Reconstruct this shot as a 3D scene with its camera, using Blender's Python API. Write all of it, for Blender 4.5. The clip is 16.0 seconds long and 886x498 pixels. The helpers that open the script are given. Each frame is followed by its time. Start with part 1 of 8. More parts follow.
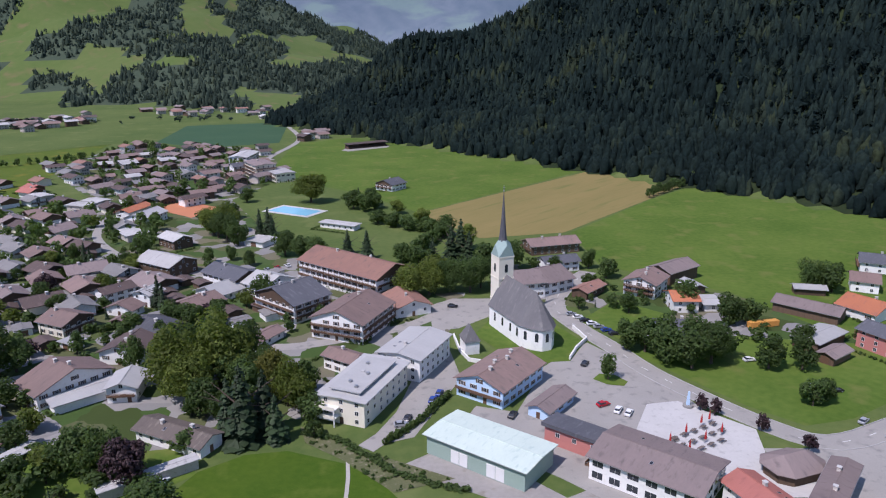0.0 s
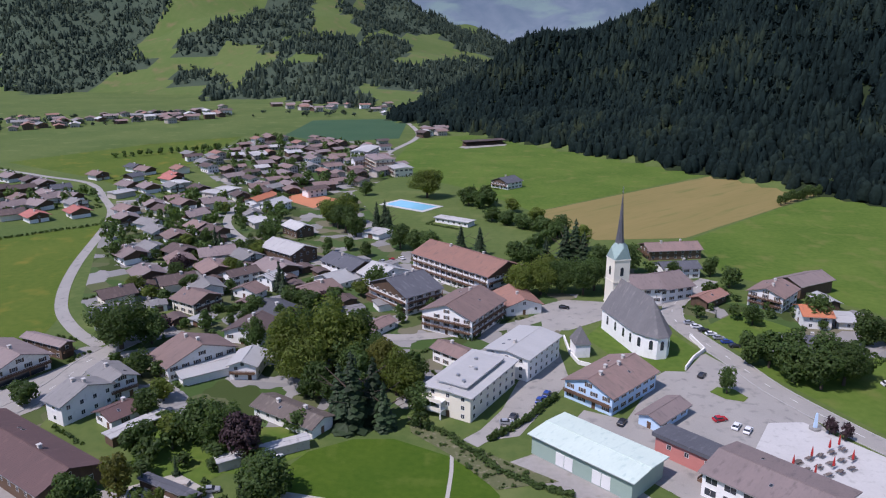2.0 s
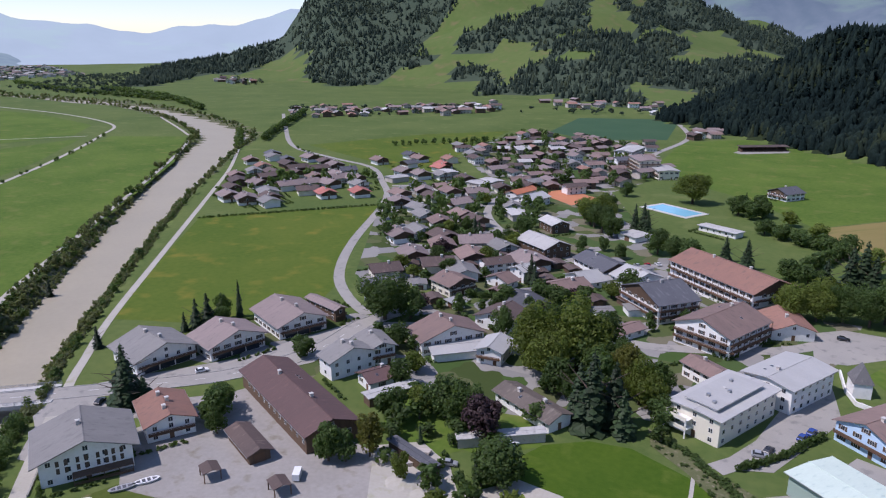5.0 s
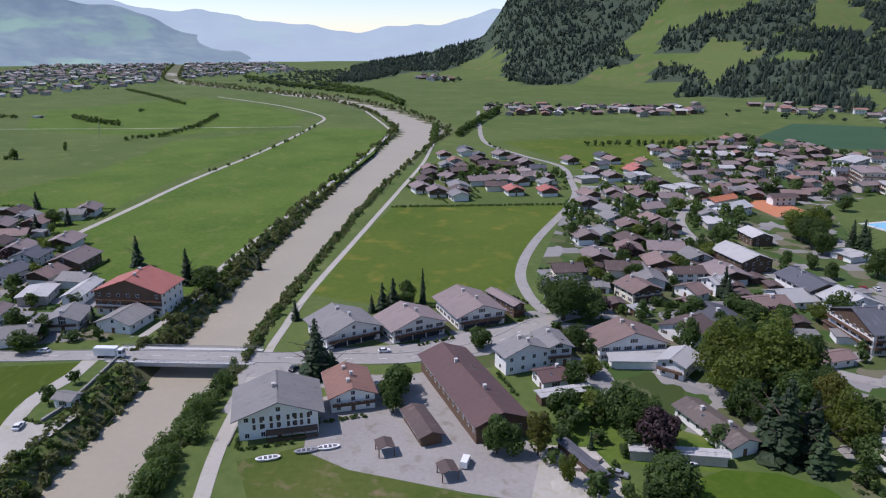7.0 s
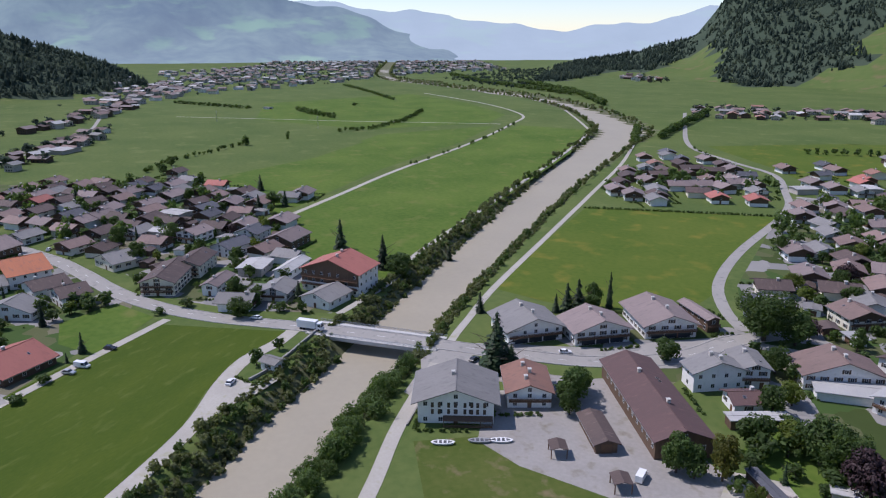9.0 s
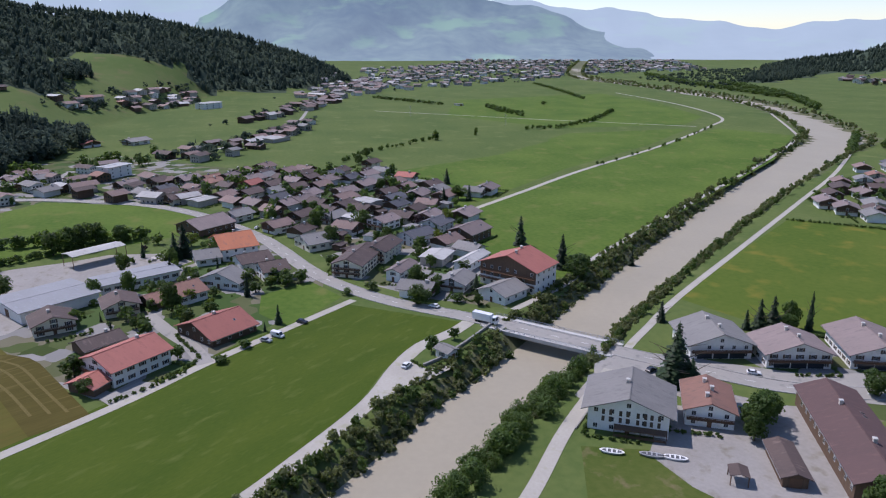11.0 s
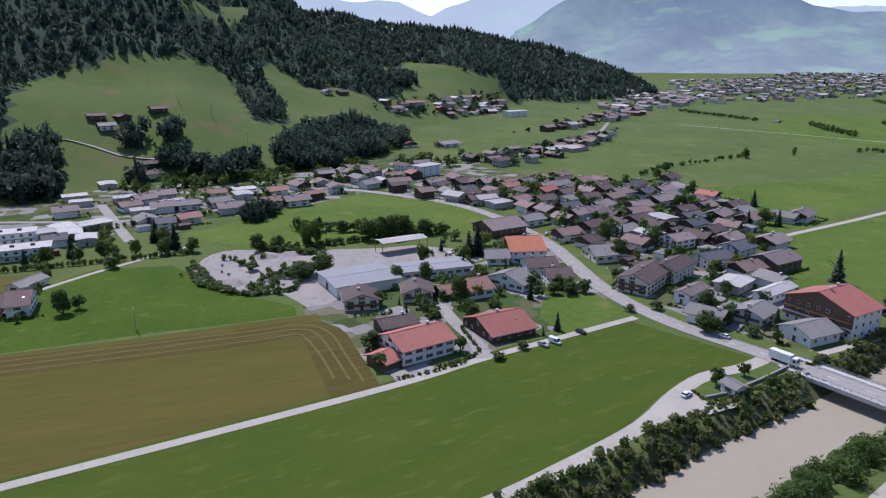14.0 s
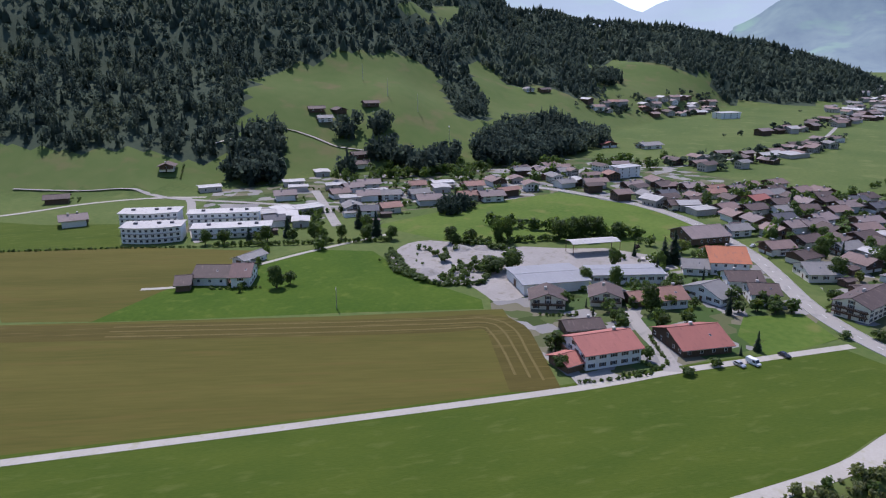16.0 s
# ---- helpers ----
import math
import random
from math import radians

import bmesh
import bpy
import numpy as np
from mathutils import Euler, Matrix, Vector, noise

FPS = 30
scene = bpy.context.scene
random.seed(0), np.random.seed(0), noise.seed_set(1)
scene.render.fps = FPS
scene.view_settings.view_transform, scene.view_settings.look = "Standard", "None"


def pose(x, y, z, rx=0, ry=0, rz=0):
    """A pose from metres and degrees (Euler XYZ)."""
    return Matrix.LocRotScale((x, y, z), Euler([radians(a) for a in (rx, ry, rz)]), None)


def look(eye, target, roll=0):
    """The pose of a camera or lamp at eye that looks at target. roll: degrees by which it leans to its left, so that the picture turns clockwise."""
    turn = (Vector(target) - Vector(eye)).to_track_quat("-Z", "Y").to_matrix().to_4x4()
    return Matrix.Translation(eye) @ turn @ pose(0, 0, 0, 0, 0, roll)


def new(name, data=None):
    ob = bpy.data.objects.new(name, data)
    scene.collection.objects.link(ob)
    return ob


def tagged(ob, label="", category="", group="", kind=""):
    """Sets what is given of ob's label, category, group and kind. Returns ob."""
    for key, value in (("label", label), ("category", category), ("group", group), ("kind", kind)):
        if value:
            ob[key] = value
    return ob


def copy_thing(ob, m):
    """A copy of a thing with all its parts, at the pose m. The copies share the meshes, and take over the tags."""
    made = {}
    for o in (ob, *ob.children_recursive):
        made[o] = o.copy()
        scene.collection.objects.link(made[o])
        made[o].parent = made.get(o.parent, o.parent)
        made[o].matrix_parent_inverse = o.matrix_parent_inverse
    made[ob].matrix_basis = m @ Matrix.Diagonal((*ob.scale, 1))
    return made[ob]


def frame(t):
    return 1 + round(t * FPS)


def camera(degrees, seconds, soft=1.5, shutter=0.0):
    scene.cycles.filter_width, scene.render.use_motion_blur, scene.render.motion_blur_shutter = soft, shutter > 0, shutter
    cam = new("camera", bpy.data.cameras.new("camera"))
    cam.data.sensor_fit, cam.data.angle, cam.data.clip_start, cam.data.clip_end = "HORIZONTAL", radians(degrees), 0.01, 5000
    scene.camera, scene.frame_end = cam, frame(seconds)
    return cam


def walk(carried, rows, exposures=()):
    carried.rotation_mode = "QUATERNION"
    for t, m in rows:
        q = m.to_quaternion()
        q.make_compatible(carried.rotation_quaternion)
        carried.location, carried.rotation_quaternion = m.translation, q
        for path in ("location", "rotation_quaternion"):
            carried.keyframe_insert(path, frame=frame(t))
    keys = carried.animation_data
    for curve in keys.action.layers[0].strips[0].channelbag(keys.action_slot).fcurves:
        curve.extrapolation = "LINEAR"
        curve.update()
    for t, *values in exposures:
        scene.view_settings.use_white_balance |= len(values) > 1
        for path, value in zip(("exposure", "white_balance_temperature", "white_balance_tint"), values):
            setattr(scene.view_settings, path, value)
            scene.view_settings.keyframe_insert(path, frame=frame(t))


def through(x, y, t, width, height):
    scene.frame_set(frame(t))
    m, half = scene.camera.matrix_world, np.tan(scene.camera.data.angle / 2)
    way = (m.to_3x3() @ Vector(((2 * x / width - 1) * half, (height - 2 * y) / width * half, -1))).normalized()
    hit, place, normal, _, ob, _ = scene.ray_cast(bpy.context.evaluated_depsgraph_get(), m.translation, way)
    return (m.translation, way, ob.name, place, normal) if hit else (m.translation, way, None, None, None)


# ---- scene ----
# the camera hangs almost still over the meadow and turns to its left: t, x, y, z, yaw, pitch, roll
cam = camera(63.47, 16.0, soft=1.15)
PATH = [
    (0.0, 0.00, 0.00, 105.00, 0.00, -15.81, -0.05),
    (0.5, 0.01, 0.15, 104.79, 1.79, -15.84, -0.06),
    (1.0, -0.03, 0.24, 104.58, 3.66, -15.88, -0.02),
    (1.5, -0.21, 0.30, 104.40, 5.85, -15.86, 0.02),
    (2.0, -0.44, 0.39, 104.23, 9.30, -15.91, 0.09),
    (2.5, -0.63, 0.43, 104.06, 12.48, -15.91, 0.12),
    (3.0, -0.80, 0.42, 104.01, 15.99, -15.93, 0.13),
    (3.5, -0.90, 0.36, 104.05, 19.28, -15.98, 0.15),
    (4.0, -0.97, 0.22, 104.05, 22.86, -16.03, 0.09),
    (6.5, -1.46, 0.58, 103.16, 41.31, -16.21, 0.15),
    (7.0, -1.51, 0.72, 102.86, 45.25, -16.20, 0.11),
    (7.5, -1.49, 0.91, 102.64, 48.99, -16.22, 0.16),
    (8.0, -1.42, 1.14, 102.46, 53.28, -16.25, 0.15),
    (8.5, -1.46, 1.26, 102.27, 57.05, -16.28, 0.10),
    (9.0, -1.58, 1.30, 102.16, 60.93, -16.30, 0.06),
    (11.5, -2.72, 0.89, 101.05, 79.51, -16.45, -0.04),
    (12.0, -3.05, 0.85, 100.85, 83.38, -16.45, -0.09),
    (12.5, -3.47, 0.81, 100.65, 86.98, -16.44, -0.12),
    (13.0, -3.88, 0.75, 100.44, 91.17, -16.39, -0.14),
    (13.2, -4.00, 0.75, 100.37, 92.73, -15.55, -0.19),
    (13.5, -4.17, 0.75, 100.26, 95.08, -15.45, -0.26),
    (14.0, -4.27, 0.81, 100.31, 99.19, -15.50, -0.15),
    (14.5, -4.34, 0.87, 100.40, 102.91, -15.50, -0.14),
    (15.0, -4.37, 0.89, 100.48, 106.84, -15.57, -0.07),
    (15.5, -4.32, 0.91, 100.55, 110.58, -15.62, -0.08),
    (16.0, -4.16, 1.03, 100.64, 114.91, -15.64, -0.23),
]
walk(cam, [(t, pose(x, y, z, 90 + pitch, 0, yaw) @ pose(0, 0, 0, 0, 0, roll)) for t, x, y, z, yaw, pitch, roll in PATH], [(0.0, 0.26, 6060, 25), (4.0, 0.20, 6050, 25), (9.0, 0.13, 6010, 22), (12.5, 0.20, 6000, 23), (16.0, 0.29, 6000, 24)])

# ---- sky and sun ----
SUN_AZ, SUN_EL = math.atan2(-0.685, -0.72), radians(56)      # the sun stands behind and to the left of the first view
world = bpy.data.worlds.new("sky")
scene.world = world
world.use_nodes = True
wn = world.node_tree.nodes
sky = wn.new("ShaderNodeTexSky")
sky.sky_type, sky.sun_disc = "NISHITA", False
sky.sun_elevation, sky.sun_rotation = SUN_EL, math.pi / 2 - SUN_AZ
sky.air_density, sky.dust_density, sky.ozone_density, sky.altitude = 1.0, 0.2, 2.0, 600
wn["Background"].inputs["Strength"].default_value = 0.130
world.node_tree.links.new(sky.outputs[0], wn["Background"].inputs["Color"])
sun = new("sun", bpy.data.lights.new("sun", "SUN"))
sun.data.energy, sun.data.angle, sun.data.color = 3.70, radians(0.6), (1.0, 0.95, 0.88)
sun.matrix_world = look((math.cos(SUN_AZ) * math.cos(SUN_EL) * 500, math.sin(SUN_AZ) * math.cos(SUN_EL) * 500, math.sin(SUN_EL) * 500), (0, 0, 0))
scene.view_settings.exposure = 0.0


# ---- materials ----
def mat(name, a, b=None, rough=0.8, big=0.1, fine=1.5, bump=0.0, bump_scale=3.0, metal=0.0, stretch=(1, 1, 1), vary=0.0, dirt=None, spec=0.3, coords="Object", turn=0):
    """A surface that goes from colour a to b in large patches and fine grain; dirt: a third colour in rarer stains."""
    b = b or tuple(c * 0.75 for c in a)
    m = bpy.data.materials.new(name)
    m.use_nodes = True
    n, k = m.node_tree.nodes, m.node_tree.links
    p = n["Principled BSDF"]
    p.inputs["Roughness"].default_value, p.inputs["Metallic"].default_value = rough, metal
    p.inputs["Specular IOR Level"].default_value = spec
    tc, mp = n.new("ShaderNodeTexCoord"), n.new("ShaderNodeMapping")
    mp.vector_type = "TEXTURE"
    mp.inputs["Scale"].default_value, mp.inputs["Rotation"].default_value = tuple(1 / q for q in stretch), (0, 0, radians(turn))
    k.new(tc.outputs[coords], mp.inputs["Vector"])

    def grain(scale, detail=4.0):
        t = n.new("ShaderNodeTexNoise")
        t.inputs["Scale"].default_value, t.inputs["Detail"].default_value = scale, detail
        k.new(mp.outputs[0], t.inputs["Vector"])
        return t.outputs["Fac"]

    def ramp(fac, lo, hi):
        r = n.new("ShaderNodeMapRange")
        r.inputs["From Min"].default_value, r.inputs["From Max"].default_value = lo, hi
        k.new(fac, r.inputs["Value"])
        return r.outputs[0]

    def mix(fac, c1, c2):
        x = n.new("ShaderNodeMix")
        x.data_type = "RGBA"
        k.new(fac, x.inputs["Factor"])
        for sock, c in (("A", c1), ("B", c2)):
            s = [i for i in x.inputs if i.name == sock and i.type == "RGBA"][0]
            if isinstance(c, tuple):
                s.default_value = (*c, 1)
            else:
                k.new(c, s)
        return [o for o in x.outputs if o.type == "RGBA"][0]

    add = n.new("ShaderNodeMath")
    add.operation, add.inputs[1].default_value = "MULTIPLY_ADD", 0.55
    k.new(ramp(grain(big), 0.32, 0.68), add.inputs[0])
    half = n.new("ShaderNodeMath")
    half.operation, half.inputs[1].default_value = "MULTIPLY", 0.45
    k.new(ramp(grain(fine, 6.0), 0.3, 0.7), half.inputs[0])
    k.new(half.outputs[0], add.inputs[2])
    col = mix(add.outputs[0], a, b)
    if dirt:
        col = mix(ramp(grain(big * 3.7, 5.0), 0.56, 0.72), col, dirt)
    if vary:
        info, hsv = n.new("ShaderNodeObjectInfo"), n.new("ShaderNodeHueSaturation")
        r = n.new("ShaderNodeMapRange")
        r.inputs["To Min"].default_value, r.inputs["To Max"].default_value = 1 - vary, 1 + vary
        k.new(info.outputs["Random"], r.inputs["Value"])
        k.new(r.outputs[0], hsv.inputs["Value"])
        k.new(col, hsv.inputs["Color"])
        col = hsv.outputs[0]
    k.new(col, p.inputs["Base Color"])
    if bump:
        bn = n.new("ShaderNodeBump")
        bn.inputs["Strength"].default_value, bn.inputs["Distance"].default_value = bump, 0.1
        k.new(grain(bump_scale, 6.0), bn.inputs["Height"])
        k.new(bn.outputs[0], p.inputs["Normal"])
    return m


def roof_mat(name, a, b, rough=0.75, course=0.0, rib=0.0, dirt=None, metal=0.0, spec=0.3):
    """A roof covering: courses of tiles across the slope or ribs of sheet metal down it, weathered in streaks."""
    m = mat(name, a, b, rough, big=0.25, fine=2.2, stretch=(1.0, 0.35, 0.35), vary=0.14, dirt=dirt, metal=metal, spec=spec)
    n, k = m.node_tree.nodes, m.node_tree.links
    tc, w, bn = n.new("ShaderNodeTexCoord"), n.new("ShaderNodeTexWave"), n.new("ShaderNodeBump")
    w.wave_type, w.bands_direction, w.wave_profile = "BANDS", "X" if rib else "Y", "SAW"
    w.inputs["Scale"].default_value = 0.314 / (rib or course or 0.4)
    w.inputs["Distortion"].default_value = 0.0 if rib else 0.6
    bn.inputs["Strength"].default_value, bn.inputs["Distance"].default_value = 0.5, 0.04
    k.new(tc.outputs["Object"], w.inputs["Vector"])
    k.new(w.outputs["Fac"], bn.inputs["Height"])
    k.new(bn.outputs[0], n["Principled BSDF"].inputs["Normal"])
    return m


def leaf_mat(name, a, b, through=0.25):
    m = mat(name, a, b, 0.6, big=0.3, fine=1.6, vary=0.3, spec=0.2)
    n, k = m.node_tree.nodes, m.node_tree.links
    p, t, x = n["Principled BSDF"], n.new("ShaderNodeBsdfTranslucent"), n.new("ShaderNodeMixShader")
    t.inputs["Color"].default_value = (b[0] * 2.2, b[1] * 2.4, b[2] * 1.2, 1)
    x.inputs[0].default_value = through
    g, tone, hsv = n.new("ShaderNodeNewGeometry"), n.new("ShaderNodeMapRange"), n.new("ShaderNodeHueSaturation")
    tone.inputs["To Min"].default_value, tone.inputs["To Max"].default_value = 0.6, 1.45
    k.new(g.outputs["Random Per Island"], tone.inputs["Value"])
    k.new(tone.outputs[0], hsv.inputs["Value"])
    k.new(p.inputs["Base Color"].links[0].from_socket, hsv.inputs["Color"])
    k.new(hsv.outputs[0], p.inputs["Base Color"])
    k.new(p.outputs[0], x.inputs[1])
    k.new(t.outputs[0], x.inputs[2])
    k.new(x.outputs[0], n["Material Output"].inputs["Surface"])
    return m


def crown_mat(name, a, b, c, through=0.45):
    """Tree crowns of a wood, each tone between a and b, with some of tone c."""
    m = mat(name, a, b, 0.9, big=0.02, fine=0.25, spec=0.05)
    n, k = m.node_tree.nodes, m.node_tree.links
    g, r = n.new("ShaderNodeNewGeometry"), n.new("ShaderNodeValToRGB")
    e = r.color_ramp.elements
    e[0].color, e[1].color = (*(q * 0.7 for q in a), 1), (*c, 1)
    for pos, q in ((0.35, a), (0.75, b)):
        e.new(pos).color = (*q, 1)
    big, add = n.new("ShaderNodeTexNoise"), n.new("ShaderNodeMath")
    big.inputs["Scale"].default_value, big.inputs["Detail"].default_value = 0.016, 3.0
    k.new(n["Texture Coordinate"].outputs["Object"], big.inputs["Vector"])
    add.operation, add.inputs[1].default_value = "MULTIPLY_ADD", 0.55
    sub = n.new("ShaderNodeMapRange")
    sub.inputs["From Min"].default_value, sub.inputs["From Max"].default_value = 0.35, 0.7
    sub.inputs["To Min"].default_value, sub.inputs["To Max"].default_value = -0.1, 0.6
    k.new(big.outputs["Fac"], sub.inputs["Value"])
    k.new(g.outputs["Random Per Island"], add.inputs[0])
    k.new(sub.outputs[0], add.inputs[2])
    k.new(add.outputs[0], r.inputs[0])
    leafage, tone, spots, bn = n.new("ShaderNodeTexNoise"), n.new("ShaderNodeMapRange"), n.new("ShaderNodeHueSaturation"), n.new("ShaderNodeBump")
    leafage.inputs["Scale"].default_value, leafage.inputs["Detail"].default_value = 0.45, 5.0
    k.new(n["Texture Coordinate"].outputs["Object"], leafage.inputs["Vector"])
    for name, v in (("From Min", 0.35), ("From Max", 0.65), ("To Min", 0.72), ("To Max", 1.28)):
        tone.inputs[name].default_value = v
    k.new(leafage.outputs["Fac"], tone.inputs["Value"])
    k.new(tone.outputs[0], spots.inputs["Value"])
    k.new(r.outputs[0], spots.inputs["Color"])
    k.new(spots.outputs[0], n["Principled BSDF"].inputs["Base Color"])
    bn.inputs["Strength"].default_value, bn.inputs["Distance"].default_value = 0.7, 1.2
    k.new(leafage.outputs["Fac"], bn.inputs["Height"])
    k.new(bn.outputs[0], n["Principled BSDF"].inputs["Normal"])
    t, x = n.new("ShaderNodeBsdfTranslucent"), n.new("ShaderNodeMixShader")
    x.inputs[0].default_value = through
    k.new(r.outputs[0], t.inputs["Color"])
    k.new(n["Principled BSDF"].outputs[0], x.inputs[1])
    k.new(t.outputs[0], x.inputs[2])
    k.new(x.outputs[0], n["Material Output"].inputs["Surface"])
    return m


def plot_mat(name, tones):
    """Small garden plots: lawns, beds, gravel and paved drives, each a squarish cell with its own grain."""
    m = mat(name, (0.9, 0.9, 0.9), (1.0, 1.0, 1.0), 0.95, big=0.12, fine=1.1, bump=0.4, bump_scale=1.5, spec=0.1)
    n, k = m.node_tree.nodes, m.node_tree.links
    p = n["Principled BSDF"]
    old = p.inputs["Base Color"].links[0].from_socket
    tc, mp, v, sp, r, x = (n.new("ShaderNode" + q) for q in ("TexCoord", "Mapping", "TexVoronoi", "SeparateColor", "ValToRGB", "Mix"))
    mp.inputs["Rotation"].default_value = (0, 0, 0.72)
    v.voronoi_dimensions = "2D"
    v.distance, v.inputs["Scale"].default_value, v.inputs["Randomness"].default_value = "CHEBYCHEV", 0.11, 0.95
    r.color_ramp.interpolation = "CONSTANT"
    e = r.color_ramp.elements
    e[0].color, e[1].color = (*tones[0], 1), (*tones[1], 1)
    e[1].position = 1 / len(tones)
    for i, q in enumerate(tones[2:]):
        e.new((i + 2) / len(tones)).color = (*q, 1)
    x.data_type, x.blend_type = "RGBA", "MULTIPLY"
    x.inputs["Factor"].default_value = 1.0
    a, b = [i for i in x.inputs if i.type == "RGBA"]
    k.new(tc.outputs["Object"], mp.inputs["Vector"])
    k.new(mp.outputs[0], v.inputs["Vector"])
    k.new(v.outputs["Color"], sp.inputs[0])
    k.new(sp.outputs[0], r.inputs[0])
    k.new(r.outputs[0], a)
    k.new(old, b)
    k.new([o for o in x.outputs if o.type == "RGBA"][0], p.inputs["Base Color"])
    return m


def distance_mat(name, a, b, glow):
    """Far-off hazy mountains: a plain backdrop whose haze is emission, paler at the foot."""
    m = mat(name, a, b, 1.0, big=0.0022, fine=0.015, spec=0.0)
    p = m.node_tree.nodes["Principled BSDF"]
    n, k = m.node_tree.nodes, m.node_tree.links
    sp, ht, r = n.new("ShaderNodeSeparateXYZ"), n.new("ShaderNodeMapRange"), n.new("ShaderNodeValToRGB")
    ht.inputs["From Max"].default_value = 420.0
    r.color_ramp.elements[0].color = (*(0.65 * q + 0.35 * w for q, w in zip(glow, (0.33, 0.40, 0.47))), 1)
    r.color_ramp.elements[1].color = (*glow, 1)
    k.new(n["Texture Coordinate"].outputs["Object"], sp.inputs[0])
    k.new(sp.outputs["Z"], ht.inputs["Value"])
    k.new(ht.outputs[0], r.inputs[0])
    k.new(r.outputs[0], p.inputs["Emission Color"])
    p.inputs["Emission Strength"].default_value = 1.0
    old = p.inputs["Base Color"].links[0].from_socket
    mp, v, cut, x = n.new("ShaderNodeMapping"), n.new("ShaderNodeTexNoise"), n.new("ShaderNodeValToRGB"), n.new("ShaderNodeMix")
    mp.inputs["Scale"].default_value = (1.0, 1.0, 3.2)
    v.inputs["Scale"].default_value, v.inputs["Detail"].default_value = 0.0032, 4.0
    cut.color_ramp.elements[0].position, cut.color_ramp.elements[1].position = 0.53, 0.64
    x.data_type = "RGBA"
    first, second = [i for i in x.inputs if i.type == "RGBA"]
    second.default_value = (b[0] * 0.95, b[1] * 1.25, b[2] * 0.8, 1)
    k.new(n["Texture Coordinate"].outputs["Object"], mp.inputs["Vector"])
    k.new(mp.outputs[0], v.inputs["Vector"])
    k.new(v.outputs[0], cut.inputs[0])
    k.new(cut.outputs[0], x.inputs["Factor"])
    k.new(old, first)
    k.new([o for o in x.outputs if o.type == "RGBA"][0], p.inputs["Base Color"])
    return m


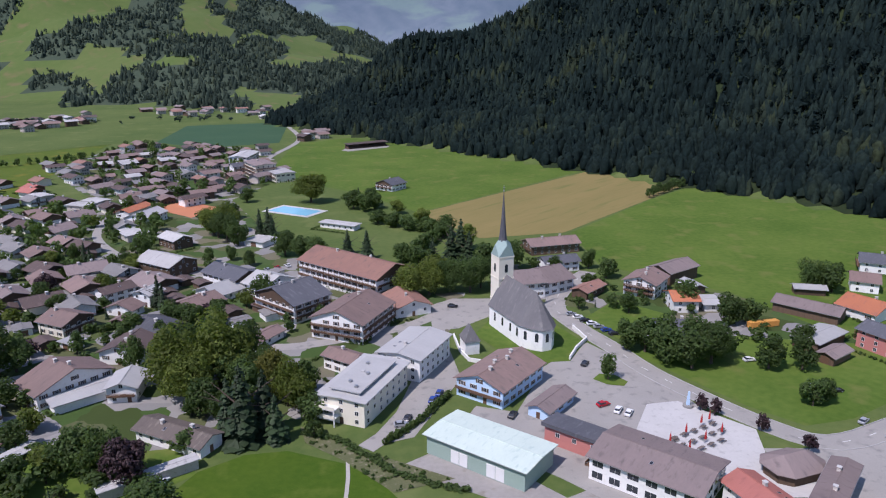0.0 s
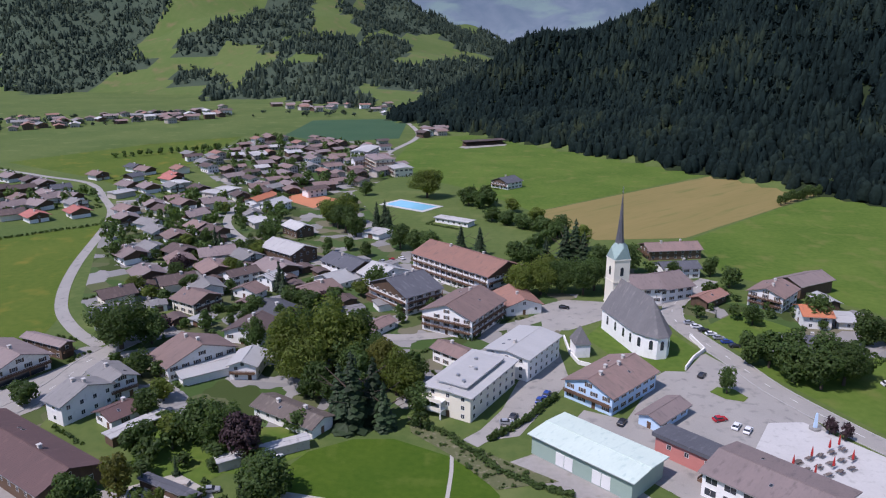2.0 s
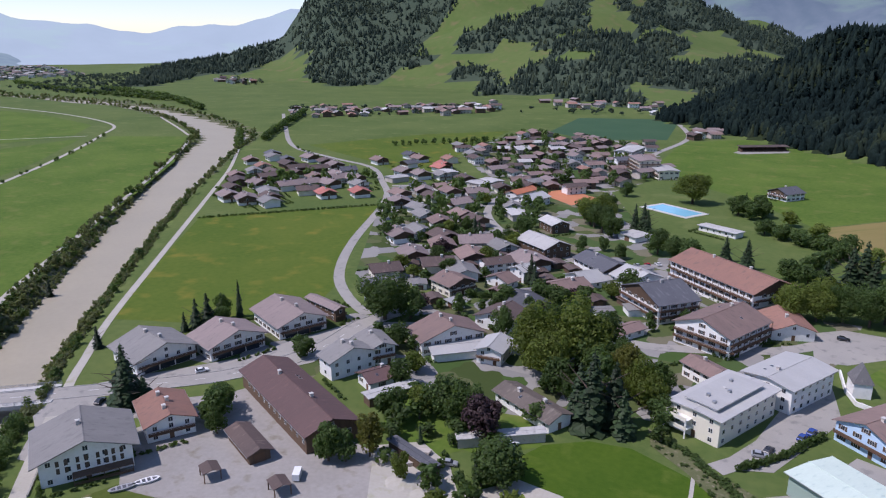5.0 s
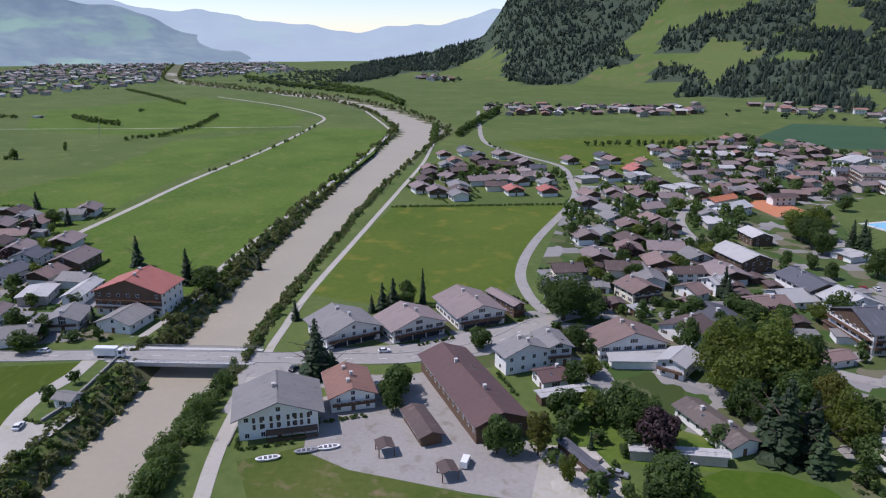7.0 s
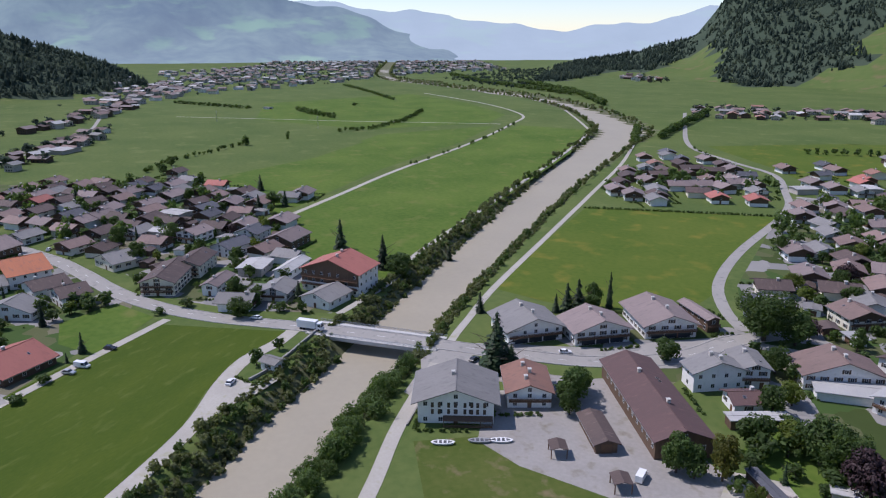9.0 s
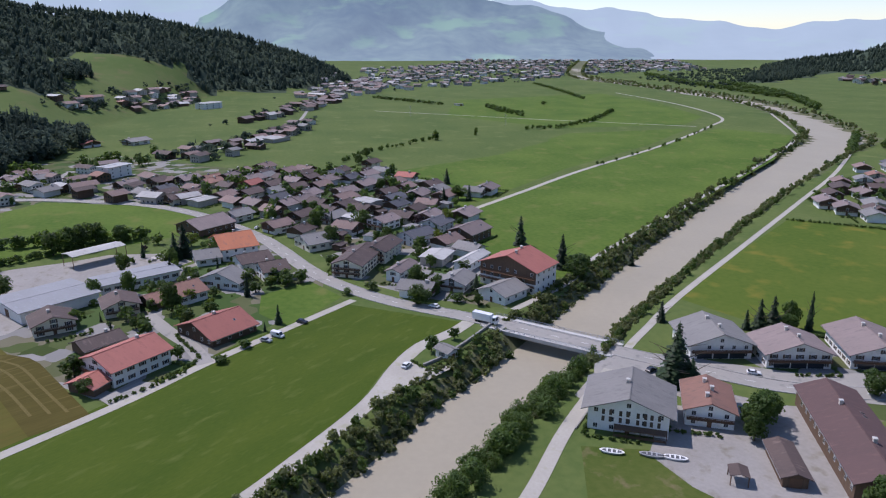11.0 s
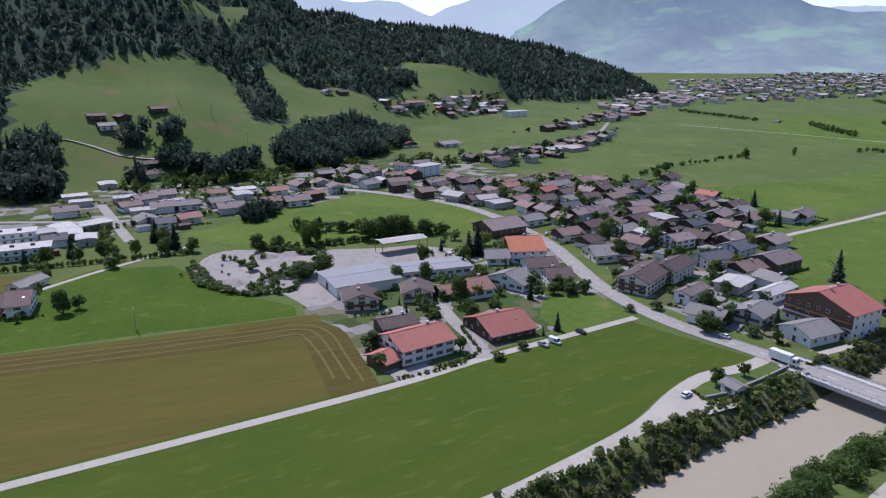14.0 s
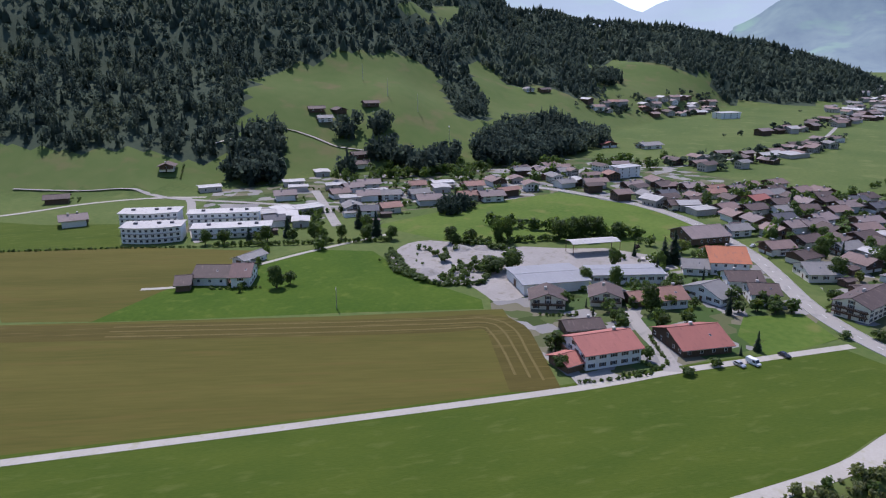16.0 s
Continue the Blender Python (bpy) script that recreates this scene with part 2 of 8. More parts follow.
M = {
    "grass": mat("meadow_grass", (0.062, 0.102, 0.026), (0.116, 0.146, 0.044), 0.95, big=0.012, fine=0.3, bump=0.35, bump_scale=1.2, dirt=(0.13, 0.155, 0.052), spec=0.1),
    "fresh": mat("fresh_grass", (0.054, 0.105, 0.015), (0.112, 0.160, 0.030), 0.95, big=0.02, fine=0.35, bump=0.4, bump_scale=1.5, dirt=(0.132, 0.150, 0.040), spec=0.1),
    "lush": mat("lush_meadow_grass", (0.044, 0.076, 0.009), (0.072, 0.100, 0.013), 0.95, big=0.09, fine=1.6, bump=0.7, bump_scale=1.5, stretch=(0.35, 1, 1), turn=130, dirt=(0.086, 0.112, 0.022), spec=0.1),
    "garden": plot_mat("garden_plots", ((0.055, 0.095, 0.026), (0.10, 0.112, 0.05), (0.27, 0.26, 0.245), (0.066, 0.105, 0.034), (0.23, 0.225, 0.215), (0.052, 0.075, 0.022), (0.16, 0.15, 0.10), (0.080, 0.105, 0.036))),
    "vivid": mat("vivid_meadow_grass", (0.034, 0.078, 0.007), (0.070, 0.114, 0.012), 0.95, big=0.04, fine=0.5, bump=0.5, bump_scale=1.8, dirt=(0.085, 0.122, 0.018), spec=0.1),
    "lane_grass": mat("flowery_grass", (0.060, 0.104, 0.014), (0.104, 0.134, 0.022), 0.95, big=0.02, fine=0.35, bump=0.4, bump_scale=1.5, dirt=(0.160, 0.150, 0.026), spec=0.1),
    "deep": mat("deep_green_crop", (0.037, 0.085, 0.043), (0.053, 0.100, 0.051), 0.95, big=0.02, fine=0.4, bump=0.3, spec=0.1),
    "dry": mat("dry_mown_grass", (0.070, 0.070, 0.014), (0.112, 0.100, 0.024), 0.95, big=0.06, fine=0.7, bump=0.4, stretch=(0.10, 1, 1), turn=119.5, dirt=(0.105, 0.085, 0.022), spec=0.1),
    "hay": mat("cut_hay", (0.066, 0.056, 0.014), (0.092, 0.076, 0.020), 0.95, big=0.16, fine=1.2, bump=0.4, stretch=(0.10, 1, 1), turn=119.5, dirt=(0.122, 0.100, 0.034), spec=0.1),
    "patchy": mat("patchy_lawn", (0.052, 0.085, 0.014), (0.100, 0.115, 0.030), 0.95, big=0.05, fine=0.5, bump=0.5, bump_scale=1.5, dirt=(0.17, 0.14, 0.075), spec=0.1),
    "straw": mat("raked_straw", (0.115, 0.095, 0.032), (0.150, 0.122, 0.045), 0.95, big=0.3, fine=2.0, bump=0.5, dirt=(0.085, 0.075, 0.020), spec=0.1),
    "tan": mat("ripe_field", (0.235, 0.185, 0.072), (0.190, 0.160, 0.058), 0.95, big=0.05, fine=0.5, bump=0.3, stretch=(0.12, 1, 1), turn=49, dirt=(0.15, 0.15, 0.05), spec=0.1),
    "hill": mat("hill_meadow", (0.078, 0.122, 0.031), (0.112, 0.142, 0.046), 0.95, big=0.008, fine=0.07, bump=0.3, bump_scale=0.3, dirt=(0.142, 0.130, 0.058), spec=0.1),
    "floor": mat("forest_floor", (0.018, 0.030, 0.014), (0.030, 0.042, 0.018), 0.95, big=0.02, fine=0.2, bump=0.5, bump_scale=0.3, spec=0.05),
    # lighter copy for the hill woods, lifting the gaps between crowns like haze
    "floor_light": mat("hazed_forest_floor", (0.045, 0.066, 0.045), (0.065, 0.085, 0.055), 0.95, big=0.02, fine=0.2, bump=0.5, bump_scale=0.3, spec=0.05),
    "asphalt": mat("asphalt", (0.27, 0.258, 0.236), (0.33, 0.313, 0.284), 0.9, big=0.08, fine=2.5, dirt=(0.20, 0.195, 0.185), spec=0.2),
    "paving": mat("pale_paving", (0.50, 0.49, 0.465), (0.44, 0.43, 0.41), 0.85, big=0.15, fine=1.5, bump=0.2, dirt=(0.38, 0.37, 0.35)),
    "gravel": mat("gravel", (0.33, 0.31, 0.285), (0.245, 0.23, 0.21), 0.95, big=0.06, fine=0.8, bump=0.6, dirt=(0.20, 0.18, 0.14)),
    "track": mat("pale_track", (0.42, 0.395, 0.345), (0.34, 0.32, 0.275), 0.95, big=0.08, fine=1.2, dirt=(0.32, 0.315, 0.22)),
    "water": mat("silty_water", (0.355, 0.315, 0.235), (0.31, 0.28, 0.212), 0.5, big=0.03, fine=0.5, bump=0.12, bump_scale=1.4, spec=0.12),
    "pool": mat("pool_water", (0.20, 0.48, 0.62), (0.24, 0.52, 0.65), 0.1, big=0.1, fine=1.0),
    "court": mat("clay_court", (0.50, 0.20, 0.10), (0.45, 0.18, 0.09), 0.95, big=0.1, fine=1.0),
    "line": mat("road_paint", (0.75, 0.75, 0.72), (0.62, 0.62, 0.6), 0.7),
    "concrete": mat("concrete", (0.42, 0.41, 0.39), (0.34, 0.33, 0.31), 0.9, big=0.3, fine=3, bump=0.2, dirt=(0.25, 0.25, 0.23)),
    "stone": mat("stone_wall", (0.30, 0.29, 0.27), (0.20, 0.195, 0.18), 0.95, big=0.6, fine=3, bump=0.8, bump_scale=1.8),
    "earth": mat("bank_earth", (0.125, 0.125, 0.060), (0.085, 0.100, 0.040), 0.95, big=0.2, fine=1.5, bump=0.5, dirt=(0.20, 0.18, 0.12)),
    "wall_white": mat("white_render", (0.80, 0.79, 0.76), (0.72, 0.71, 0.68), 0.9, big=0.2, fine=2, vary=0.07, dirt=(0.66, 0.65, 0.61)),
    "wall_cream": mat("cream_render", (0.74, 0.70, 0.58), (0.68, 0.63, 0.52), 0.9, big=0.2, fine=2, vary=0.06),
    "wall_blue": mat("pale_blue_render", (0.50, 0.66, 0.82), (0.46, 0.61, 0.77), 0.9, big=0.2, fine=2),
    "wall_red": mat("red_render", (0.50, 0.20, 0.17), (0.44, 0.17, 0.15), 0.9, big=0.2, fine=2),
    "wall_mint": mat("mint_cladding", (0.30, 0.39, 0.33), (0.27, 0.355, 0.305), 0.6, big=0.2, fine=2),
    "wall_wood": mat("dark_boards", (0.085, 0.055, 0.038), (0.13, 0.085, 0.055), 0.8, big=0.4, fine=3, stretch=(4, 4, 0.4), vary=0.25),
    "wall_concrete": mat("old_render", (0.50, 0.46, 0.41), (0.42, 0.38, 0.34), 0.9, big=0.3, fine=2, dirt=(0.33, 0.29, 0.25)),
    "roof_brown": roof_mat("brown_tiles", (0.240, 0.165, 0.142), (0.180, 0.128, 0.112), course=0.38, dirt=(0.14, 0.112, 0.10)),
    "roof_umber": roof_mat("dark_brown_tiles", (0.108, 0.077, 0.067), (0.078, 0.058, 0.053), course=0.38, dirt=(0.15, 0.11, 0.095)),
    "roof_maroon": roof_mat("maroon_tiles", (0.128, 0.076, 0.070), (0.102, 0.065, 0.061), course=0.38, dirt=(0.15, 0.09, 0.08)),
    "roof_terra": roof_mat("terracotta_tiles", (0.29, 0.155, 0.115), (0.225, 0.128, 0.10), course=0.38, dirt=(0.17, 0.11, 0.09)),
    "roof_red": roof_mat("red_tiles", (0.39, 0.145, 0.115), (0.33, 0.125, 0.10), course=0.38, dirt=(0.28, 0.11, 0.09)),
    "roof_orange": roof_mat("orange_tiles", (0.46, 0.165, 0.080), (0.38, 0.14, 0.075), course=0.38, dirt=(0.29, 0.13, 0.09)),
    "roof_taupe": roof_mat("taupe_tiles", (0.235, 0.185, 0.172), (0.190, 0.152, 0.142), course=0.38, dirt=(0.15, 0.122, 0.116)),
    "roof_weathered": roof_mat("weathered_tiles", (0.165, 0.135, 0.115), (0.115, 0.095, 0.083), course=0.38, dirt=(0.22, 0.19, 0.16)),
    "roof_grey": roof_mat("grey_slates", (0.225, 0.216, 0.205), (0.18, 0.173, 0.166), course=0.4, dirt=(0.15, 0.146, 0.14)),
    "roof_slate": roof_mat("dark_slates", (0.098, 0.100, 0.112), (0.076, 0.078, 0.088), course=0.4, dirt=(0.13, 0.13, 0.14)),
    "roof_pale": roof_mat("pale_fibre_cement", (0.45, 0.44, 0.42), (0.37, 0.36, 0.345), course=0.6, dirt=(0.28, 0.275, 0.26)),
    "roof_zinc": roof_mat("zinc_sheet", (0.40, 0.395, 0.378), (0.34, 0.335, 0.322), 0.55, rib=0.6, dirt=(0.36, 0.365, 0.36), spec=0.3),
    "roof_steel": roof_mat("grey_steel_sheet", (0.27, 0.275, 0.285), (0.235, 0.24, 0.25), 0.75, rib=0.8, dirt=(0.27, 0.28, 0.30), spec=0.15),
    "roof_mint": roof_mat("mint_steel_sheet", (0.60, 0.69, 0.60), (0.53, 0.62, 0.54), 0.55, rib=1.0, dirt=(0.43, 0.54, 0.48), spec=0.4),
    "shingle": roof_mat("grey_shingles", (0.150, 0.145, 0.145), (0.115, 0.112, 0.114), course=0.3, dirt=(0.19, 0.18, 0.175)),
    "copper": roof_mat("patina_copper", (0.30, 0.40, 0.37), (0.24, 0.33, 0.31), 0.6, rib=0.5),
    "glass": mat("window_glass", (0.025, 0.03, 0.038), (0.045, 0.05, 0.06), 0.08, spec=0.6),
    "frame": mat("window_frame", (0.72, 0.72, 0.70), (0.66, 0.66, 0.64), 0.6),
    "shutter": mat("shutter_boards", (0.075, 0.055, 0.042), (0.10, 0.072, 0.052), 0.7, vary=0.3),
    "timber": mat("balcony_timber", (0.15, 0.085, 0.05), (0.105, 0.062, 0.04), 0.75, big=0.5, fine=3, vary=0.2),
    "metal": mat("galvanised_metal", (0.42, 0.43, 0.44), (0.36, 0.37, 0.38), 0.45, metal=0.7),
    "chimney": mat("chimney_render", (0.58, 0.54, 0.49), (0.45, 0.41, 0.37), 0.9, big=0.8, fine=3),
    "bark": mat("bark", (0.10, 0.075, 0.055), (0.065, 0.05, 0.04), 0.95, big=1.5, fine=6, bump=0.8),
    "leaf": leaf_mat("broad_leaves", (0.040, 0.070, 0.020), (0.072, 0.105, 0.030), 0.40),
    "leaf_light": leaf_mat("light_leaves", (0.084, 0.114, 0.022), (0.120, 0.144, 0.032), 0.42),
    "leaf_yellow": leaf_mat("yellowing_leaves", (0.086, 0.092, 0.020), (0.122, 0.116, 0.028), 0.4),
    "leaf_red": leaf_mat("copper_leaves", (0.035, 0.022, 0.024), (0.05, 0.028, 0.03), 0.1),
    "needle": leaf_mat("needles", (0.018, 0.034, 0.014), (0.028, 0.046, 0.018), 0.06),
    "willow": leaf_mat("willow_scrub", (0.082, 0.098, 0.040), (0.118, 0.128, 0.060), 0.42),
    # steep mountain crowns: a cloud's shadow is put into this darker colour
    "forest_shade": crown_mat("shaded_forest_crowns", (0.017, 0.031, 0.029), (0.028, 0.045, 0.036), (0.050, 0.066, 0.036)),
    "forest": crown_mat("forest_crowns", (0.050, 0.074, 0.056), (0.070, 0.096, 0.066), (0.092, 0.116, 0.066)),
    # ski hill crowns lightened and blued, so the colour stands in for haze
    "forest_haze": crown_mat("haze_tinted_crowns", (0.072, 0.102, 0.080), (0.094, 0.126, 0.092), (0.118, 0.146, 0.088), 0.6),
    "car_white": mat("white_car_paint", (0.75, 0.75, 0.75), (0.7, 0.7, 0.7), 0.25, spec=0.5),
    "car_dark": mat("black_car_paint", (0.02, 0.02, 0.023), (0.03, 0.03, 0.033), 0.25, spec=0.5),
    "car_red": mat("red_car_paint", (0.42, 0.02, 0.03), (0.38, 0.02, 0.03), 0.25, spec=0.5),
    "car_blue": mat("blue_car_paint", (0.03, 0.07, 0.28), (0.03, 0.06, 0.24), 0.25, spec=0.5),
    "car_silver": mat("silver_car_paint", (0.45, 0.46, 0.48), (0.4, 0.41, 0.43), 0.3, metal=0.4),
    "tyre": mat("tyre_rubber", (0.02, 0.02, 0.02), (0.03, 0.03, 0.03), 0.9),
    "cloth_red": mat("red_parasol_cloth", (0.42, 0.035, 0.03), (0.35, 0.03, 0.028), 0.85),
    "canvas_orange": mat("orange_sheet", (0.60, 0.30, 0.07), (0.52, 0.25, 0.06), 0.7),
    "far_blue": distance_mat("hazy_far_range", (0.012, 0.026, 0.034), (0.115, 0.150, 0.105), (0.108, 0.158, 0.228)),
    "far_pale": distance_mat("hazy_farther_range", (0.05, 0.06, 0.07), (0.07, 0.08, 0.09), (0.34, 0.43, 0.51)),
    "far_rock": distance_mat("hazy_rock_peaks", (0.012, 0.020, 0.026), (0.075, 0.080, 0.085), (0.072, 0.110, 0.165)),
}


# ---- mesh tools ----
class Shape:
    """Collects faces, each with a material slot, and turns them into one mesh."""

    def __init__(self):
        self.v, self.f, self.s = [], [], []

    def face(self, pts, slot=0):
        i = len(self.v)
        self.v += [tuple(p) for p in pts]
        self.f.append(tuple(range(i, i + len(pts))))
        self.s.append(slot)

    def box(self, x0, x1, y0, y1, z0, z1, slot=0):
        self.hexa([(x0, y0, z0), (x1, y0, z0), (x1, y1, z0), (x0, y1, z0)], [(x0, y0, z1), (x1, y0, z1), (x1, y1, z1), (x0, y1, z1)], slot)

    def hexa(self, low, top, slot=0):
        """A solid between two rings of points that run anticlockwise seen from above."""
        i, n = len(self.v), len(low)
        self.v += [tuple(p) for p in low] + [tuple(p) for p in top]
        self.f.append(tuple(i + k for k in reversed(range(n))))
        self.f.append(tuple(i + n + k for k in range(n)))
        self.f += [(i + k, i + (k + 1) % n, i + n + (k + 1) % n, i + n + k) for k in range(n)]
        self.s += [slot] * (n + 2)

    def ring(self, r0, z0, r1, z1, n=8, x=0.0, y=0.0, slot=0):
        a = [2 * math.pi * k / n for k in range(n)]
        self.hexa([(x + r0 * math.cos(t), y + r0 * math.sin(t), z0) for t in a], [(x + r1 * math.cos(t), y + r1 * math.sin(t), z1) for t in a], slot)

    def mesh(self, name, *mats):
        me = bpy.data.meshes.new(name)
        me.from_pydata(self.v, [], self.f)
        for m in mats:
            me.materials.append(M[m] if isinstance(m, str) else m)
        if len(mats) > 1:
            me.polygons.foreach_set("material_index", self.s)
        me.update()
        return me


def part(name, me, parent=None, m=None, label=""):
    ob = new(name, me)
    ob.parent = parent
    if m is not None:
        ob.matrix_basis = m
    return tagged(ob, label)


def thing(name, m, label, category, group=""):
    ob = tagged(new(name), label, category, group)
    ob.matrix_basis = m
    return ob


def crowd(name, protos, places, mats, label="", category="", kind="stuff", smooth=False):
    """One joined mesh of many copies: protos are (verts, tris) arrays, places rows of x, y, z, yaw, width, height, which."""
    vs, fs, base = [], [], 0
    places = np.asarray(places, float)
    for w in range(len(protos)):
        pv, pf = protos[w]
        rows = places[places[:, 6].astype(int) == w]
        if not len(rows):
            continue
        c, s = np.cos(rows[:, 3])[:, None], np.sin(rows[:, 3])[:, None]
        x = (pv[:, 0] * c - pv[:, 1] * s) * rows[:, 4:5] + rows[:, 0:1]
        y = (pv[:, 0] * s + pv[:, 1] * c) * rows[:, 4:5] + rows[:, 1:2]
        z = pv[:, 2][None] * rows[:, 5:6] + rows[:, 2:3]
        vs.append(np.stack([x, y, z], 2).reshape(-1, 3))
        fs.append((pf[None] + (np.arange(len(rows)) * len(pv))[:, None, None]).reshape(-1, 3) + base)
        base += len(rows) * len(pv)
    v, f = np.concatenate(vs), np.concatenate(fs)
    me = bpy.data.meshes.new(name)
    me.vertices.add(len(v))
    me.vertices.foreach_set("co", v.ravel())
    me.loops.add(f.size)
    me.loops.foreach_set("vertex_index", f.ravel().astype(np.int32))
    me.polygons.add(len(f))
    me.polygons.foreach_set("loop_start", np.arange(0, f.size, 3, dtype=np.int32))
    me.polygons.foreach_set("use_smooth", np.full(len(f), smooth))
    me.update(calc_edges=True)
    me.materials.append(M[mats])
    return tagged(new(name, me), label, category, "", kind)


# ---- the lie of the land ----
RIVER = [(120, -255), (-20, -110), (-147, 24), (-176, 53), (-209, 90), (-236, 118), (-299, 188), (-426, 334), (-560, 500), (-632, 590), (-722, 650), (-846, 718), (-1015, 784), (-1142, 815), (-1351, 829), (-1575, 838), (-2008, 915), (-3200, 1500)]
RIVER_HALF = [10.5, 10.5, 10.5, 10.5, 11, 11, 12, 15, 22, 27, 24, 20, 17, 16, 16, 16, 18, 18]


def smooth_line(pts, step=8.0):
    """A Catmull-Rom line through the points, with extra values carried along."""
    p = np.array(pts, float)
    out = []
    for i in range(len(p) - 1):
        a, b, c, d = p[max(i - 1, 0)], p[i], p[i + 1], p[min(i + 2, len(p) - 1)]
        n = max(2, int(np.hypot(*(c - b)[:2]) / step))
        for t in np.arange(n) / n:
            out.append(0.5 * (2 * b + (c - a) * t + (2 * a - 5 * b + 4 * c - d) * t * t + (3 * b - a - 3 * c + d) * t ** 3))
    return np.array(out + [p[-1]])




def cut(x, y):
    """How deeply the river has cut its bed: 1 round the bridge, fading to 0 down the valley."""
    return np.interp(np.hypot(x, y), [330, 560], [1.0, 0.0])


RIVER_LINE = smooth_line([(p[0] * (1 + 0.0195 * cut(*p)), p[1] * (1 + 0.0195 * cut(*p)), h) for p, h in zip(RIVER, RIVER_HALF)])


SEG_A, SEG_D = RIVER_LINE[:-1], np.diff(RIVER_LINE, axis=0)


def river_gap(x, y):
    """How far points lie outside the water's edge (negative: in the river)."""
    x, y = np.asarray(x, float), np.asarray(y, float)
    if x.size < 40:
        px, py = x.ravel()[:, None], y.ravel()[:, None]
        t = np.clip(((px - SEG_A[:, 0]) * SEG_D[:, 0] + (py - SEG_A[:, 1]) * SEG_D[:, 1]) / (SEG_D[:, 0] ** 2 + SEG_D[:, 1] ** 2), 0, 1)
        d = np.hypot(px - SEG_A[:, 0] - t * SEG_D[:, 0], py - SEG_A[:, 1] - t * SEG_D[:, 1]) - (SEG_A[:, 2] + t * SEG_D[:, 2])
        return d.min(1).reshape(x.shape)
    fx, fy, best = x.ravel(), y.ravel(), np.full(x.size, 1e3)
    for a, d in zip(SEG_A, SEG_D):
        k = np.where((np.abs(fx - a[0] - d[0] / 2) < 70) & (np.abs(fy - a[1] - d[1] / 2) < 70))[0]
        px, py = fx[k] - a[0], fy[k] - a[1]
        t = np.clip((px * d[0] + py * d[1]) / (d[0] ** 2 + d[1] ** 2), 0, 1)
        best[k] = np.minimum(best[k], np.hypot(px - t * d[0], py - t * d[1]) - (a[2] + t * d[2]))
    return best.reshape(x.shape)


def hills(x, y):
    """Height of the slopes round the valley."""
    r, psi = np.hypot(x, y), np.degrees(np.arctan2(-x, y))
    # the steep wooded mountain on the north-east side
    d, u = (x + 202) * 0.738 + (y - 978) * 0.675, (x + 202) * 0.675 - (y - 978) * 0.738
    cap = np.interp(u, [-80, -40, 0, 35, 73, 110, 155, 200, 237, 286, 330, 400, 600, 1000, 2000], [0, 15, 50, 87, 94, 96, 109, 136, 149, 156, 180, 245, 370, 440, 480])
    steep = np.clip(np.minimum(d * 0.62, cap + 0.02 * d), 0, None)
    steep = np.where(psi < -95, 0, steep)
    # the hills across the valley to the north
    crest = np.interp(psi, [-12, -5, 0, 3.6, 6.2, 9.5, 12, 13.6, 20, 30, 38.6, 40, 40.8, 41.8, 43, 45.3, 46.1, 50.5, 52.5, 54], [0, 30, 50, 78, 140, 190, 226, 245, 400, 430, 340, 235, 178, 122, 94, 72, 48, 24, 8, 0])
    foot = np.interp(psi, [0, 13, 18, 28, 36, 41, 51], [1250, 1270, 1310, 1620, 1880, 2000, 2220])
    north = crest * np.clip((r - foot) / (2700 - foot), 0, 1) ** 1.25
    north = np.where((psi > -12) & (psi < 54), north, 0) * np.clip(1 - (r - 2800) / 800, 0, 1)
    # the ski hill on the south-west side
    crest = np.interp(psi, [81, 82.8, 83.9, 85.6, 87.3, 89.8, 92.4, 95.0, 99.1, 102.8, 106.2, 109.9, 110.3, 112.4, 118, 125, 150, 170, 180], [0, 1, 21, 45, 64, 83, 117, 143, 134, 125, 168, 189, 206, 236, 330, 360, 380, 380, 380])
    foot = np.interp(psi, [83, 93, 98, 105, 110, 118, 123, 131, 138, 147, 180], [1500, 1420, 1100, 740, 640, 600, 610, 565, 555, 600, 700])
    top = np.interp(psi, [83, 110, 118, 180], [1760, 1700, 1500, 1400])
    west = crest * np.clip((r - foot) / (top - foot), 0, 1) ** 1.1
    west = np.where((psi > 81), west, 0) * np.where(psi < 110, np.clip(1 - (r - top - 40) / 700, 0, 1), 1)
    rough = 1 + 0.14 * np.sin(x * 0.011 + 1.3) * np.sin(y * 0.013) + 0.07 * np.sin(x * 0.031) * np.sin(y * 0.027 + 2)
    return np.maximum(np.maximum(steep, north), west) * rough


def ground_z(x, y):
    x, y = np.asarray(x, float), np.asarray(y, float)
    gap = river_gap(x, y)
    f = cut(x, y)
    return hills(x, y) - (4.2 + 2.1 * f) * np.clip(1 - gap / (7.0 + 1.2 * f), 0, 1)


def axis(lo, hi, far_lo, far_hi, step):
    fine = list(np.arange(lo, hi, step))
    right, left, s = [hi], [lo], step
    while right[-1] < far_hi:
        s = min(s * 1.04, 90)
        right.append(right[-1] + s)
    s = step
    while left[-1] > far_lo:
        s = min(s * 1.04, 90)
        left.append(left[-1] - s)
    return np.array(left[:0:-1] + fine + right)


def waves(x, y, a, b, c):
    return np.sin(x * a + c) * np.sin(y * b + c * 2.1) + 0.5 * np.sin(x * a * 2.3 + 1 + y * b) + 0.35 * np.sin(y * b * 3.1 - x * a * 1.7)


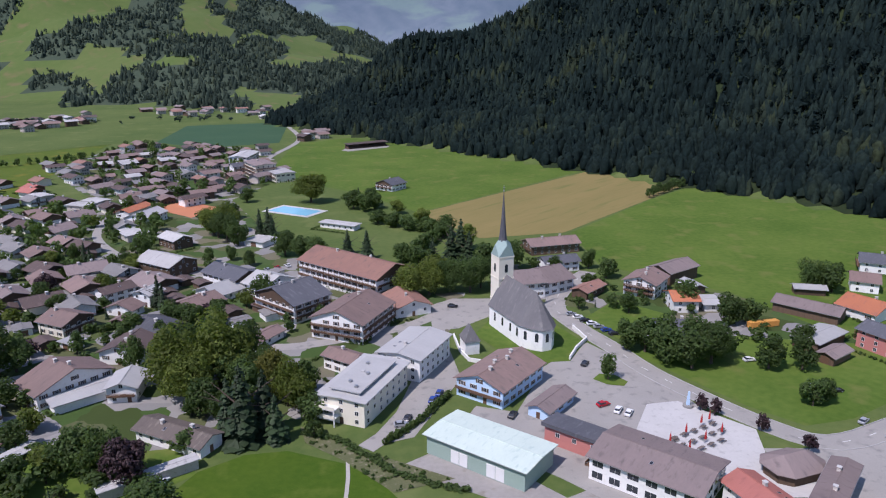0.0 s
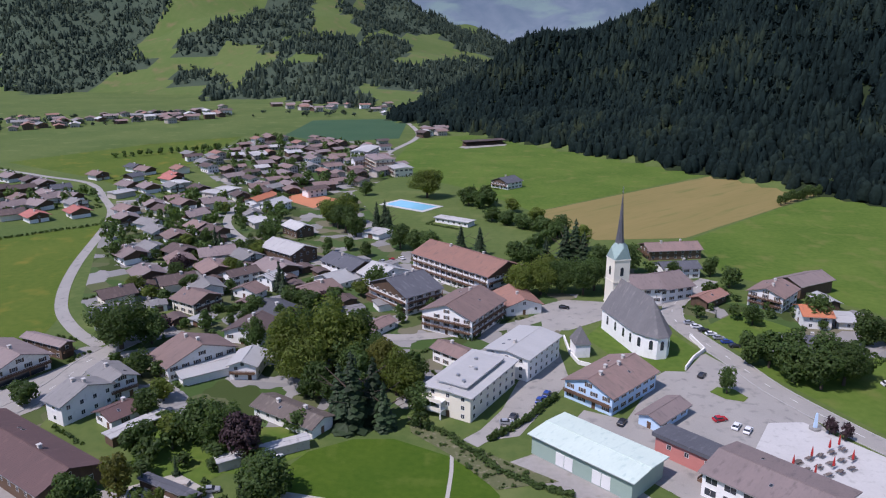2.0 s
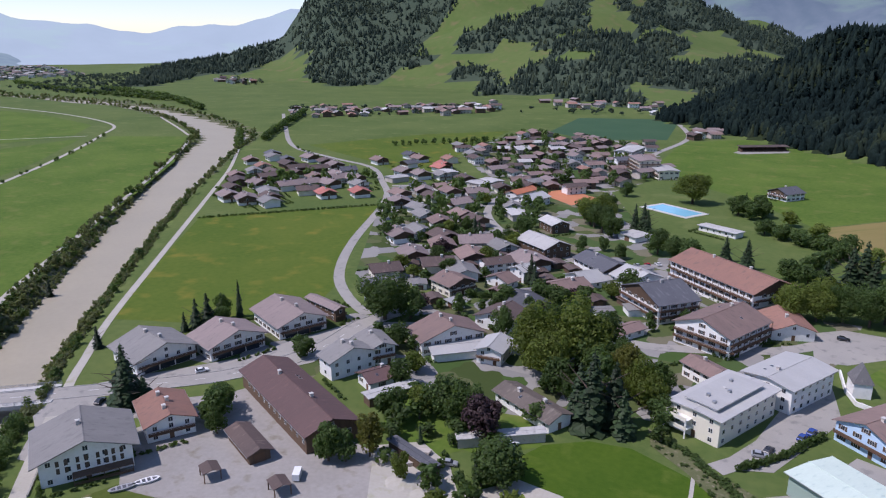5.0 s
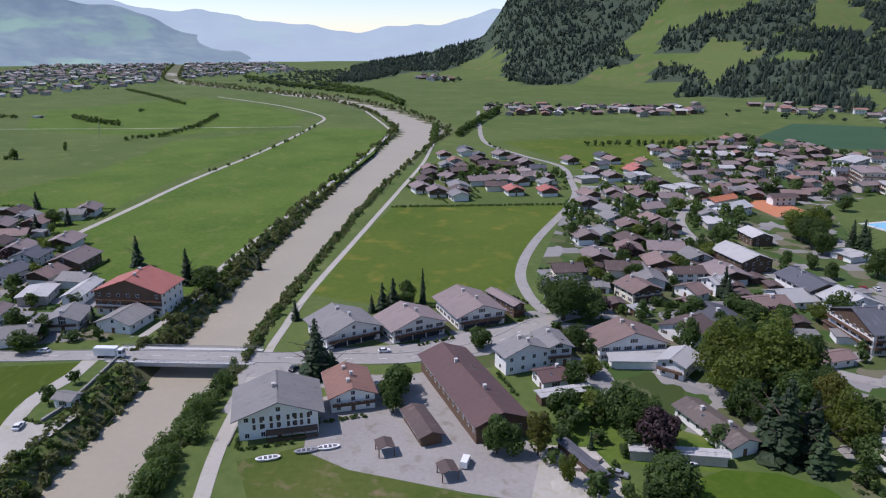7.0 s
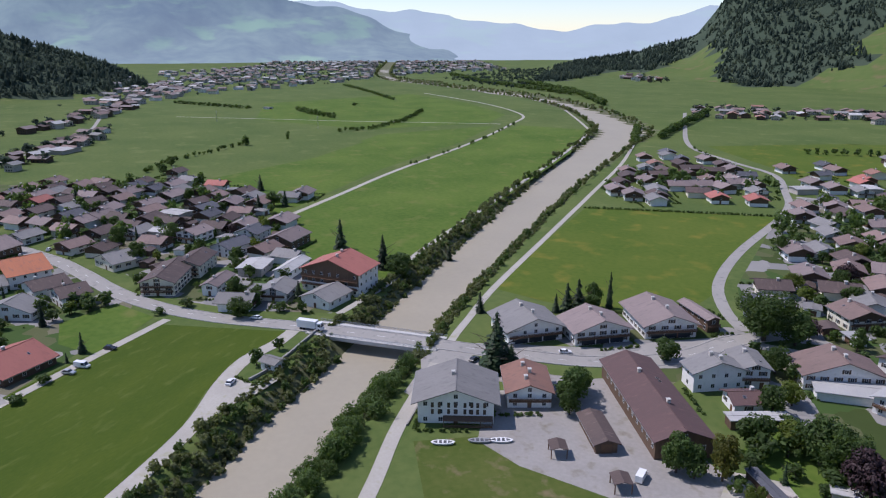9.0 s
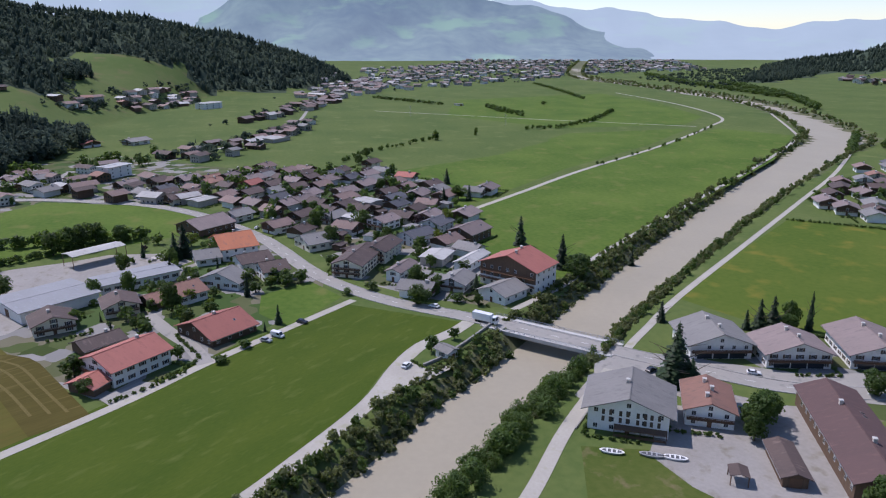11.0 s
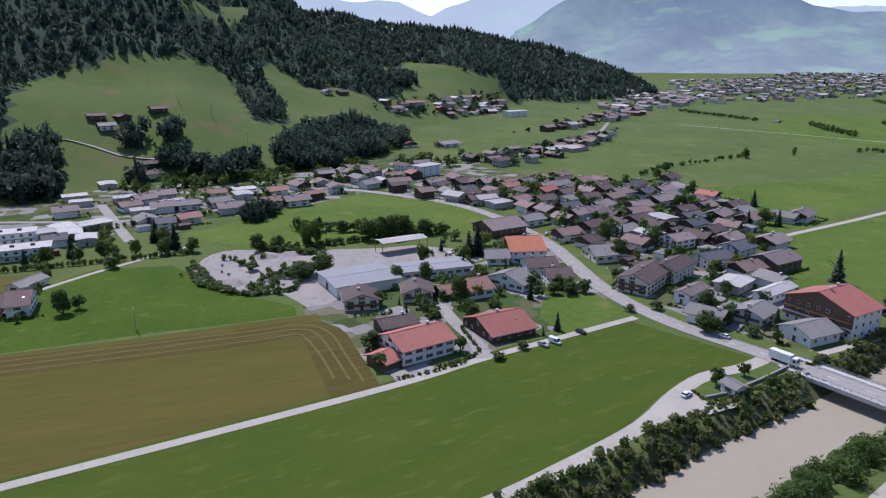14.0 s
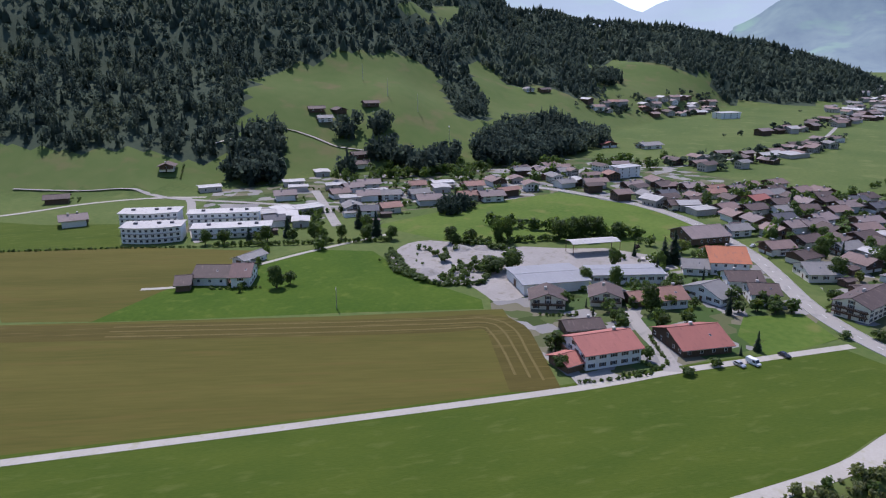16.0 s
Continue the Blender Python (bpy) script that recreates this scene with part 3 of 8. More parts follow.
def on_steep(x, y):
    d, u = (x + 202) * 0.738 + (y - 978) * 0.675, (x + 202) * 0.675 - (y - 978) * 0.738
    return (d > -3 + 5 * np.sin(u * 0.05) + 3 * np.sin(u * 0.21)) & (d < 300) & (u > -70) & (u < 950)


def within(x, y, pts):
    """Which of many points lie inside an outline."""
    hit = np.zeros(np.shape(x), bool)
    for (x0, y0), (x1, y1) in zip(pts, pts[1:] + pts[:1]):
        if y0 != y1:
            hit ^= ((y0 > y) != (y1 > y)) & (x < (x1 - x0) * (y - y0) / (y1 - y0) + x0)
    return hit


CLIFF_WOOD = [(-1640, 1975), (-1600, 2400), (-1100, 2500), (-1075, 1940), (-1110, 1860), (-1095, 1735), (-965, 1635), (-1075, 1640), (-1065, 1555), (-1090, 1405), (-1320, 1550), (-1435, 1690), (-1555, 1780), (-1770, 1975), (-1900, 2150), (-1700, 2300)]
RIDGE_WOOD = [(-1760, 1960), (-1635, 1755), (-1605, 1595), (-1755, 1575), (-1590, 1305), (-1475, 1115), (-1650, 1225), (-2130, 1650), (-2130, 1850), (-2000, 2000), (-1915, 2060), (-1835, 2090)]
HIGH_WOOD = [(-980, 1730), (-985, 1785), (-915, 1800), (-925, 1875), (-845, 1910), (-880, 2110), (-900, 2400), (-760, 2400), (-725, 2070), (-665, 1905), (-670, 1840), (-680, 1715), (-670, 1645), (-755, 1745), (-795, 1720), (-835, 1670), (-920, 1675)]
MID_WOOD = [(-695, 1705), (-655, 1720), (-670, 1875), (-535, 1900), (-510, 1815), (-600, 1675), (-615, 1595), (-670, 1635)]
LOW_WOOD = [(-910, 1625), (-820, 1605), (-680, 1485), (-690, 1565), (-645, 1600), (-565, 1545), (-530, 1605), (-510, 1835), (-530, 1965), (-415, 1970), (-390, 1830), (-425, 1710), (-345, 1735), (-290, 1485), (-395, 1450), (-415, 1400), (-345, 1305), (-320, 1190), (-465, 1305), (-635, 1375), (-660, 1290), (-760, 1445), (-780, 1525), (-845, 1520)]
TOP_WOOD = [(-685, 2140), (-640, 2600), (-430, 2700), (-410, 2540), (-440, 2145), (-500, 2055), (-540, 1965), (-590, 2020)]
GAP_WOOD = [(-495, 1695), (-465, 1725), (-375, 1725), (-200, 1900), (-60, 1500), (-150, 1400), (-245, 1415), (-260, 1225), (-265, 1365), (-290, 1430), (-380, 1430)]
END_WOOD = [(-485, 2405), (-440, 2620), (-290, 2740), (-100, 2740), (-60, 2200), (-300, 2135), (-385, 2275), (-505, 2350)]


def on_north(x, y):
    xs, ys = x + 9 * waves(x, y, 0.031, 0.027, 0.6), y + 13 * waves(x, y, 0.023, 0.034, 2.2)
    wooded = np.zeros(np.shape(x), bool)
    for pts in (CLIFF_WOOD, RIDGE_WOOD, HIGH_WOOD, MID_WOOD, LOW_WOOD, TOP_WOOD, GAP_WOOD, END_WOOD):
        wooded |= within(xs, ys, pts)
    loose = (hills(x, y) > 30) & (waves(x, y, 0.011, 0.013, 4.0) > 1.05) & (y > 1600)
    return (np.hypot(x, y) < 2850) & (wooded | loose)


CLEARING = [(-1231, -318), (-1448, -305), (-1397, -228), (-1385, -172), (-1446, -124), (-1394, -106), (-1420, -50), (-1145, -169), (-1095, -222), (-1114, -253), (-1160, -272)]
HIGH_CLEARING = [(-903, -480), (-1136, -532), (-1310, -534), (-980, -461)]


def on_west(x, y):
    r, psi = np.hypot(x, y), np.degrees(np.arctan2(-x, y))
    f = waves(x, y, 0.010, 0.012, 1.9)
    edge = np.interp(psi, [82, 83, 84.6, 87.1, 89.6, 91.8, 94.4, 98.4, 100.1, 101.9, 103.2, 104, 105.3, 106.6, 109.2, 110.5, 112.5, 114, 116.6, 118.3, 120.5, 123.5, 125.5, 127.7, 129.4, 130, 131.5, 134, 138, 142, 147, 160], [1740, 1720, 1554, 1489, 1425, 1305, 1337, 1173, 1146, 1122, 1110, 1038, 1006, 1035, 998, 1027, 1043, 960, 925, 911, 885, 873, 850, 820, 770, 691, 620, 605, 630, 640, 690, 720])
    left, right = np.interp(r, [765, 883, 925, 960], [113.6, 114.6, 116.0, 117.0]), np.interp(r, [790, 880, 950, 1000], [111.2, 111.5, 112.3, 114.0])
    strip = (psi < left) & (psi > right) & (r > 775) & (r < 1010)
    clear = within(x, y, CLEARING) | within(x, y, HIGH_CLEARING)
    return (hills(x, y) > 2) & ~clear & (psi > 82) & (psi < 160) & (r < 1850) & ((r > edge + 8 * f) | strip)


gx, gy = axis(-330, -40, -4700, 2500, 2.5), axis(-80, 240, -2500, 4700, 2.5)
GX, GY = np.meshgrid(gx, gy, indexing="ij")
GZ = ground_z(GX, GY)
nx, ny = GX.shape
idx = np.arange(nx * ny).reshape(nx, ny)
quads = np.stack([idx[:-1, :-1], idx[1:, :-1], idx[1:, 1:], idx[:-1, 1:]], -1).reshape(-1, 4)
me = bpy.data.meshes.new("ground")
me.from_pydata(np.stack([GX, GY, GZ], -1).reshape(-1, 3).tolist(), [], quads.tolist())
me.materials.append(M["grass"])
me.materials.append(M["hill"])
me.materials.append(M["earth"])
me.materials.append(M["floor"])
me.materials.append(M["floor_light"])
mid = np.stack([GX, GY, GZ], -1).reshape(-1, 3)[quads].mean(1)
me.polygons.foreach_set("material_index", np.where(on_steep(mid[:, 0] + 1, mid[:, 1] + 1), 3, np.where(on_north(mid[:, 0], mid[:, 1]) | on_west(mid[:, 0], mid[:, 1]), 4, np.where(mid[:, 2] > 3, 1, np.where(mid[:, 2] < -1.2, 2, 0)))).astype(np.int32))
me.polygons.foreach_set("use_smooth", np.ones(len(quads), bool))
me.update()
ground = tagged(new("ground", me), "green valley meadows rising into hillsides", "ground", kind="structure")

s = Shape()
wl = RIVER_LINE
wt = np.gradient(wl[:, :2], axis=0)
wt /= np.hypot(wt[:, 0], wt[:, 1])[:, None]
wnrm = np.stack([-wt[:, 1], wt[:, 0]], 1)
left, right = wl[:, :2] + wnrm * (wl[:, 2:] + 3.5), wl[:, :2] - wnrm * (wl[:, 2:] + 3.5)
for i in range(len(wl) - 1):
    z0, z1 = (-2.9 - 2.1 * float(cut(*wl[k, :2])) for k in (i, i + 1))
    s.face([(*right[i], z0), (*right[i + 1], z1), (*left[i + 1], z1), (*left[i], z0)])
tagged(new("water", s.mesh("water", "water")), "silty grey-brown river between scrubby banks", "river", kind="structure")


def sheet(name, pts, m, label, category, z=0.05, kind="structure"):
    """A level patch of ground cover."""
    s = Shape()
    s.face([(x, y, z) for x, y in pts])
    ob = new(name, s.mesh(name, m))
    return tagged(ob, label, category, kind=kind)


ROADS = []


def off_roads(x, y, gap):
    """Whether a spot keeps clear of every road and path laid so far."""
    return all((np.hypot(q[:, 0] - x, q[:, 1] - y) > gap).all() for q in ROADS)


def ribbon(name, pts, width, m, label, category, z=0.10, dash=0.0, edge=False):
    """A road or path of one width along a smooth line, with painted dashes if it has them."""
    line = smooth_line([(*p, 0) for p in pts], 5.0)[:, :2]
    t = np.gradient(line, axis=0)
    t /= np.hypot(t[:, 0], t[:, 1])[:, None]
    n = np.stack([-t[:, 1], t[:, 0]], 1)
    ROADS.append(line)
    s = Shape()
    hz = hills(line[:, 0], line[:, 1]) + z
    for i in range(len(line) - 1):
        l0, l1, r0, r1 = line[i] + n[i] * width / 2, line[i + 1] + n[i + 1] * width / 2, line[i] - n[i] * width / 2, line[i + 1] - n[i + 1] * width / 2
        s.face([(*r0, hz[i]), (*r1, hz[i + 1]), (*l1, hz[i + 1]), (*l0, hz[i])])
    ob = tagged(new(name, s.mesh(name, m)), label, category, kind="structure")
    if dash:
        s, run, on = Shape(), 0.0, True
        for i in range(0, len(line) - 1, 2):
            a, b = line[i] + t[i] * 0.5, line[i] + t[i] * 3.5
            s.face([(*(a - n[i] * 0.09), z + 0.03), (*(b - n[i] * 0.09), z + 0.03), (*(b + n[i] * 0.09), z + 0.03), (*(a + n[i] * 0.09), z + 0.03)])
        part("road_marking", s.mesh("road_marking", "line"), ob, None, "white dashed centre line")
    if edge:
        s = Shape()
        for side in (1, -1):
            for i in range(len(line) - 1):
                e0, e1 = line[i] + side * n[i] * (width / 2 + 0.1), line[i + 1] + side * n[i + 1] * (width / 2 + 0.1)
                f0, f1 = line[i] + side * n[i] * (width / 2 + 0.35), line[i + 1] + side * n[i + 1] * (width / 2 + 0.35)
                ring = [e0, e1, f1, f0] if side < 0 else [f0, f1, e1, e0]
                s.hexa([(*p, 0.0) for p in ring], [(*p, z + 0.12) for p in ring])
        part("kerb", s.mesh("kerb", "concrete"), ob, None, "pale concrete kerb")
    return ob

# ---- fields, roads and yards ----
sheet("field_tan", [(-16, 456), (129, 622), (196, 560), (148, 502), (71, 406), (21, 393)], "tan", "ripe pale-brown field below the wooded mountain", "field", 0.06)
sheet("field_east", [(75, 406), (148, 500), (198, 555), (262, 480), (330, 400), (330, 240), (250, 190), (150, 250), (128, 298), (78, 341)], "fresh", "bright green meadow below the wooded mountain", "field", 0.04)
sheet("field_dark", [(-326, 817), (-351, 991), (-221, 1041), (-185, 812), (-259, 768)], "deep", "dark green crop field", "field", 0.06)
sheet("field_north", [(-150, 600), (-165, 800), (-110, 860), (-10, 780), (125, 625), (-16, 458), (-60, 520)], "fresh", "green meadow behind the swimming pool", "field", 0.03)
sheet("field_olive", [(-164, -259), (-102, -170), (-199, -51), (-259, -91), (-225, -147)], "dry", "dry yellow-green mown field", "field", 0.045)
sheet("field_dry", [(-240, -385), (-290, -230), (-243, -209), (-224, -233), (-181, -230), (-166, -261)], "dry", "dry yellow-green field behind the farmhouse", "field", 0.05)
sheet("field_farm", [(-180, -231), (-209, -241), (-240, -228), (-267, -223), (-300, -215), (-312, -182), (-290, -154), (-275, -127), (-266, -103), (-256, -98), (-229, -147), (-197, -200)], "vivid", "green meadow round the farmhouse", "field", 0.03)
sheet("field_lane", [(-346, 297), (-268, 381), (-222, 285), (-198, 250), (-184, 212), (-207, 176), (-246, 160)], "lane_grass", "flower-strewn green meadow between river path and lane", "field", 0.05)
sheet("field_river", [(-276, 128), (-306, 156), (-395, 268), (-530, 432), (-664, 562), (-740, 520), (-628, 375), (-522, 242), (-457, 168), (-402, 106), (-330, 90)], "fresh", "broad green meadow along the river", "field", 0.04)
sheet("field_bank", [(-104, -172), (-147, -118), (-202, -52), (-228, -25), (-249, -1), (-270, 30), (-240, 70), (-226, 56), (-208, 34), (-186, 22), (-158, -1), (-140, -20), (-60, -110)], "lush", "green meadow between track and river path", "field", 0.05)
sheet("square", [(-6, 283), (4, 292), (24, 292), (50, 284), (44, 270), (22, 274), (6, 258), (-4, 256)], "asphalt", "asphalt village square", "square", 0.07)
sheet("car_park", [(33, 222), (46, 238), (53, 244), (58, 236), (65, 219), (76, 200), (78, 194), (72, 188), (60, 178), (44, 185), (32, 195), (28, 205)], "asphalt", "asphalt car park by the main road", "car park", 0.08)
sheet("inn_yard", [(2, 178), (10, 196), (22, 192), (34, 222), (48, 190), (62, 170), (58, 150), (40, 148), (30, 158), (18, 168)], "asphalt", "asphalt yard between the inn and the halls", "yard", 0.067)
sheet("plaza", [(62, 197), (72, 199), (89, 182), (86, 168), (98, 150), (76, 150), (60, 168), (54, 180)], "paving", "pale paved terrace with parasols", "terrace", 0.11)
sheet("forecourt", [(86, 172), (102, 172), (128, 182), (122, 160), (100, 140)], "asphalt", "asphalt forecourt at the road junction", "forecourt", 0.09)
sheet("apartment_yard", [(-22, 172), (-8, 178), (6, 215), (2, 240), (-8, 225), (-14, 192)], "asphalt", "asphalt parking strip beside the apartment house", "yard", 0.08)
sheet("yard", [(-166, 108), (-156, 140), (-146, 150), (-128, 140), (-98, 135), (-82, 130), (-86, 118), (-102, 108), (-129, 94), (-144, 91)], "gravel", "grey gravel works yard", "yard", 0.06)
sheet("sand_heap_yard", [(-102, 138), (-92, 146), (-80, 140), (-72, 130), (-62, 143), (-50, 142), (-46, 128), (-64, 118), (-90, 118)], "track", "pale sandy builder's yard", "yard", 0.07)
sheet("gravel_works", [(-339, -169), (-333, -172), (-325, -172.5), (-316, -171), (-308, -169), (-300, -164), (-293, -159), (-288, -151), (-284, -141), (-279, -132), (-277, -124), (-281, -118), (-279, -112), (-272, -104), (-266, -98), (-270, -91), (-300, -76), (-318, -56), (-345, -34), (-362, -48), (-366, -74), (-358, -90), (-355, -101), (-352, -113), (-345, -125), (-347, -141), (-344, -157), (-343, -164)], "gravel", "pale gravel works yard", "yard", 0.06)
sheet("shed_apron", [(-12, 163), (4, 176), (30, 150), (44, 158), (40, 140), (18, 146)], "gravel", "dusty apron round the mint-green hall", "yard", 0.05)
sheet("tennis_court", [(-195, 471), (-182, 495), (-152, 474), (-160, 444)], "court", "orange clay tennis courts", "tennis court", 0.08)
sheet("church_lawn", [(12, 252), (20, 270), (44, 262), (52, 244), (44, 228), (26, 226)], "fresh", "lawn round the church", "lawn", 0.10)
sheet("junction_lawn", [(56, 268), (74, 290), (92, 272), (88, 258), (66, 246)], "fresh", "lawn between farm and main road", "lawn", 0.10)
sheet("roadside_lawn", [(66, 236), (92, 196), (104, 184), (120, 188), (140, 200), (170, 240), (110, 250)], "fresh", "mown lawn beside the main road", "lawn", 0.05)
sheet("front_meadow", [(-110, 60), (-96, 92), (-70, 122), (-67, 150), (-63, 161), (-53, 169), (-42, 171), (-26, 165), (-16, 157), (-11, 150), (-8, 120), (-10, 60), (-60, 50)], "vivid", "deep green meadow in front of the village", "field", 0.04)
sheet("scruffy_strip", [(-41, 184), (-26, 173), (-14, 167), (3, 158), (-12, 152), (-26, 166), (-38, 175)], "earth", "rough grassy strip with weeds beside the meadow", "verge", 0.13)
sheet("orchard_lawn", [(-109, 159), (-99, 181), (-82, 162), (-81, 147), (-86, 140), (-100, 143)], "fresh", "mown garden lawn with bushes", "lawn", 0.06)
sheet("corner_lawn", [(-110, 171), (-102, 179), (-80, 171), (-70, 173), (-63, 160), (-74, 148), (-106, 148), (-113, 160)], "fresh", "shady green garden lawn", "lawn", 0.035)
sheet("island", [(49, 214), (52, 218), (57, 217), (60, 212), (58, 209), (53, 210)], "fresh", "green traffic island with a small tree", "traffic island", 0.16)
sheet("boat_lawn", [(-152, 76), (-146, 92), (-128, 95), (-100, 108), (-80, 104), (-110, 60)], "patchy", "rough patchy lawn with boats", "lawn", 0.045)

ribbon("main_road_east", [(190, 215), (150, 194), (128, 183), (113, 176), (102, 176), (90, 188), (80, 202), (69, 220), (61, 240), (52, 260), (47, 279), (52, 300), (70, 330)], 7.5, "asphalt", "grey asphalt main road past the church", "road", 0.13, dash=1, edge=True)
ribbon("street", [(51, 281), (38, 285), (20, 281), (4, 276), (-2, 256), (-2, 228), (-9, 192), (-21, 172)], 5.5, "asphalt", "asphalt lane past the apartment house", "road", 0.11)
ribbon("village_street", [(4, 284), (-12, 262), (-40, 246), (-62, 240), (-92, 246), (-120, 226), (-140, 214), (-156, 205)], 6.0, "asphalt", "asphalt village street", "road", 0.10)
ribbon("main_road_west", [(-150, 228), (-156, 205), (-155, 185), (-158, 168), (-168, 148), (-184, 131), (-203, 113), (-239, 79), (-266, 50), (-290, 32), (-317, 19), (-355, 7), (-386, -5), (-439, -35), (-480, -75), (-509, -135), (-516, -160), (-545, -195)], 7.5, "asphalt", "grey asphalt main road over the bridge", "road", 0.14, dash=1, edge=True)
ribbon("farm_track", [(-40, -243), (-102, -168), (-146, -114), (-201, -48), (-227, -21), (-248, 3), (-274, 33)], 3.6, "track", "pale surfaced farm track", "track", 0.12)
ribbon("drive", [(-227, -21), (-243, -27), (-257, -35), (-277, -45)], 5.5, "asphalt", "grey drive between red-roofed houses", "road", 0.13)
ribbon("river_path_south", [(-100, -66), (-145, -14), (-163, 4), (-188, 26), (-210, 39), (-224, 50), (-233, 64), (-243, 74)], 5.2, "track", "pale gravel river path", "path", 0.11)
ribbon("quay_path", [(-100, 24), (-136, 56), (-161, 76), (-191, 104)], 4.0, "track", "pale gravel path on the river bank", "path", 0.11)
ribbon("river_path_east", [(-200, 113), (-209, 122), (-218, 132), (-245, 162), (-300, 231), (-394, 349), (-461, 432), (-540, 520)], 3.0, "track", "pale river path along the bank", "path", 0.11)
sheet("bridge_apron", [(-196, 101), (-203, 114), (-192, 117), (-179, 121), (-174, 111), (-180, 101), (-173, 87), (-178, 86), (-190, 98)], "asphalt", "asphalt apron where the quay path meets the road", "forecourt", 0.09)
sheet("row_forecourt", [(-200, 121), (-196, 128), (-192, 135), (-186, 142), (-174, 160), (-168, 182), (-158, 210), (-150, 205), (-150, 170), (-158, 155), (-176, 134), (-192, 116)], "asphalt", "asphalt forecourt before the row of houses", "forecourt", 0.095)
sheet("works_apron", [(-176, 122), (-158, 140), (-150, 158), (-146, 152), (-152, 138), (-164, 118), (-172, 114)], "gravel", "gravel strip between the road and the works", "yard", 0.085)
ribbon("river_path_west", [(-248, 92), (-274, 127), (-306, 156), (-397, 265), (-535, 430), (-640, 545), (-700, 590), (-872, 696)], 3.2, "track", "pale river path along the bank", "path", 0.11)
ribbon("field_track", [(-402, 110), (-457, 173), (-522, 246), (-628, 379), (-755, 518), (-850, 600), (-1045, 653), (-1289, 673)], 4.0, "track", "pale concrete field track", "track", 0.12)
ribbon("cross_track", [(-763, 507), (-832, 420), (-890, 345), (-954, 274), (-1048, 165)], 3.0, "track", "pale track across the meadows", "track", 0.11)
ribbon("lane", [(-160, 215), (-180, 228), (-203, 252), (-231, 300), (-276, 397), (-316, 450), (-363, 500), (-427, 525), (-511, 568), (-640, 700), (-754, 822)], 5.0, "asphalt", "grey asphalt lane along the meadow", "road", 0.12)
ribbon("village_lane", [(-300, 440), (-260, 460), (-219, 444), (-197, 394), (-170, 359), (-151, 344), (-123, 331), (-80, 300), (-40, 270)], 5.0, "asphalt", "grey asphalt village lane", "road", 0.12)
ribbon("foot_path", [(-26, 170), (-24, 158), (-22, 120)], 1.0, "track", "narrow trodden path through grass", "path", 0.10)
ribbon("far_road", [(-150, 560), (-159, 610), (-170, 698), (-169, 846), (-225, 1022)], 6.0, "asphalt", "grey road along the mountain foot", "road", 0.12)
ribbon("farm_path", [(-217, -243), (-226, -231), (-240, -226), (-264, -221), (-295, -212), (-325, -200), (-350, -190)], 3.0, "track", "pale track past the farmhouse", "track", 0.12)
level = 0.006
for name, pts in (("village_ground_south", [(-150, 205), (-112, 172), (-84, 164), (-62, 182), (-34, 190), (0, 240), (10, 300), (-30, 300), (-60, 330), (-150, 345)]), ("village_ground_north", [(-300, 432), (-196, 255), (-158, 215), (-150, 350), (-60, 330), (-110, 420), (-150, 500), (-130, 590), (-190, 775), (-350, 790), (-350, 630), (-250, 500)]), ("village_ground_row", [(-206, 176), (-184, 212), (-155, 215), (-140, 150), (-160, 155), (-190, 150)]),
                  ("village_ground_west", [(-270, 60), (-300, 36), (-400, 10), (-460, -20), (-600, -10), (-560, 90), (-460, 125), (-395, 118), (-300, 110), (-250, 90)]), ("village_ground_east", [(28, 290), (60, 280), (62, 250), (100, 250), (150, 230), (170, 260), (120, 300), (70, 300), (60, 350), (30, 340)]), ("village_ground_drive", [(-206, -47), (-232, -20), (-275, 18), (-300, 24), (-380, -4), (-345, -30), (-268, -100), (-250, -92)]), ("village_ground_far", [(-300, -300), (-420, -380), (-560, -310), (-700, -130), (-600, -20), (-480, -60), (-440, -180)])):
    level += 0.003
    sheet(name, pts, "garden", "gardens, drives and grass between the houses", "ground", level)
sheet("field_stream", [(-275, -421), (-281, -390), (-301, -351), (-262, -306), (-231, -357), (-236, -400)], "lush", "green meadow beside the apartment blocks", "field", 0.07)
ribbon("block_road", [(-288, -276), (-300, -290), (-336, -327), (-376, -369), (-366, -392)], 5.5, "asphalt", "grey road between the apartment blocks", "road", 0.16)
ribbon("side_road", [(-350, -228), (-360, -237), (-396, -268), (-436, -303)], 6.0, "asphalt", "grey side road between houses", "road", 0.16)
ribbon("foot_road", [(-250, -470), (-286, -437), (-333, -419), (-365, -394), (-385, -360)], 4.0, "track", "pale road along the hill foot", "road", 0.2)
ribbon("valley_road", [(-519, -119), (-560, -140), (-615, -145), (-640, -100), (-668, -66), (-765, -14), (-850, 20), (-934, 50), (-1185, 88), (-1450, 150), (-1747, 230)], 4.5, "asphalt", "grey road towards the valley town", "road", 0.16)
sheet("kiosk_apron", [(-206, 35), (-215, 41), (-211, 44), (-206, 47), (-206, 58), (-198, 46), (-195, 38), (-187, 28), (-192, 26)], "track", "pale gravel turning place beside the river path", "yard", 0.13)
sheet("corner_meadow", [(-289, -3), (-302, 18), (-279, 29), (-251, 7), (-268, -4)], "fresh", "mown green lawn in the road corner", "lawn", 0.075)
sheet("house_forecourt", [(-210, -50), (-219, -40), (-216, -32), (-202, -44)], "asphalt", "paved forecourt of the red-roofed house", "forecourt", 0.08)
ribbon("hay_windrow", [(-150, -266), (-158, -250), (-185, -198), (-211, -148), (-232, -109), (-243, -93), (-240, -83), (-224, -73), (-196, -57)], 16.0, "hay", "brown curving strip of cut hay", "field", 0.09)
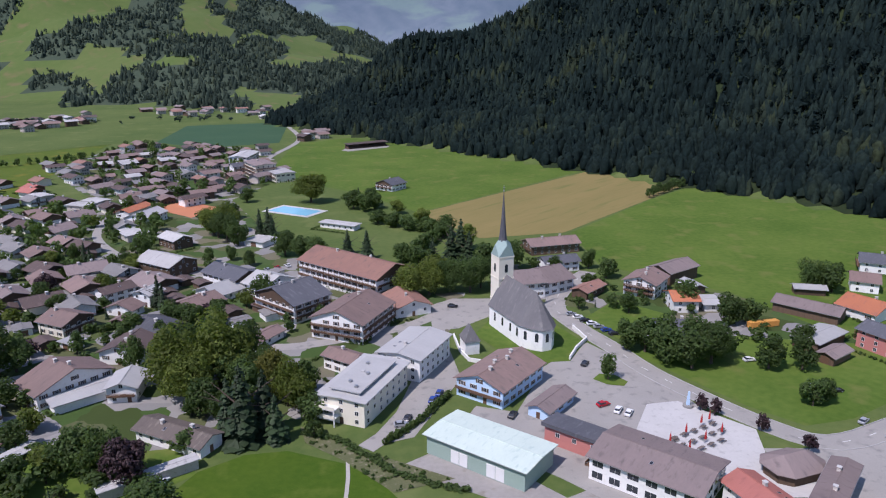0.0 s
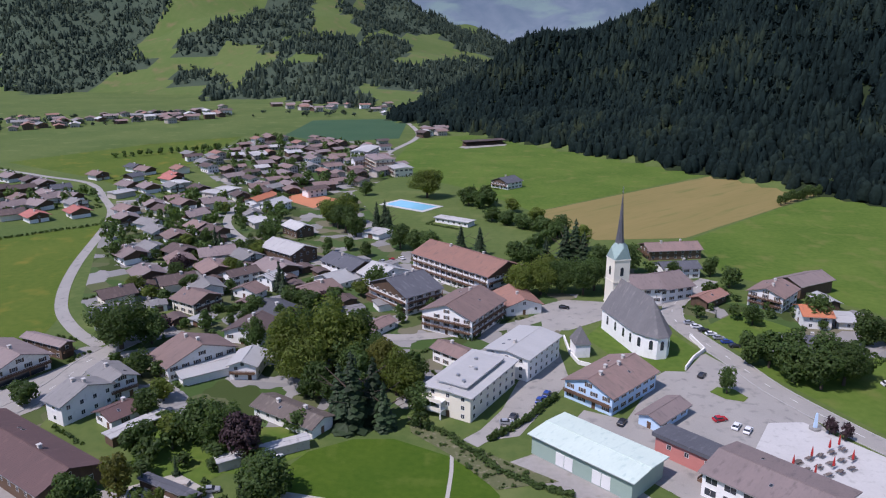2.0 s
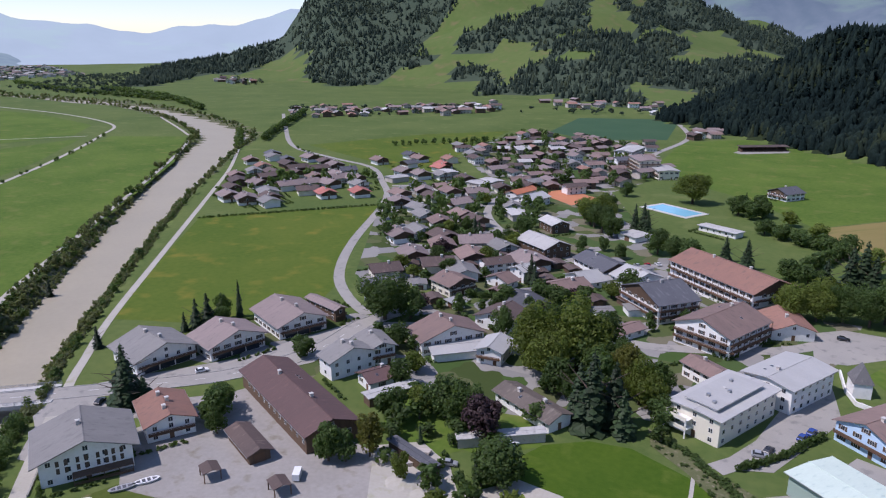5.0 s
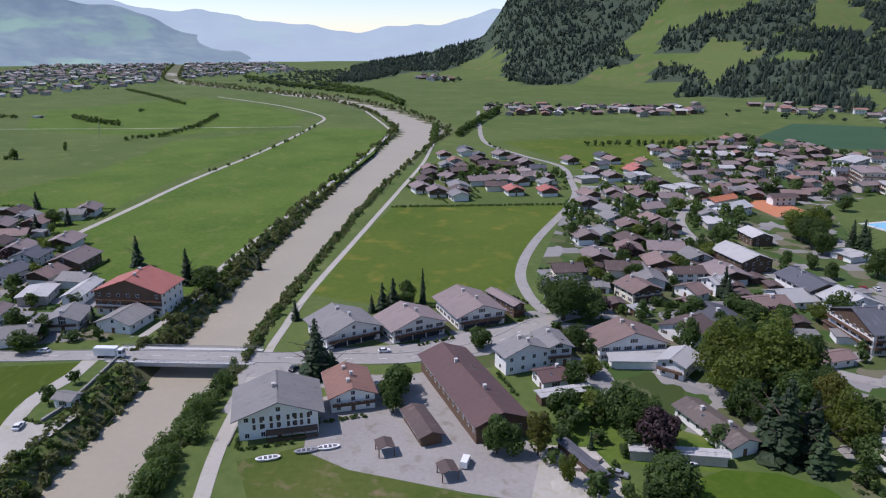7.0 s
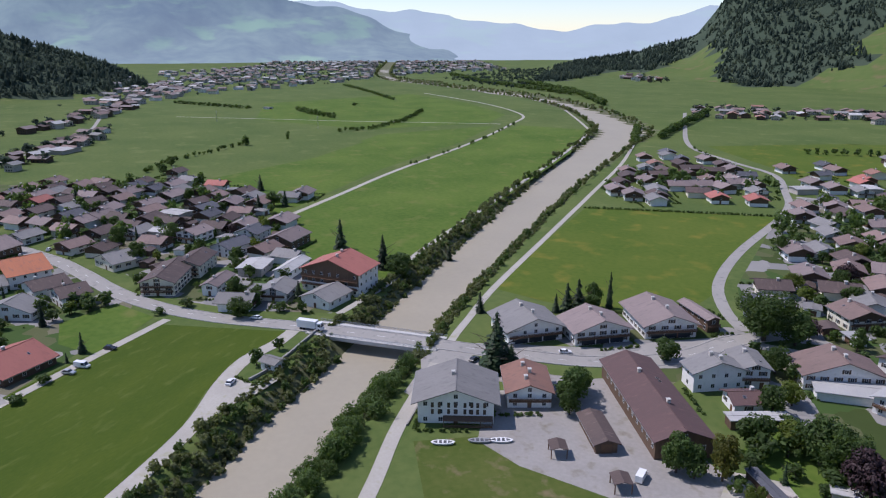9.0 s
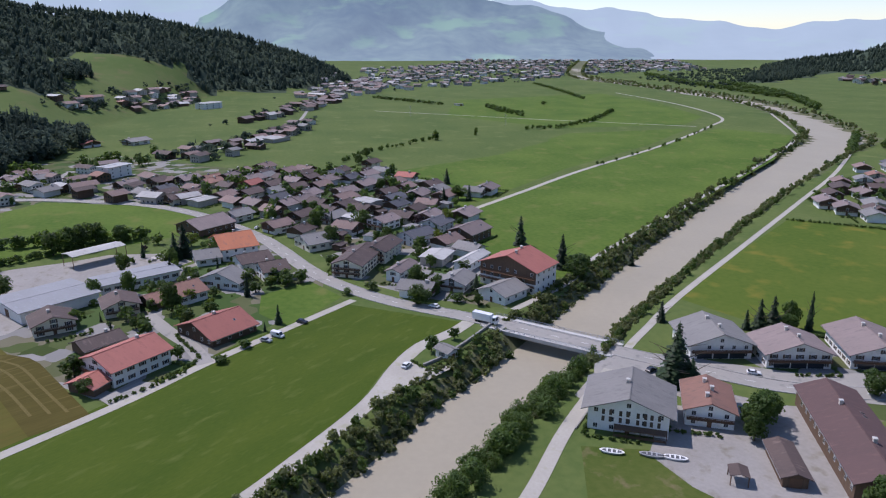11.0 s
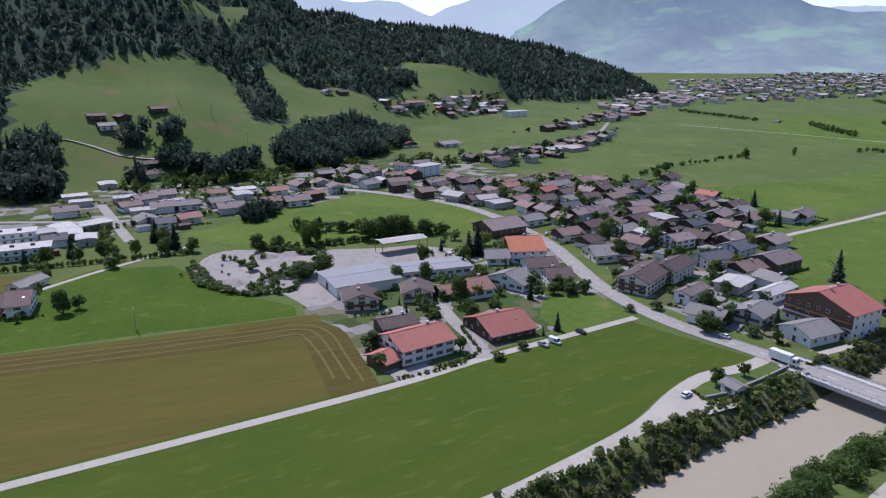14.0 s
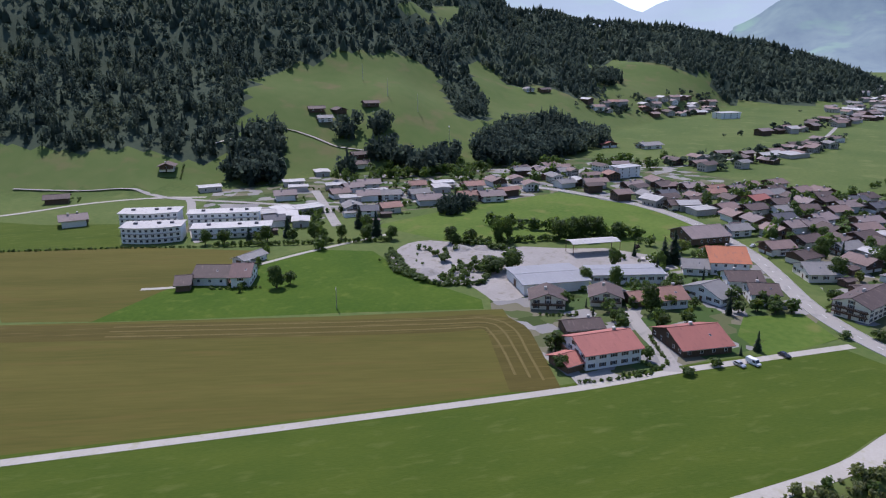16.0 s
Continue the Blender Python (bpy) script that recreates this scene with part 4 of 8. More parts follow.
for offset in (-4.5, 0.5, 5.0):
    ribbon("hay_row", [(-176 - offset * 0.87, -215 - offset * 0.5), (-211 - offset * 0.87, -148 - offset * 0.5), (-234 - offset * 0.9, -106 - offset * 0.4), (-242 - offset, -92), (-238 - offset * 0.6, -84 + offset * 0.8), (-222, -73 + offset), (-204, -62 + offset)], 0.9, "straw", "thin pale row of raked hay", "hay", 0.105)
# strips of meadow across the valley floor
sheet("meadow_dull", [(-560, 95), (-640, 60), (-760, 70), (-900, 150), (-800, 280), (-690, 290), (-610, 200)], "grass", "dull green mown strip on the valley floor", "field", 0.05)
sheet("meadow_bright", [(-420, 120), (-470, 100), (-560, 110), (-620, 215), (-740, 330), (-750, 490), (-640, 375), (-535, 240), (-470, 172)], "fresh", "bright green meadow beside the field track", "field", 0.045)
sheet("meadow_far", [(-780, 500), (-790, 340), (-960, 250), (-1200, 330), (-1280, 640), (-1050, 630), (-860, 580)], "fresh", "far green meadow on the valley floor", "field", 0.055)
sheet("meadow_lane", [(-300, 470), (-370, 520), (-500, 580), (-440, 720), (-370, 800), (-340, 640)], "lane_grass", "pale green mown meadow north of the lane", "field", 0.05)
sheet("meadow_hamlet", [(-520, 600), (-640, 740), (-500, 960), (-360, 1000), (-340, 830), (-430, 730)], "grass", "pale green meadow before the hamlet", "field", 0.05)
ribbon("hill_path", [(-471, -428), (-502, -417), (-537, -408), (-548, -387), (-552, -357), (-559, -314)], 3.5, "track", "pale track across the ski slope", "track", 0.5)
ribbon("hill_road", [(-340, -500), (-360, -455), (-378, -420), (-372, -380), (-380, -330), (-400, -250), (-460, -200), (-530, -170)], 5.0, "asphalt", "grey road at the hill foot", "road", 0.25)

# ---- houses ----
WINDOWS = {}


def window_mesh(w, h, shutters):
    """A window as one plate: sash frame, panes and, if it has them, open shutters."""
    key = (round(w, 1), round(h, 1), shutters)
    if key not in WINDOWS:
        t, e = 0.09, w * 0.5
        cols = [-w / 2, -w / 2 + t, -0.03, 0.03, w / 2 - t, w / 2]
        if shutters:
            cols = [-w / 2 - e] + cols + [w / 2 + e]
        rows = [-h / 2, -h / 2 + t, h / 2 - t, h / 2]
        s = Shape()
        n, m = len(cols), len(rows)
        for r in rows:
            s.v += [(0.07, c, r) for c in cols]
        for j in range(m - 1):
            for i in range(n - 1):
                mid = abs(cols[i] + cols[i + 1]) / 2
                slot = 2 if mid > w / 2 else 1 if j == 1 and 0.04 < mid < w / 2 - t else 0
                s.f.append((j * n + i, j * n + i + 1, (j + 1) * n + i + 1, (j + 1) * n + i))
                s.s.append(slot)
        k = len(s.v)
        s.v += [(-0.02, cols[0], rows[0]), (-0.02, cols[-1], rows[0]), (-0.02, cols[-1], rows[-1]), (-0.02, cols[0], rows[-1])]
        s.f += [(k, k + 1, n - 1, 0), (k + 1, k + 2, m * n - 1, n - 1), (k + 2, k + 3, (m - 1) * n, m * n - 1), (k + 3, k, 0, (m - 1) * n)]
        s.s += [0, 2 if shutters else 0, 0, 2 if shutters else 0]
        WINDOWS[key] = s.mesh("window", "frame", "glass", "shutter")
    return WINDOWS[key]


def chimney_mesh(h):
    s = Shape()
    s.box(-0.45, 0.45, -0.45, 0.45, -1.2, h, 0)
    for a in (-0.34, 0.34):
        for b in (-0.34, 0.34):
            s.box(a - 0.08, a + 0.08, b - 0.08, b + 0.08, h, h + 0.3, 0)
    c = Shape()
    c.hexa([(-0.6, -0.6, h + 0.3), (0.6, -0.6, h + 0.3), (0.6, 0.6, h + 0.3), (-0.6, 0.6, h + 0.3)], [(-0.5, -0.5, h + 0.42), (0.5, -0.5, h + 0.42), (0.5, 0.5, h + 0.42), (-0.5, 0.5, h + 0.42)])
    return s.mesh("chimney", "chimney"), c.mesh("chimney_cap", "paving")


CHIMNEY, CHIMNEY_CAP = chimney_mesh(1.1)
s = Shape()
s.box(-0.4, 0.4, -0.55, 0.55, 0.0, 0.09, 0)
s.face([(-0.33, -0.48, 0.1), (0.33, -0.48, 0.1), (0.33, 0.48, 0.1), (-0.33, 0.48, 0.1)], 1)
SKYLIGHT = s.mesh("skylight", "metal", "glass")
WORDS = {"roof_brown": "brown tiled", "roof_umber": "dark brown tiled", "roof_maroon": "maroon tiled", "roof_terra": "terracotta tiled", "roof_red": "red tiled", "roof_orange": "orange tiled", "roof_taupe": "taupe tiled", "roof_weathered": "weathered brown tiled", "roof_grey": "grey slate", "roof_slate": "dark slate", "roof_pale": "pale grey", "roof_zinc": "light zinc", "roof_steel": "grey steel", "roof_mint": "mint-green metal"}
WALL_WORDS = {"wall_white": "white rendered", "wall_cream": "cream rendered", "wall_blue": "pale blue", "wall_red": "red rendered", "wall_mint": "mint-green clad", "wall_wood": "dark timber", "wall_concrete": "grey rendered"}


def house(x, y, yaw, W, L, eave, roof, wall, storeys=2, pitch=20, balcony=False, gable="", chimneys=1, over=0.9, side_balcony=False, group="", far=False, wide=False):
    """A gabled house: ridge along its own x axis, front gable towards +x."""
    z = float(hills(x, y)) - (0.3 if hills(x, y) > 1 else 0)
    kind = "house" if storeys else "shed"
    note = "with wooden balconies" if balcony else ("with boarded gable" if gable else "with gable roof" if pitch > 8 else "with low-pitched roof")
    hs = thing("house" if storeys else "shed", pose(x, y, z, 0, 0, yaw), f"{WALL_WORDS[wall]} {kind} {note}, {WORDS[roof]} roof", kind, group)
    tan = math.tan(radians(pitch))
    rise, a, b = W / 2 * tan, L / 2, W / 2
    s = Shape()
    f, k = [(a, -b, 0), (a, b, 0), (a, b, eave), (a, 0, eave + rise), (a, -b, eave)], [(-a, -b, 0), (-a, b, 0), (-a, b, eave), (-a, 0, eave + rise), (-a, -b, eave)]
    s.face(f)
    s.face(k[::-1])
    s.face([f[0], f[4], k[4], k[0]][::-1])
    s.face([f[1], k[1], k[2], f[2]][::-1])
    s.face([f[2], k[2], k[3], f[3]][::-1])
    s.face([f[3], k[3], k[4], f[4]][::-1])
    part("wall", s.mesh("wall", wall), hs)
    th, e = 0.26, min(over, W * 0.15)
    s = Shape()
    zt, zb = eave + rise + 0.02, eave - e * tan + 0.02
    prof = [(-b - e, zb), (0, zt), (b + e, zb), (b + e, zb + th), (0.16, zt + th - 0.16 * tan), (0.16, zt + th + 0.08), (-0.16, zt + th + 0.08), (-0.16, zt + th - 0.16 * tan), (-b - e, zb + th)]
    i, n = 0, len(prof)
    s.v = [(-a - e, p, q) for p, q in prof] + [(a + e, p, q) for p, q in prof]
    s.f = [(k, (k + 1) % n, n + (k + 1) % n, n + k) for k in range(n)] + [(8, 7, 6, 5, 4, 3, 2, 1, 0), tuple(range(n, 2 * n))]
    s.s = [0] * len(s.f)
    rf = part("roof", s.mesh("roof", roof), hs)
    if not far:
        s = Shape()
        for side in (1, -1):
            s.box(-a - e, a + e, side * (b + e) - 0.08, side * (b + e) + 0.08, eave - e * tan + 0.02, eave - e * tan + 0.16)
            part("gutter", s.mesh("gutter", "metal"), hs)
            s = Shape()
    if gable:
        s = Shape()
        zc = eave - (2.1 if far else 5.4 if gable == "deep" else 1.2)
        for sx in (1, -1):
            x0, x1 = sx * (a + 0.01), sx * (a + 0.055)
            ring = [(-b, zc), (b, zc), (b, eave), (0, eave + rise), (-b, eave)]
            lo, hi = [(x0, p[0], p[1]) for p in ring], [(x1, p[0], p[1]) for p in ring]
            s.hexa(lo if sx > 0 else lo[::-1], hi if sx > 0 else hi[::-1])
            part("gable_cladding", s.mesh("gable_cladding", "wall_wood"), hs, None, "dark boarded gable")
            s = Shape()
    rng = random.Random(int(x * 13 + y * 7))
    step = eave / max(storeys, 1)
    if storeys:
        shut = wall in ("wall_white", "wall_cream", "wall_blue") and roof != "roof_zinc" and rng.random() < 0.6
        wm = window_mesh(3.0, 2.0, False) if wide else window_mesh(1.25, 1.4, shut)
        gap = 5.6 if far else 3.9 if wide else 3.6
        for sx, sy, half, run in ((1, 0, a, W), (-1, 0, a, W), (0, 1, b, L), (0, -1, b, L)):
            if far and (sx == -1 or sy == -1):
                continue
            n = max(1, int((run - 1.2) / gap))
            for fl in range(storeys):
                for i in range(n):
                    p = (i + 0.5) / n * run - run / 2
                    h = fl * step + step * 0.56
                    if fl == 0 and i == n // 2 and sx == 1:
                        s = Shape()
                        s.box(0.0, 0.08, -0.6, 0.6, 0.0, 2.1)
                        part("door", s.mesh("door", "timber"), hs, pose(half, p, 0.02))
                        continue
                    if rng.random() < 0.06:
                        continue
                    m = pose(sx * half, p, h) if sx == 1 else pose(-half, p, h, 0, 0, 180) if sx == -1 else pose(p, sy * half, h, 0, 0, 90 * sy)
                    part("window", wm, hs, m)
        if rise > 1.5 and not gable:
            part("window", wm, hs, pose(a, 0, eave + rise * 0.32))
    elif wall in ("wall_wood", "wall_mint", "wall_white", "wall_concrete") and W > 4:
        s = Shape()
        dw = min(3.2, W * 0.5)
        s.box(0.0, 0.1, -dw / 2, dw / 2, 0.05, min(eave - 0.4, 3.2))
        part("barn_door", s.mesh("barn_door", "frame" if wall == "wall_mint" else "timber"), hs, pose(a, 0, 0))
        if wall == "wall_mint":
            for p in (-6.5, 4.5):
                for q in (-1.35, 1.35):
                    s = Shape()
                    s.box(-1.25, 1.25, 0.0, 0.1, 0.3, 4.0)
                    part("sliding_door", s.mesh("sliding_door", "frame"), hs, pose(p + q, b, 0) if math.cos(radians(yaw)) * y - 0 < 0 else pose(p + q, -b - 0.1, 0), "white sliding door")
    if not balcony and not far and storeys >= 2 and pitch > 10 and rng.random() < 0.6:
        balcony = True
    if side_balcony:
        sd = 1 if -math.sin(radians(yaw)) * -x + math.cos(radians(yaw)) * -y > 0 else -1
        for fl in range(1, storeys):
            h = fl * step
            s = Shape()
            s.box(-a + 0.3, a - 0.3, min(sd * b, sd * (b + 1.3)), max(sd * b, sd * (b + 1.3)), h - 0.16, h)
            for q in (0.35, 0.62, 0.9):
                s.box(-a + 0.3, a - 0.3, sd * (b + 1.26) - 0.04, sd * (b + 1.26) + 0.04, h + q - 0.12, h + q + 0.05)
            n = int(L / 3.4)
            for i in range(n + 1):
                p = -a + 0.3 + (L - 0.6) * i / n
                s.box(p - 0.08, p + 0.08, sd * (b + 1.2) - 0.08, sd * (b + 1.2) + 0.08, h, h + step - 0.2)
            part("balcony", s.mesh("balcony", "timber"), hs, None, "long brown timber balcony")
    if balcony:
        s = Shape()
        for fl in range(1, storeys):
            h = fl * step
            s.box(a, a + 1.3, -b + 0.3, b - 0.3, h - 0.16, h)
            for q in (0.35, 0.62, 0.9):
                s.box(a + 1.22, a + 1.3, -b + 0.3, b - 0.3, h + q - 0.12, h + q + 0.05)
            n = int(W / 2.2)
            for i in range(n + 1):
                p = -b + 0.3 + (W - 0.6) * i / n
                s.box(a + 1.2, a + 1.32, p - 0.06, p + 0.06, h, h + 1.0)
        part("balcony", s.mesh("balcony", "timber"), hs, None, "brown timber balcony")
    for i in range(chimneys):
        p = (rng.random() * 0.7 - 0.35) * L if chimneys == 1 else (i + 0.5) / chimneys * L * 0.8 - L * 0.4
        q = (0.8 if i % 2 else -0.8) * min(1, W / 9)
        ch = part("chimney", CHIMNEY, hs, pose(p, q, eave + rise - abs(q) * tan))
        part("chimney_cap", CHIMNEY_CAP, ch)
    if not far and storeys and pitch > 8 and rng.random() < 0.55:
        for i in range(rng.choice((1, 2))):
            q = rng.choice((-1, 1)) * W * 0.26
            part("skylight", SKYLIGHT, hs, pose((rng.random() - 0.5) * L * 0.6, q, eave + rise - abs(q) * tan + th + 0.02, -math.copysign(pitch, q), 0, 0))
    return hs


house(18.3, 208.6, -126, 16.8, 24.8, 6.0, 'roof_brown', 'wall_blue', storeys=2, balcony=True, chimneys=4)
house(12.1, 167.1, 144, 14.7, 30.0, 5.7, 'roof_mint', 'wall_mint', storeys=0, pitch=4, chimneys=0)
house(53.2, 156.8, 142, 18.2, 27.8, 6.5, 'roof_taupe', 'wall_white', storeys=2, pitch=12, chimneys=0, wide=True)
house(32.5, 194.4, -128, 6.7, 15.4, 3.2, 'roof_taupe', 'wall_blue', storeys=1, chimneys=0)
house(-23.9, 199.1, -112, 15.1, 29.0, 8.0, 'roof_zinc', 'wall_cream', storeys=3, pitch=3, chimneys=1, side_balcony=False)
house(-9.6, 225.3, -115, 15.4, 23.1, 8.0, 'roof_zinc', 'wall_white', storeys=3, pitch=9, chimneys=1)
house(-40.4, 312.1, -38, 23.0, 48.9, 10.0, 'roof_terra', 'wall_white', storeys=3, gable='wood', balcony=True, chimneys=2, side_balcony=True)
house(-61.8, 277.2, -130, 25.2, 18.3, 8.0, 'roof_slate', 'wall_white', storeys=3, balcony=True, gable='wood', chimneys=3, side_balcony=True)
house(-34.5, 257.9, -112, 21.5, 25.6, 8.0, 'roof_brown', 'wall_white', storeys=3, balcony=True, chimneys=1, side_balcony=True)
house(-15.5, 279.8, -66, 14.9, 18.1, 4.0, 'roof_terra', 'wall_white', storeys=1, chimneys=1)
house(-33.2, 222.5, 146, 7.5, 12.2, 5.0, 'roof_brown', 'wall_white', storeys=2, chimneys=1)
house(89.7, 301.0, -125, 14.0, 16.4, 6.6, 'roof_brown', 'wall_white', storeys=3, chimneys=2)
house(107.4, 320.0, -143, 12.7, 20.9, 6.0, 'roof_taupe', 'wall_wood', storeys=0, chimneys=0)
house(110.7, 302.7, 104, 7.1, 10.3, 3.0, 'roof_zinc', 'wall_wood', storeys=0, chimneys=0)
house(99.3, 280.9, 180, 12.2, 10.1, 5.2, 'roof_orange', 'wall_white', storeys=2, chimneys=1)
house(110.9, 281.8, 180, 11.3, 7.2, 3.0, 'roof_zinc', 'wall_white', storeys=1, pitch=4, chimneys=0)
house(86.2, 250.2, 176, 14.8, 12.3, 4.0, 'roof_slate', 'wall_white', storeys=1, chimneys=1)
house(148.3, 272.8, 137, 10.7, 24.6, 4.0, 'roof_taupe', 'wall_wood', storeys=0, chimneys=0)
house(137.2, 242.8, -144, 9.4, 19.1, 4.0, 'roof_zinc', 'wall_wood', storeys=0, pitch=8, chimneys=0)
house(135.6, 229.2, -144, 5.9, 11.8, 3.2, 'roof_taupe', 'wall_wood', storeys=0, chimneys=0)
house(158.1, 237.2, 117, 11.3, 14.2, 7.0, 'roof_slate', 'wall_red', storeys=3, chimneys=1)
house(171.7, 272.7, 122, 16.9, 15.5, 4.0, 'roof_orange', 'wall_white', storeys=1, chimneys=1)
house(188.8, 305.1, 154, 13.0, 11.0, 5.0, 'roof_brown', 'wall_white', storeys=2, chimneys=1)
house(161.0, 298.5, 168, 5.6, 12.5, 3.0, 'roof_zinc', 'wall_wood', storeys=0, chimneys=0)
house(209.4, 334.4, 154, 15.0, 11.1, 5.0, 'roof_slate', 'wall_white', storeys=2, chimneys=1)
house(74.0, 143.3, 112, 9.2, 15.6, 5.5, 'roof_red', 'wall_white', storeys=2, chimneys=1)
house(93.1, 148.0, 51, 5.7, 22.7, 5.5, 'roof_taupe', 'wall_white', storeys=2, pitch=12, chimneys=2)
house(57.3, 367.7, -163, 13.0, 27.4, 5.0, 'roof_brown', 'wall_wood', storeys=2, chimneys=2)
house(56.2, 334.9, -163, 10.4, 17.5, 5.0, 'roof_slate', 'wall_white', storeys=2, chimneys=1)
house(45.3, 306.7, -148, 20.0, 17.5, 6.0, 'roof_taupe', 'wall_white', storeys=2, chimneys=1)
house(63.8, 297.9, -131, 7.4, 15.2, 3.5, 'roof_terra', 'wall_wood', storeys=1, chimneys=0)
house(35.9, 300.7, -165, 17.6, 12.5, 7.0, 'roof_taupe', 'wall_white', storeys=2, chimneys=0)
house(-144.8, 257.4, -24, 13.9, 13.4, 5.0, 'roof_brown', 'wall_cream', storeys=2, gable='wood', chimneys=1)
house(-134.3, 240.2, -116, 6.4, 5.0, 2.7, 'roof_zinc', 'wall_white', storeys=0, pitch=2, chimneys=0)
house(-119.3, 206.2, -36, 23.7, 13.5, 5.2, 'roof_brown', 'wall_white', storeys=2, chimneys=2)
house(-111.7, 200.8, 44, 11.1, 18.7, 3.0, 'roof_zinc', 'wall_white', storeys=0, pitch=4, chimneys=0)
house(-98.9, 204.2, -83, 8.7, 11.8, 5.0, 'roof_zinc', 'wall_white', storeys=2, chimneys=0)
house(-110.0, 232.7, -96, 14.1, 14.8, 4.5, 'roof_umber', 'wall_white', storeys=1, chimneys=2)
house(-141.1, 291.8, -129, 9.0, 13.4, 5.0, 'roof_umber', 'wall_white', storeys=2, chimneys=1)
house(-124.7, 286.5, -110, 8.6, 8.4, 5.5, 'roof_zinc', 'wall_white', storeys=2, chimneys=1)
house(-129.8, 274.8, -105, 12.5, 7.2, 3.2, 'roof_brown', 'wall_white', storeys=1, chimneys=0)
house(-124.8, 260.3, -100, 6.3, 4.4, 3.0, 'roof_brown', 'wall_wood', storeys=0, chimneys=0)
house(-133.5, 331.3, -31, 16.0, 24.2, 6.0, 'roof_pale', 'wall_wood', storeys=2, chimneys=0)
house(-146.0, 377.8, -40, 10.9, 15.9, 5.0, 'roof_pale', 'wall_wood', storeys=2, chimneys=0)
house(-96.4, 311.6, -36, 14.5, 23.3, 6.0, 'roof_slate', 'wall_white', storeys=2, gable='wood', chimneys=1)
house(-77.6, 302.9, -36, 17.8, 13.8, 5.0, 'roof_zinc', 'wall_white', storeys=2, chimneys=1)
house(-97.7, 296.1, -124, 15.1, 13.4, 3.2, 'roof_zinc', 'wall_white', storeys=1, chimneys=0)
house(-100.6, 380.9, -115, 12.1, 11.7, 3.0, 'roof_pale', 'wall_white', storeys=0, pitch=2, chimneys=0)
house(-61.7, 417.6, 155, 7.1, 23.7, 3.0, 'roof_pale', 'wall_white', storeys=1, pitch=2, chimneys=0)
house(-39.7, 539.6, -126, 16.2, 16.6, 5.0, 'roof_slate', 'wall_white', storeys=2, gable='wood', chimneys=1)
house(-66.3, 244.3, -118, 6.6, 15.4, 3.0, 'roof_brown', 'wall_white', storeys=1, chimneys=0)
house(-152.0, 592.0, -58, 17.0, 30.0, 12.0, 'roof_taupe', 'wall_cream', storeys=4, pitch=6, chimneys=1, balcony=True, side_balcony=True)
house(-133.0, 580.0, -58, 16.0, 26.0, 7.0, 'roof_pale', 'wall_cream', storeys=2, pitch=5, chimneys=0, side_balcony=True)
house(-170.0, 606.0, 32, 12.0, 20.0, 8.0, 'roof_slate', 'wall_white', storeys=3, pitch=18, chimneys=1, side_balcony=True)
house(-185.7, 667.4, -92, 16.4, 39.4, 8.0, 'roof_pale', 'wall_white', storeys=3, pitch=8, chimneys=0)
house(-184.0, 432.4, -105, 13.8, 23.0, 5.0, 'roof_zinc', 'wall_white', storeys=2, chimneys=0)
house(-198.5, 449.8, -101, 9.4, 24.4, 5.0, 'roof_orange', 'wall_white', storeys=1, chimneys=0)
house(-132.9, 142.2, -25, 15.0, 47.2, 5.5, 'roof_maroon', 'wall_wood', storeys=1, chimneys=2)
house(-136.2, 171.1, 158, 16.4, 7.7, 6.5, 'roof_grey', 'wall_white', storeys=2, chimneys=2)
house(-134.0, 183.9, -33, 8.7, 13.3, 6.5, 'roof_grey', 'wall_white', storeys=2, chimneys=1)
house(-122.3, 167.4, -117, 8.4, 8.2, 3.5, 'roof_maroon', 'wall_white', storeys=1, chimneys=1)
house(-113.1, 162.3, -118, 4.0, 16.4, 3.0, 'roof_pale', 'wall_wood', storeys=0, pitch=4, chimneys=0)
for place, roof, half, run in (((-198.2, 145.1, -14, 20.2, 18.5), "roof_grey", 9.25, 8.6), ((-183.8, 164.7, -17, 20.2, 14.9), "roof_taupe", 7.45, 8.6), ((-179.4, 191.6, -23, 18.8, 23.1), "roof_taupe", 11.55, 8.0)):
    shop = house(*place, 5.3, roof, "wall_white", storeys=2, balcony=True, chimneys=2, over=1.4)
    for q in (-0.62, 0.0, 0.62):
        s = Shape()
        s.box(0.0, 0.14, -run * 0.28, run * 0.28, 0.15, 2.35)
        part("shop_window", s.mesh("shop_window", "glass"), shop, pose(half, q * run, 0), "dark ground-floor shop window")
house(-174.7, 207.3, -16, 4.6, 19.9, 5.0, 'roof_taupe', 'wall_wood', storeys=2, chimneys=0)
boathouse = house(-161.9, 94.8, -31, 21.0, 16.9, 7.0, "roof_grey", "wall_white", storeys=3, chimneys=1, over=1.8)
s = Shape()
s.box(8.5, 11.4, -3.5, 10.2, 2.25, 2.45)
part("porch_roof", s.mesh("porch_roof", "wall_wood"), boathouse, None, "dark timber porch roof")
s = Shape()
for q in (-3.3, 0.0, 3.4, 6.8, 10.0):
    s.box(11.1, 11.3, q - 0.1, q + 0.1, 0, 2.25)
s.box(11.14, 11.26, -3.4, 10.1, 0.85, 1.0)
s.box(11.14, 11.26, -3.4, 10.1, 0.3, 0.7)
part("porch_rail", s.mesh("porch_rail", "wall_wood"), boathouse, None, "dark timber porch posts and rail")
for p in (-5.5, -1.0, 3.5, 7.0):
    for h in (3.6, 5.6):
        for q in (-0.95, 0.95):
            s = Shape()
            s.box(0, 0.08, q - 0.4, q + 0.4, -0.75, 0.75)
            part("shutter", s.mesh("shutter", "shutter"), boathouse, pose(8.46, p, h), "dark open shutter")
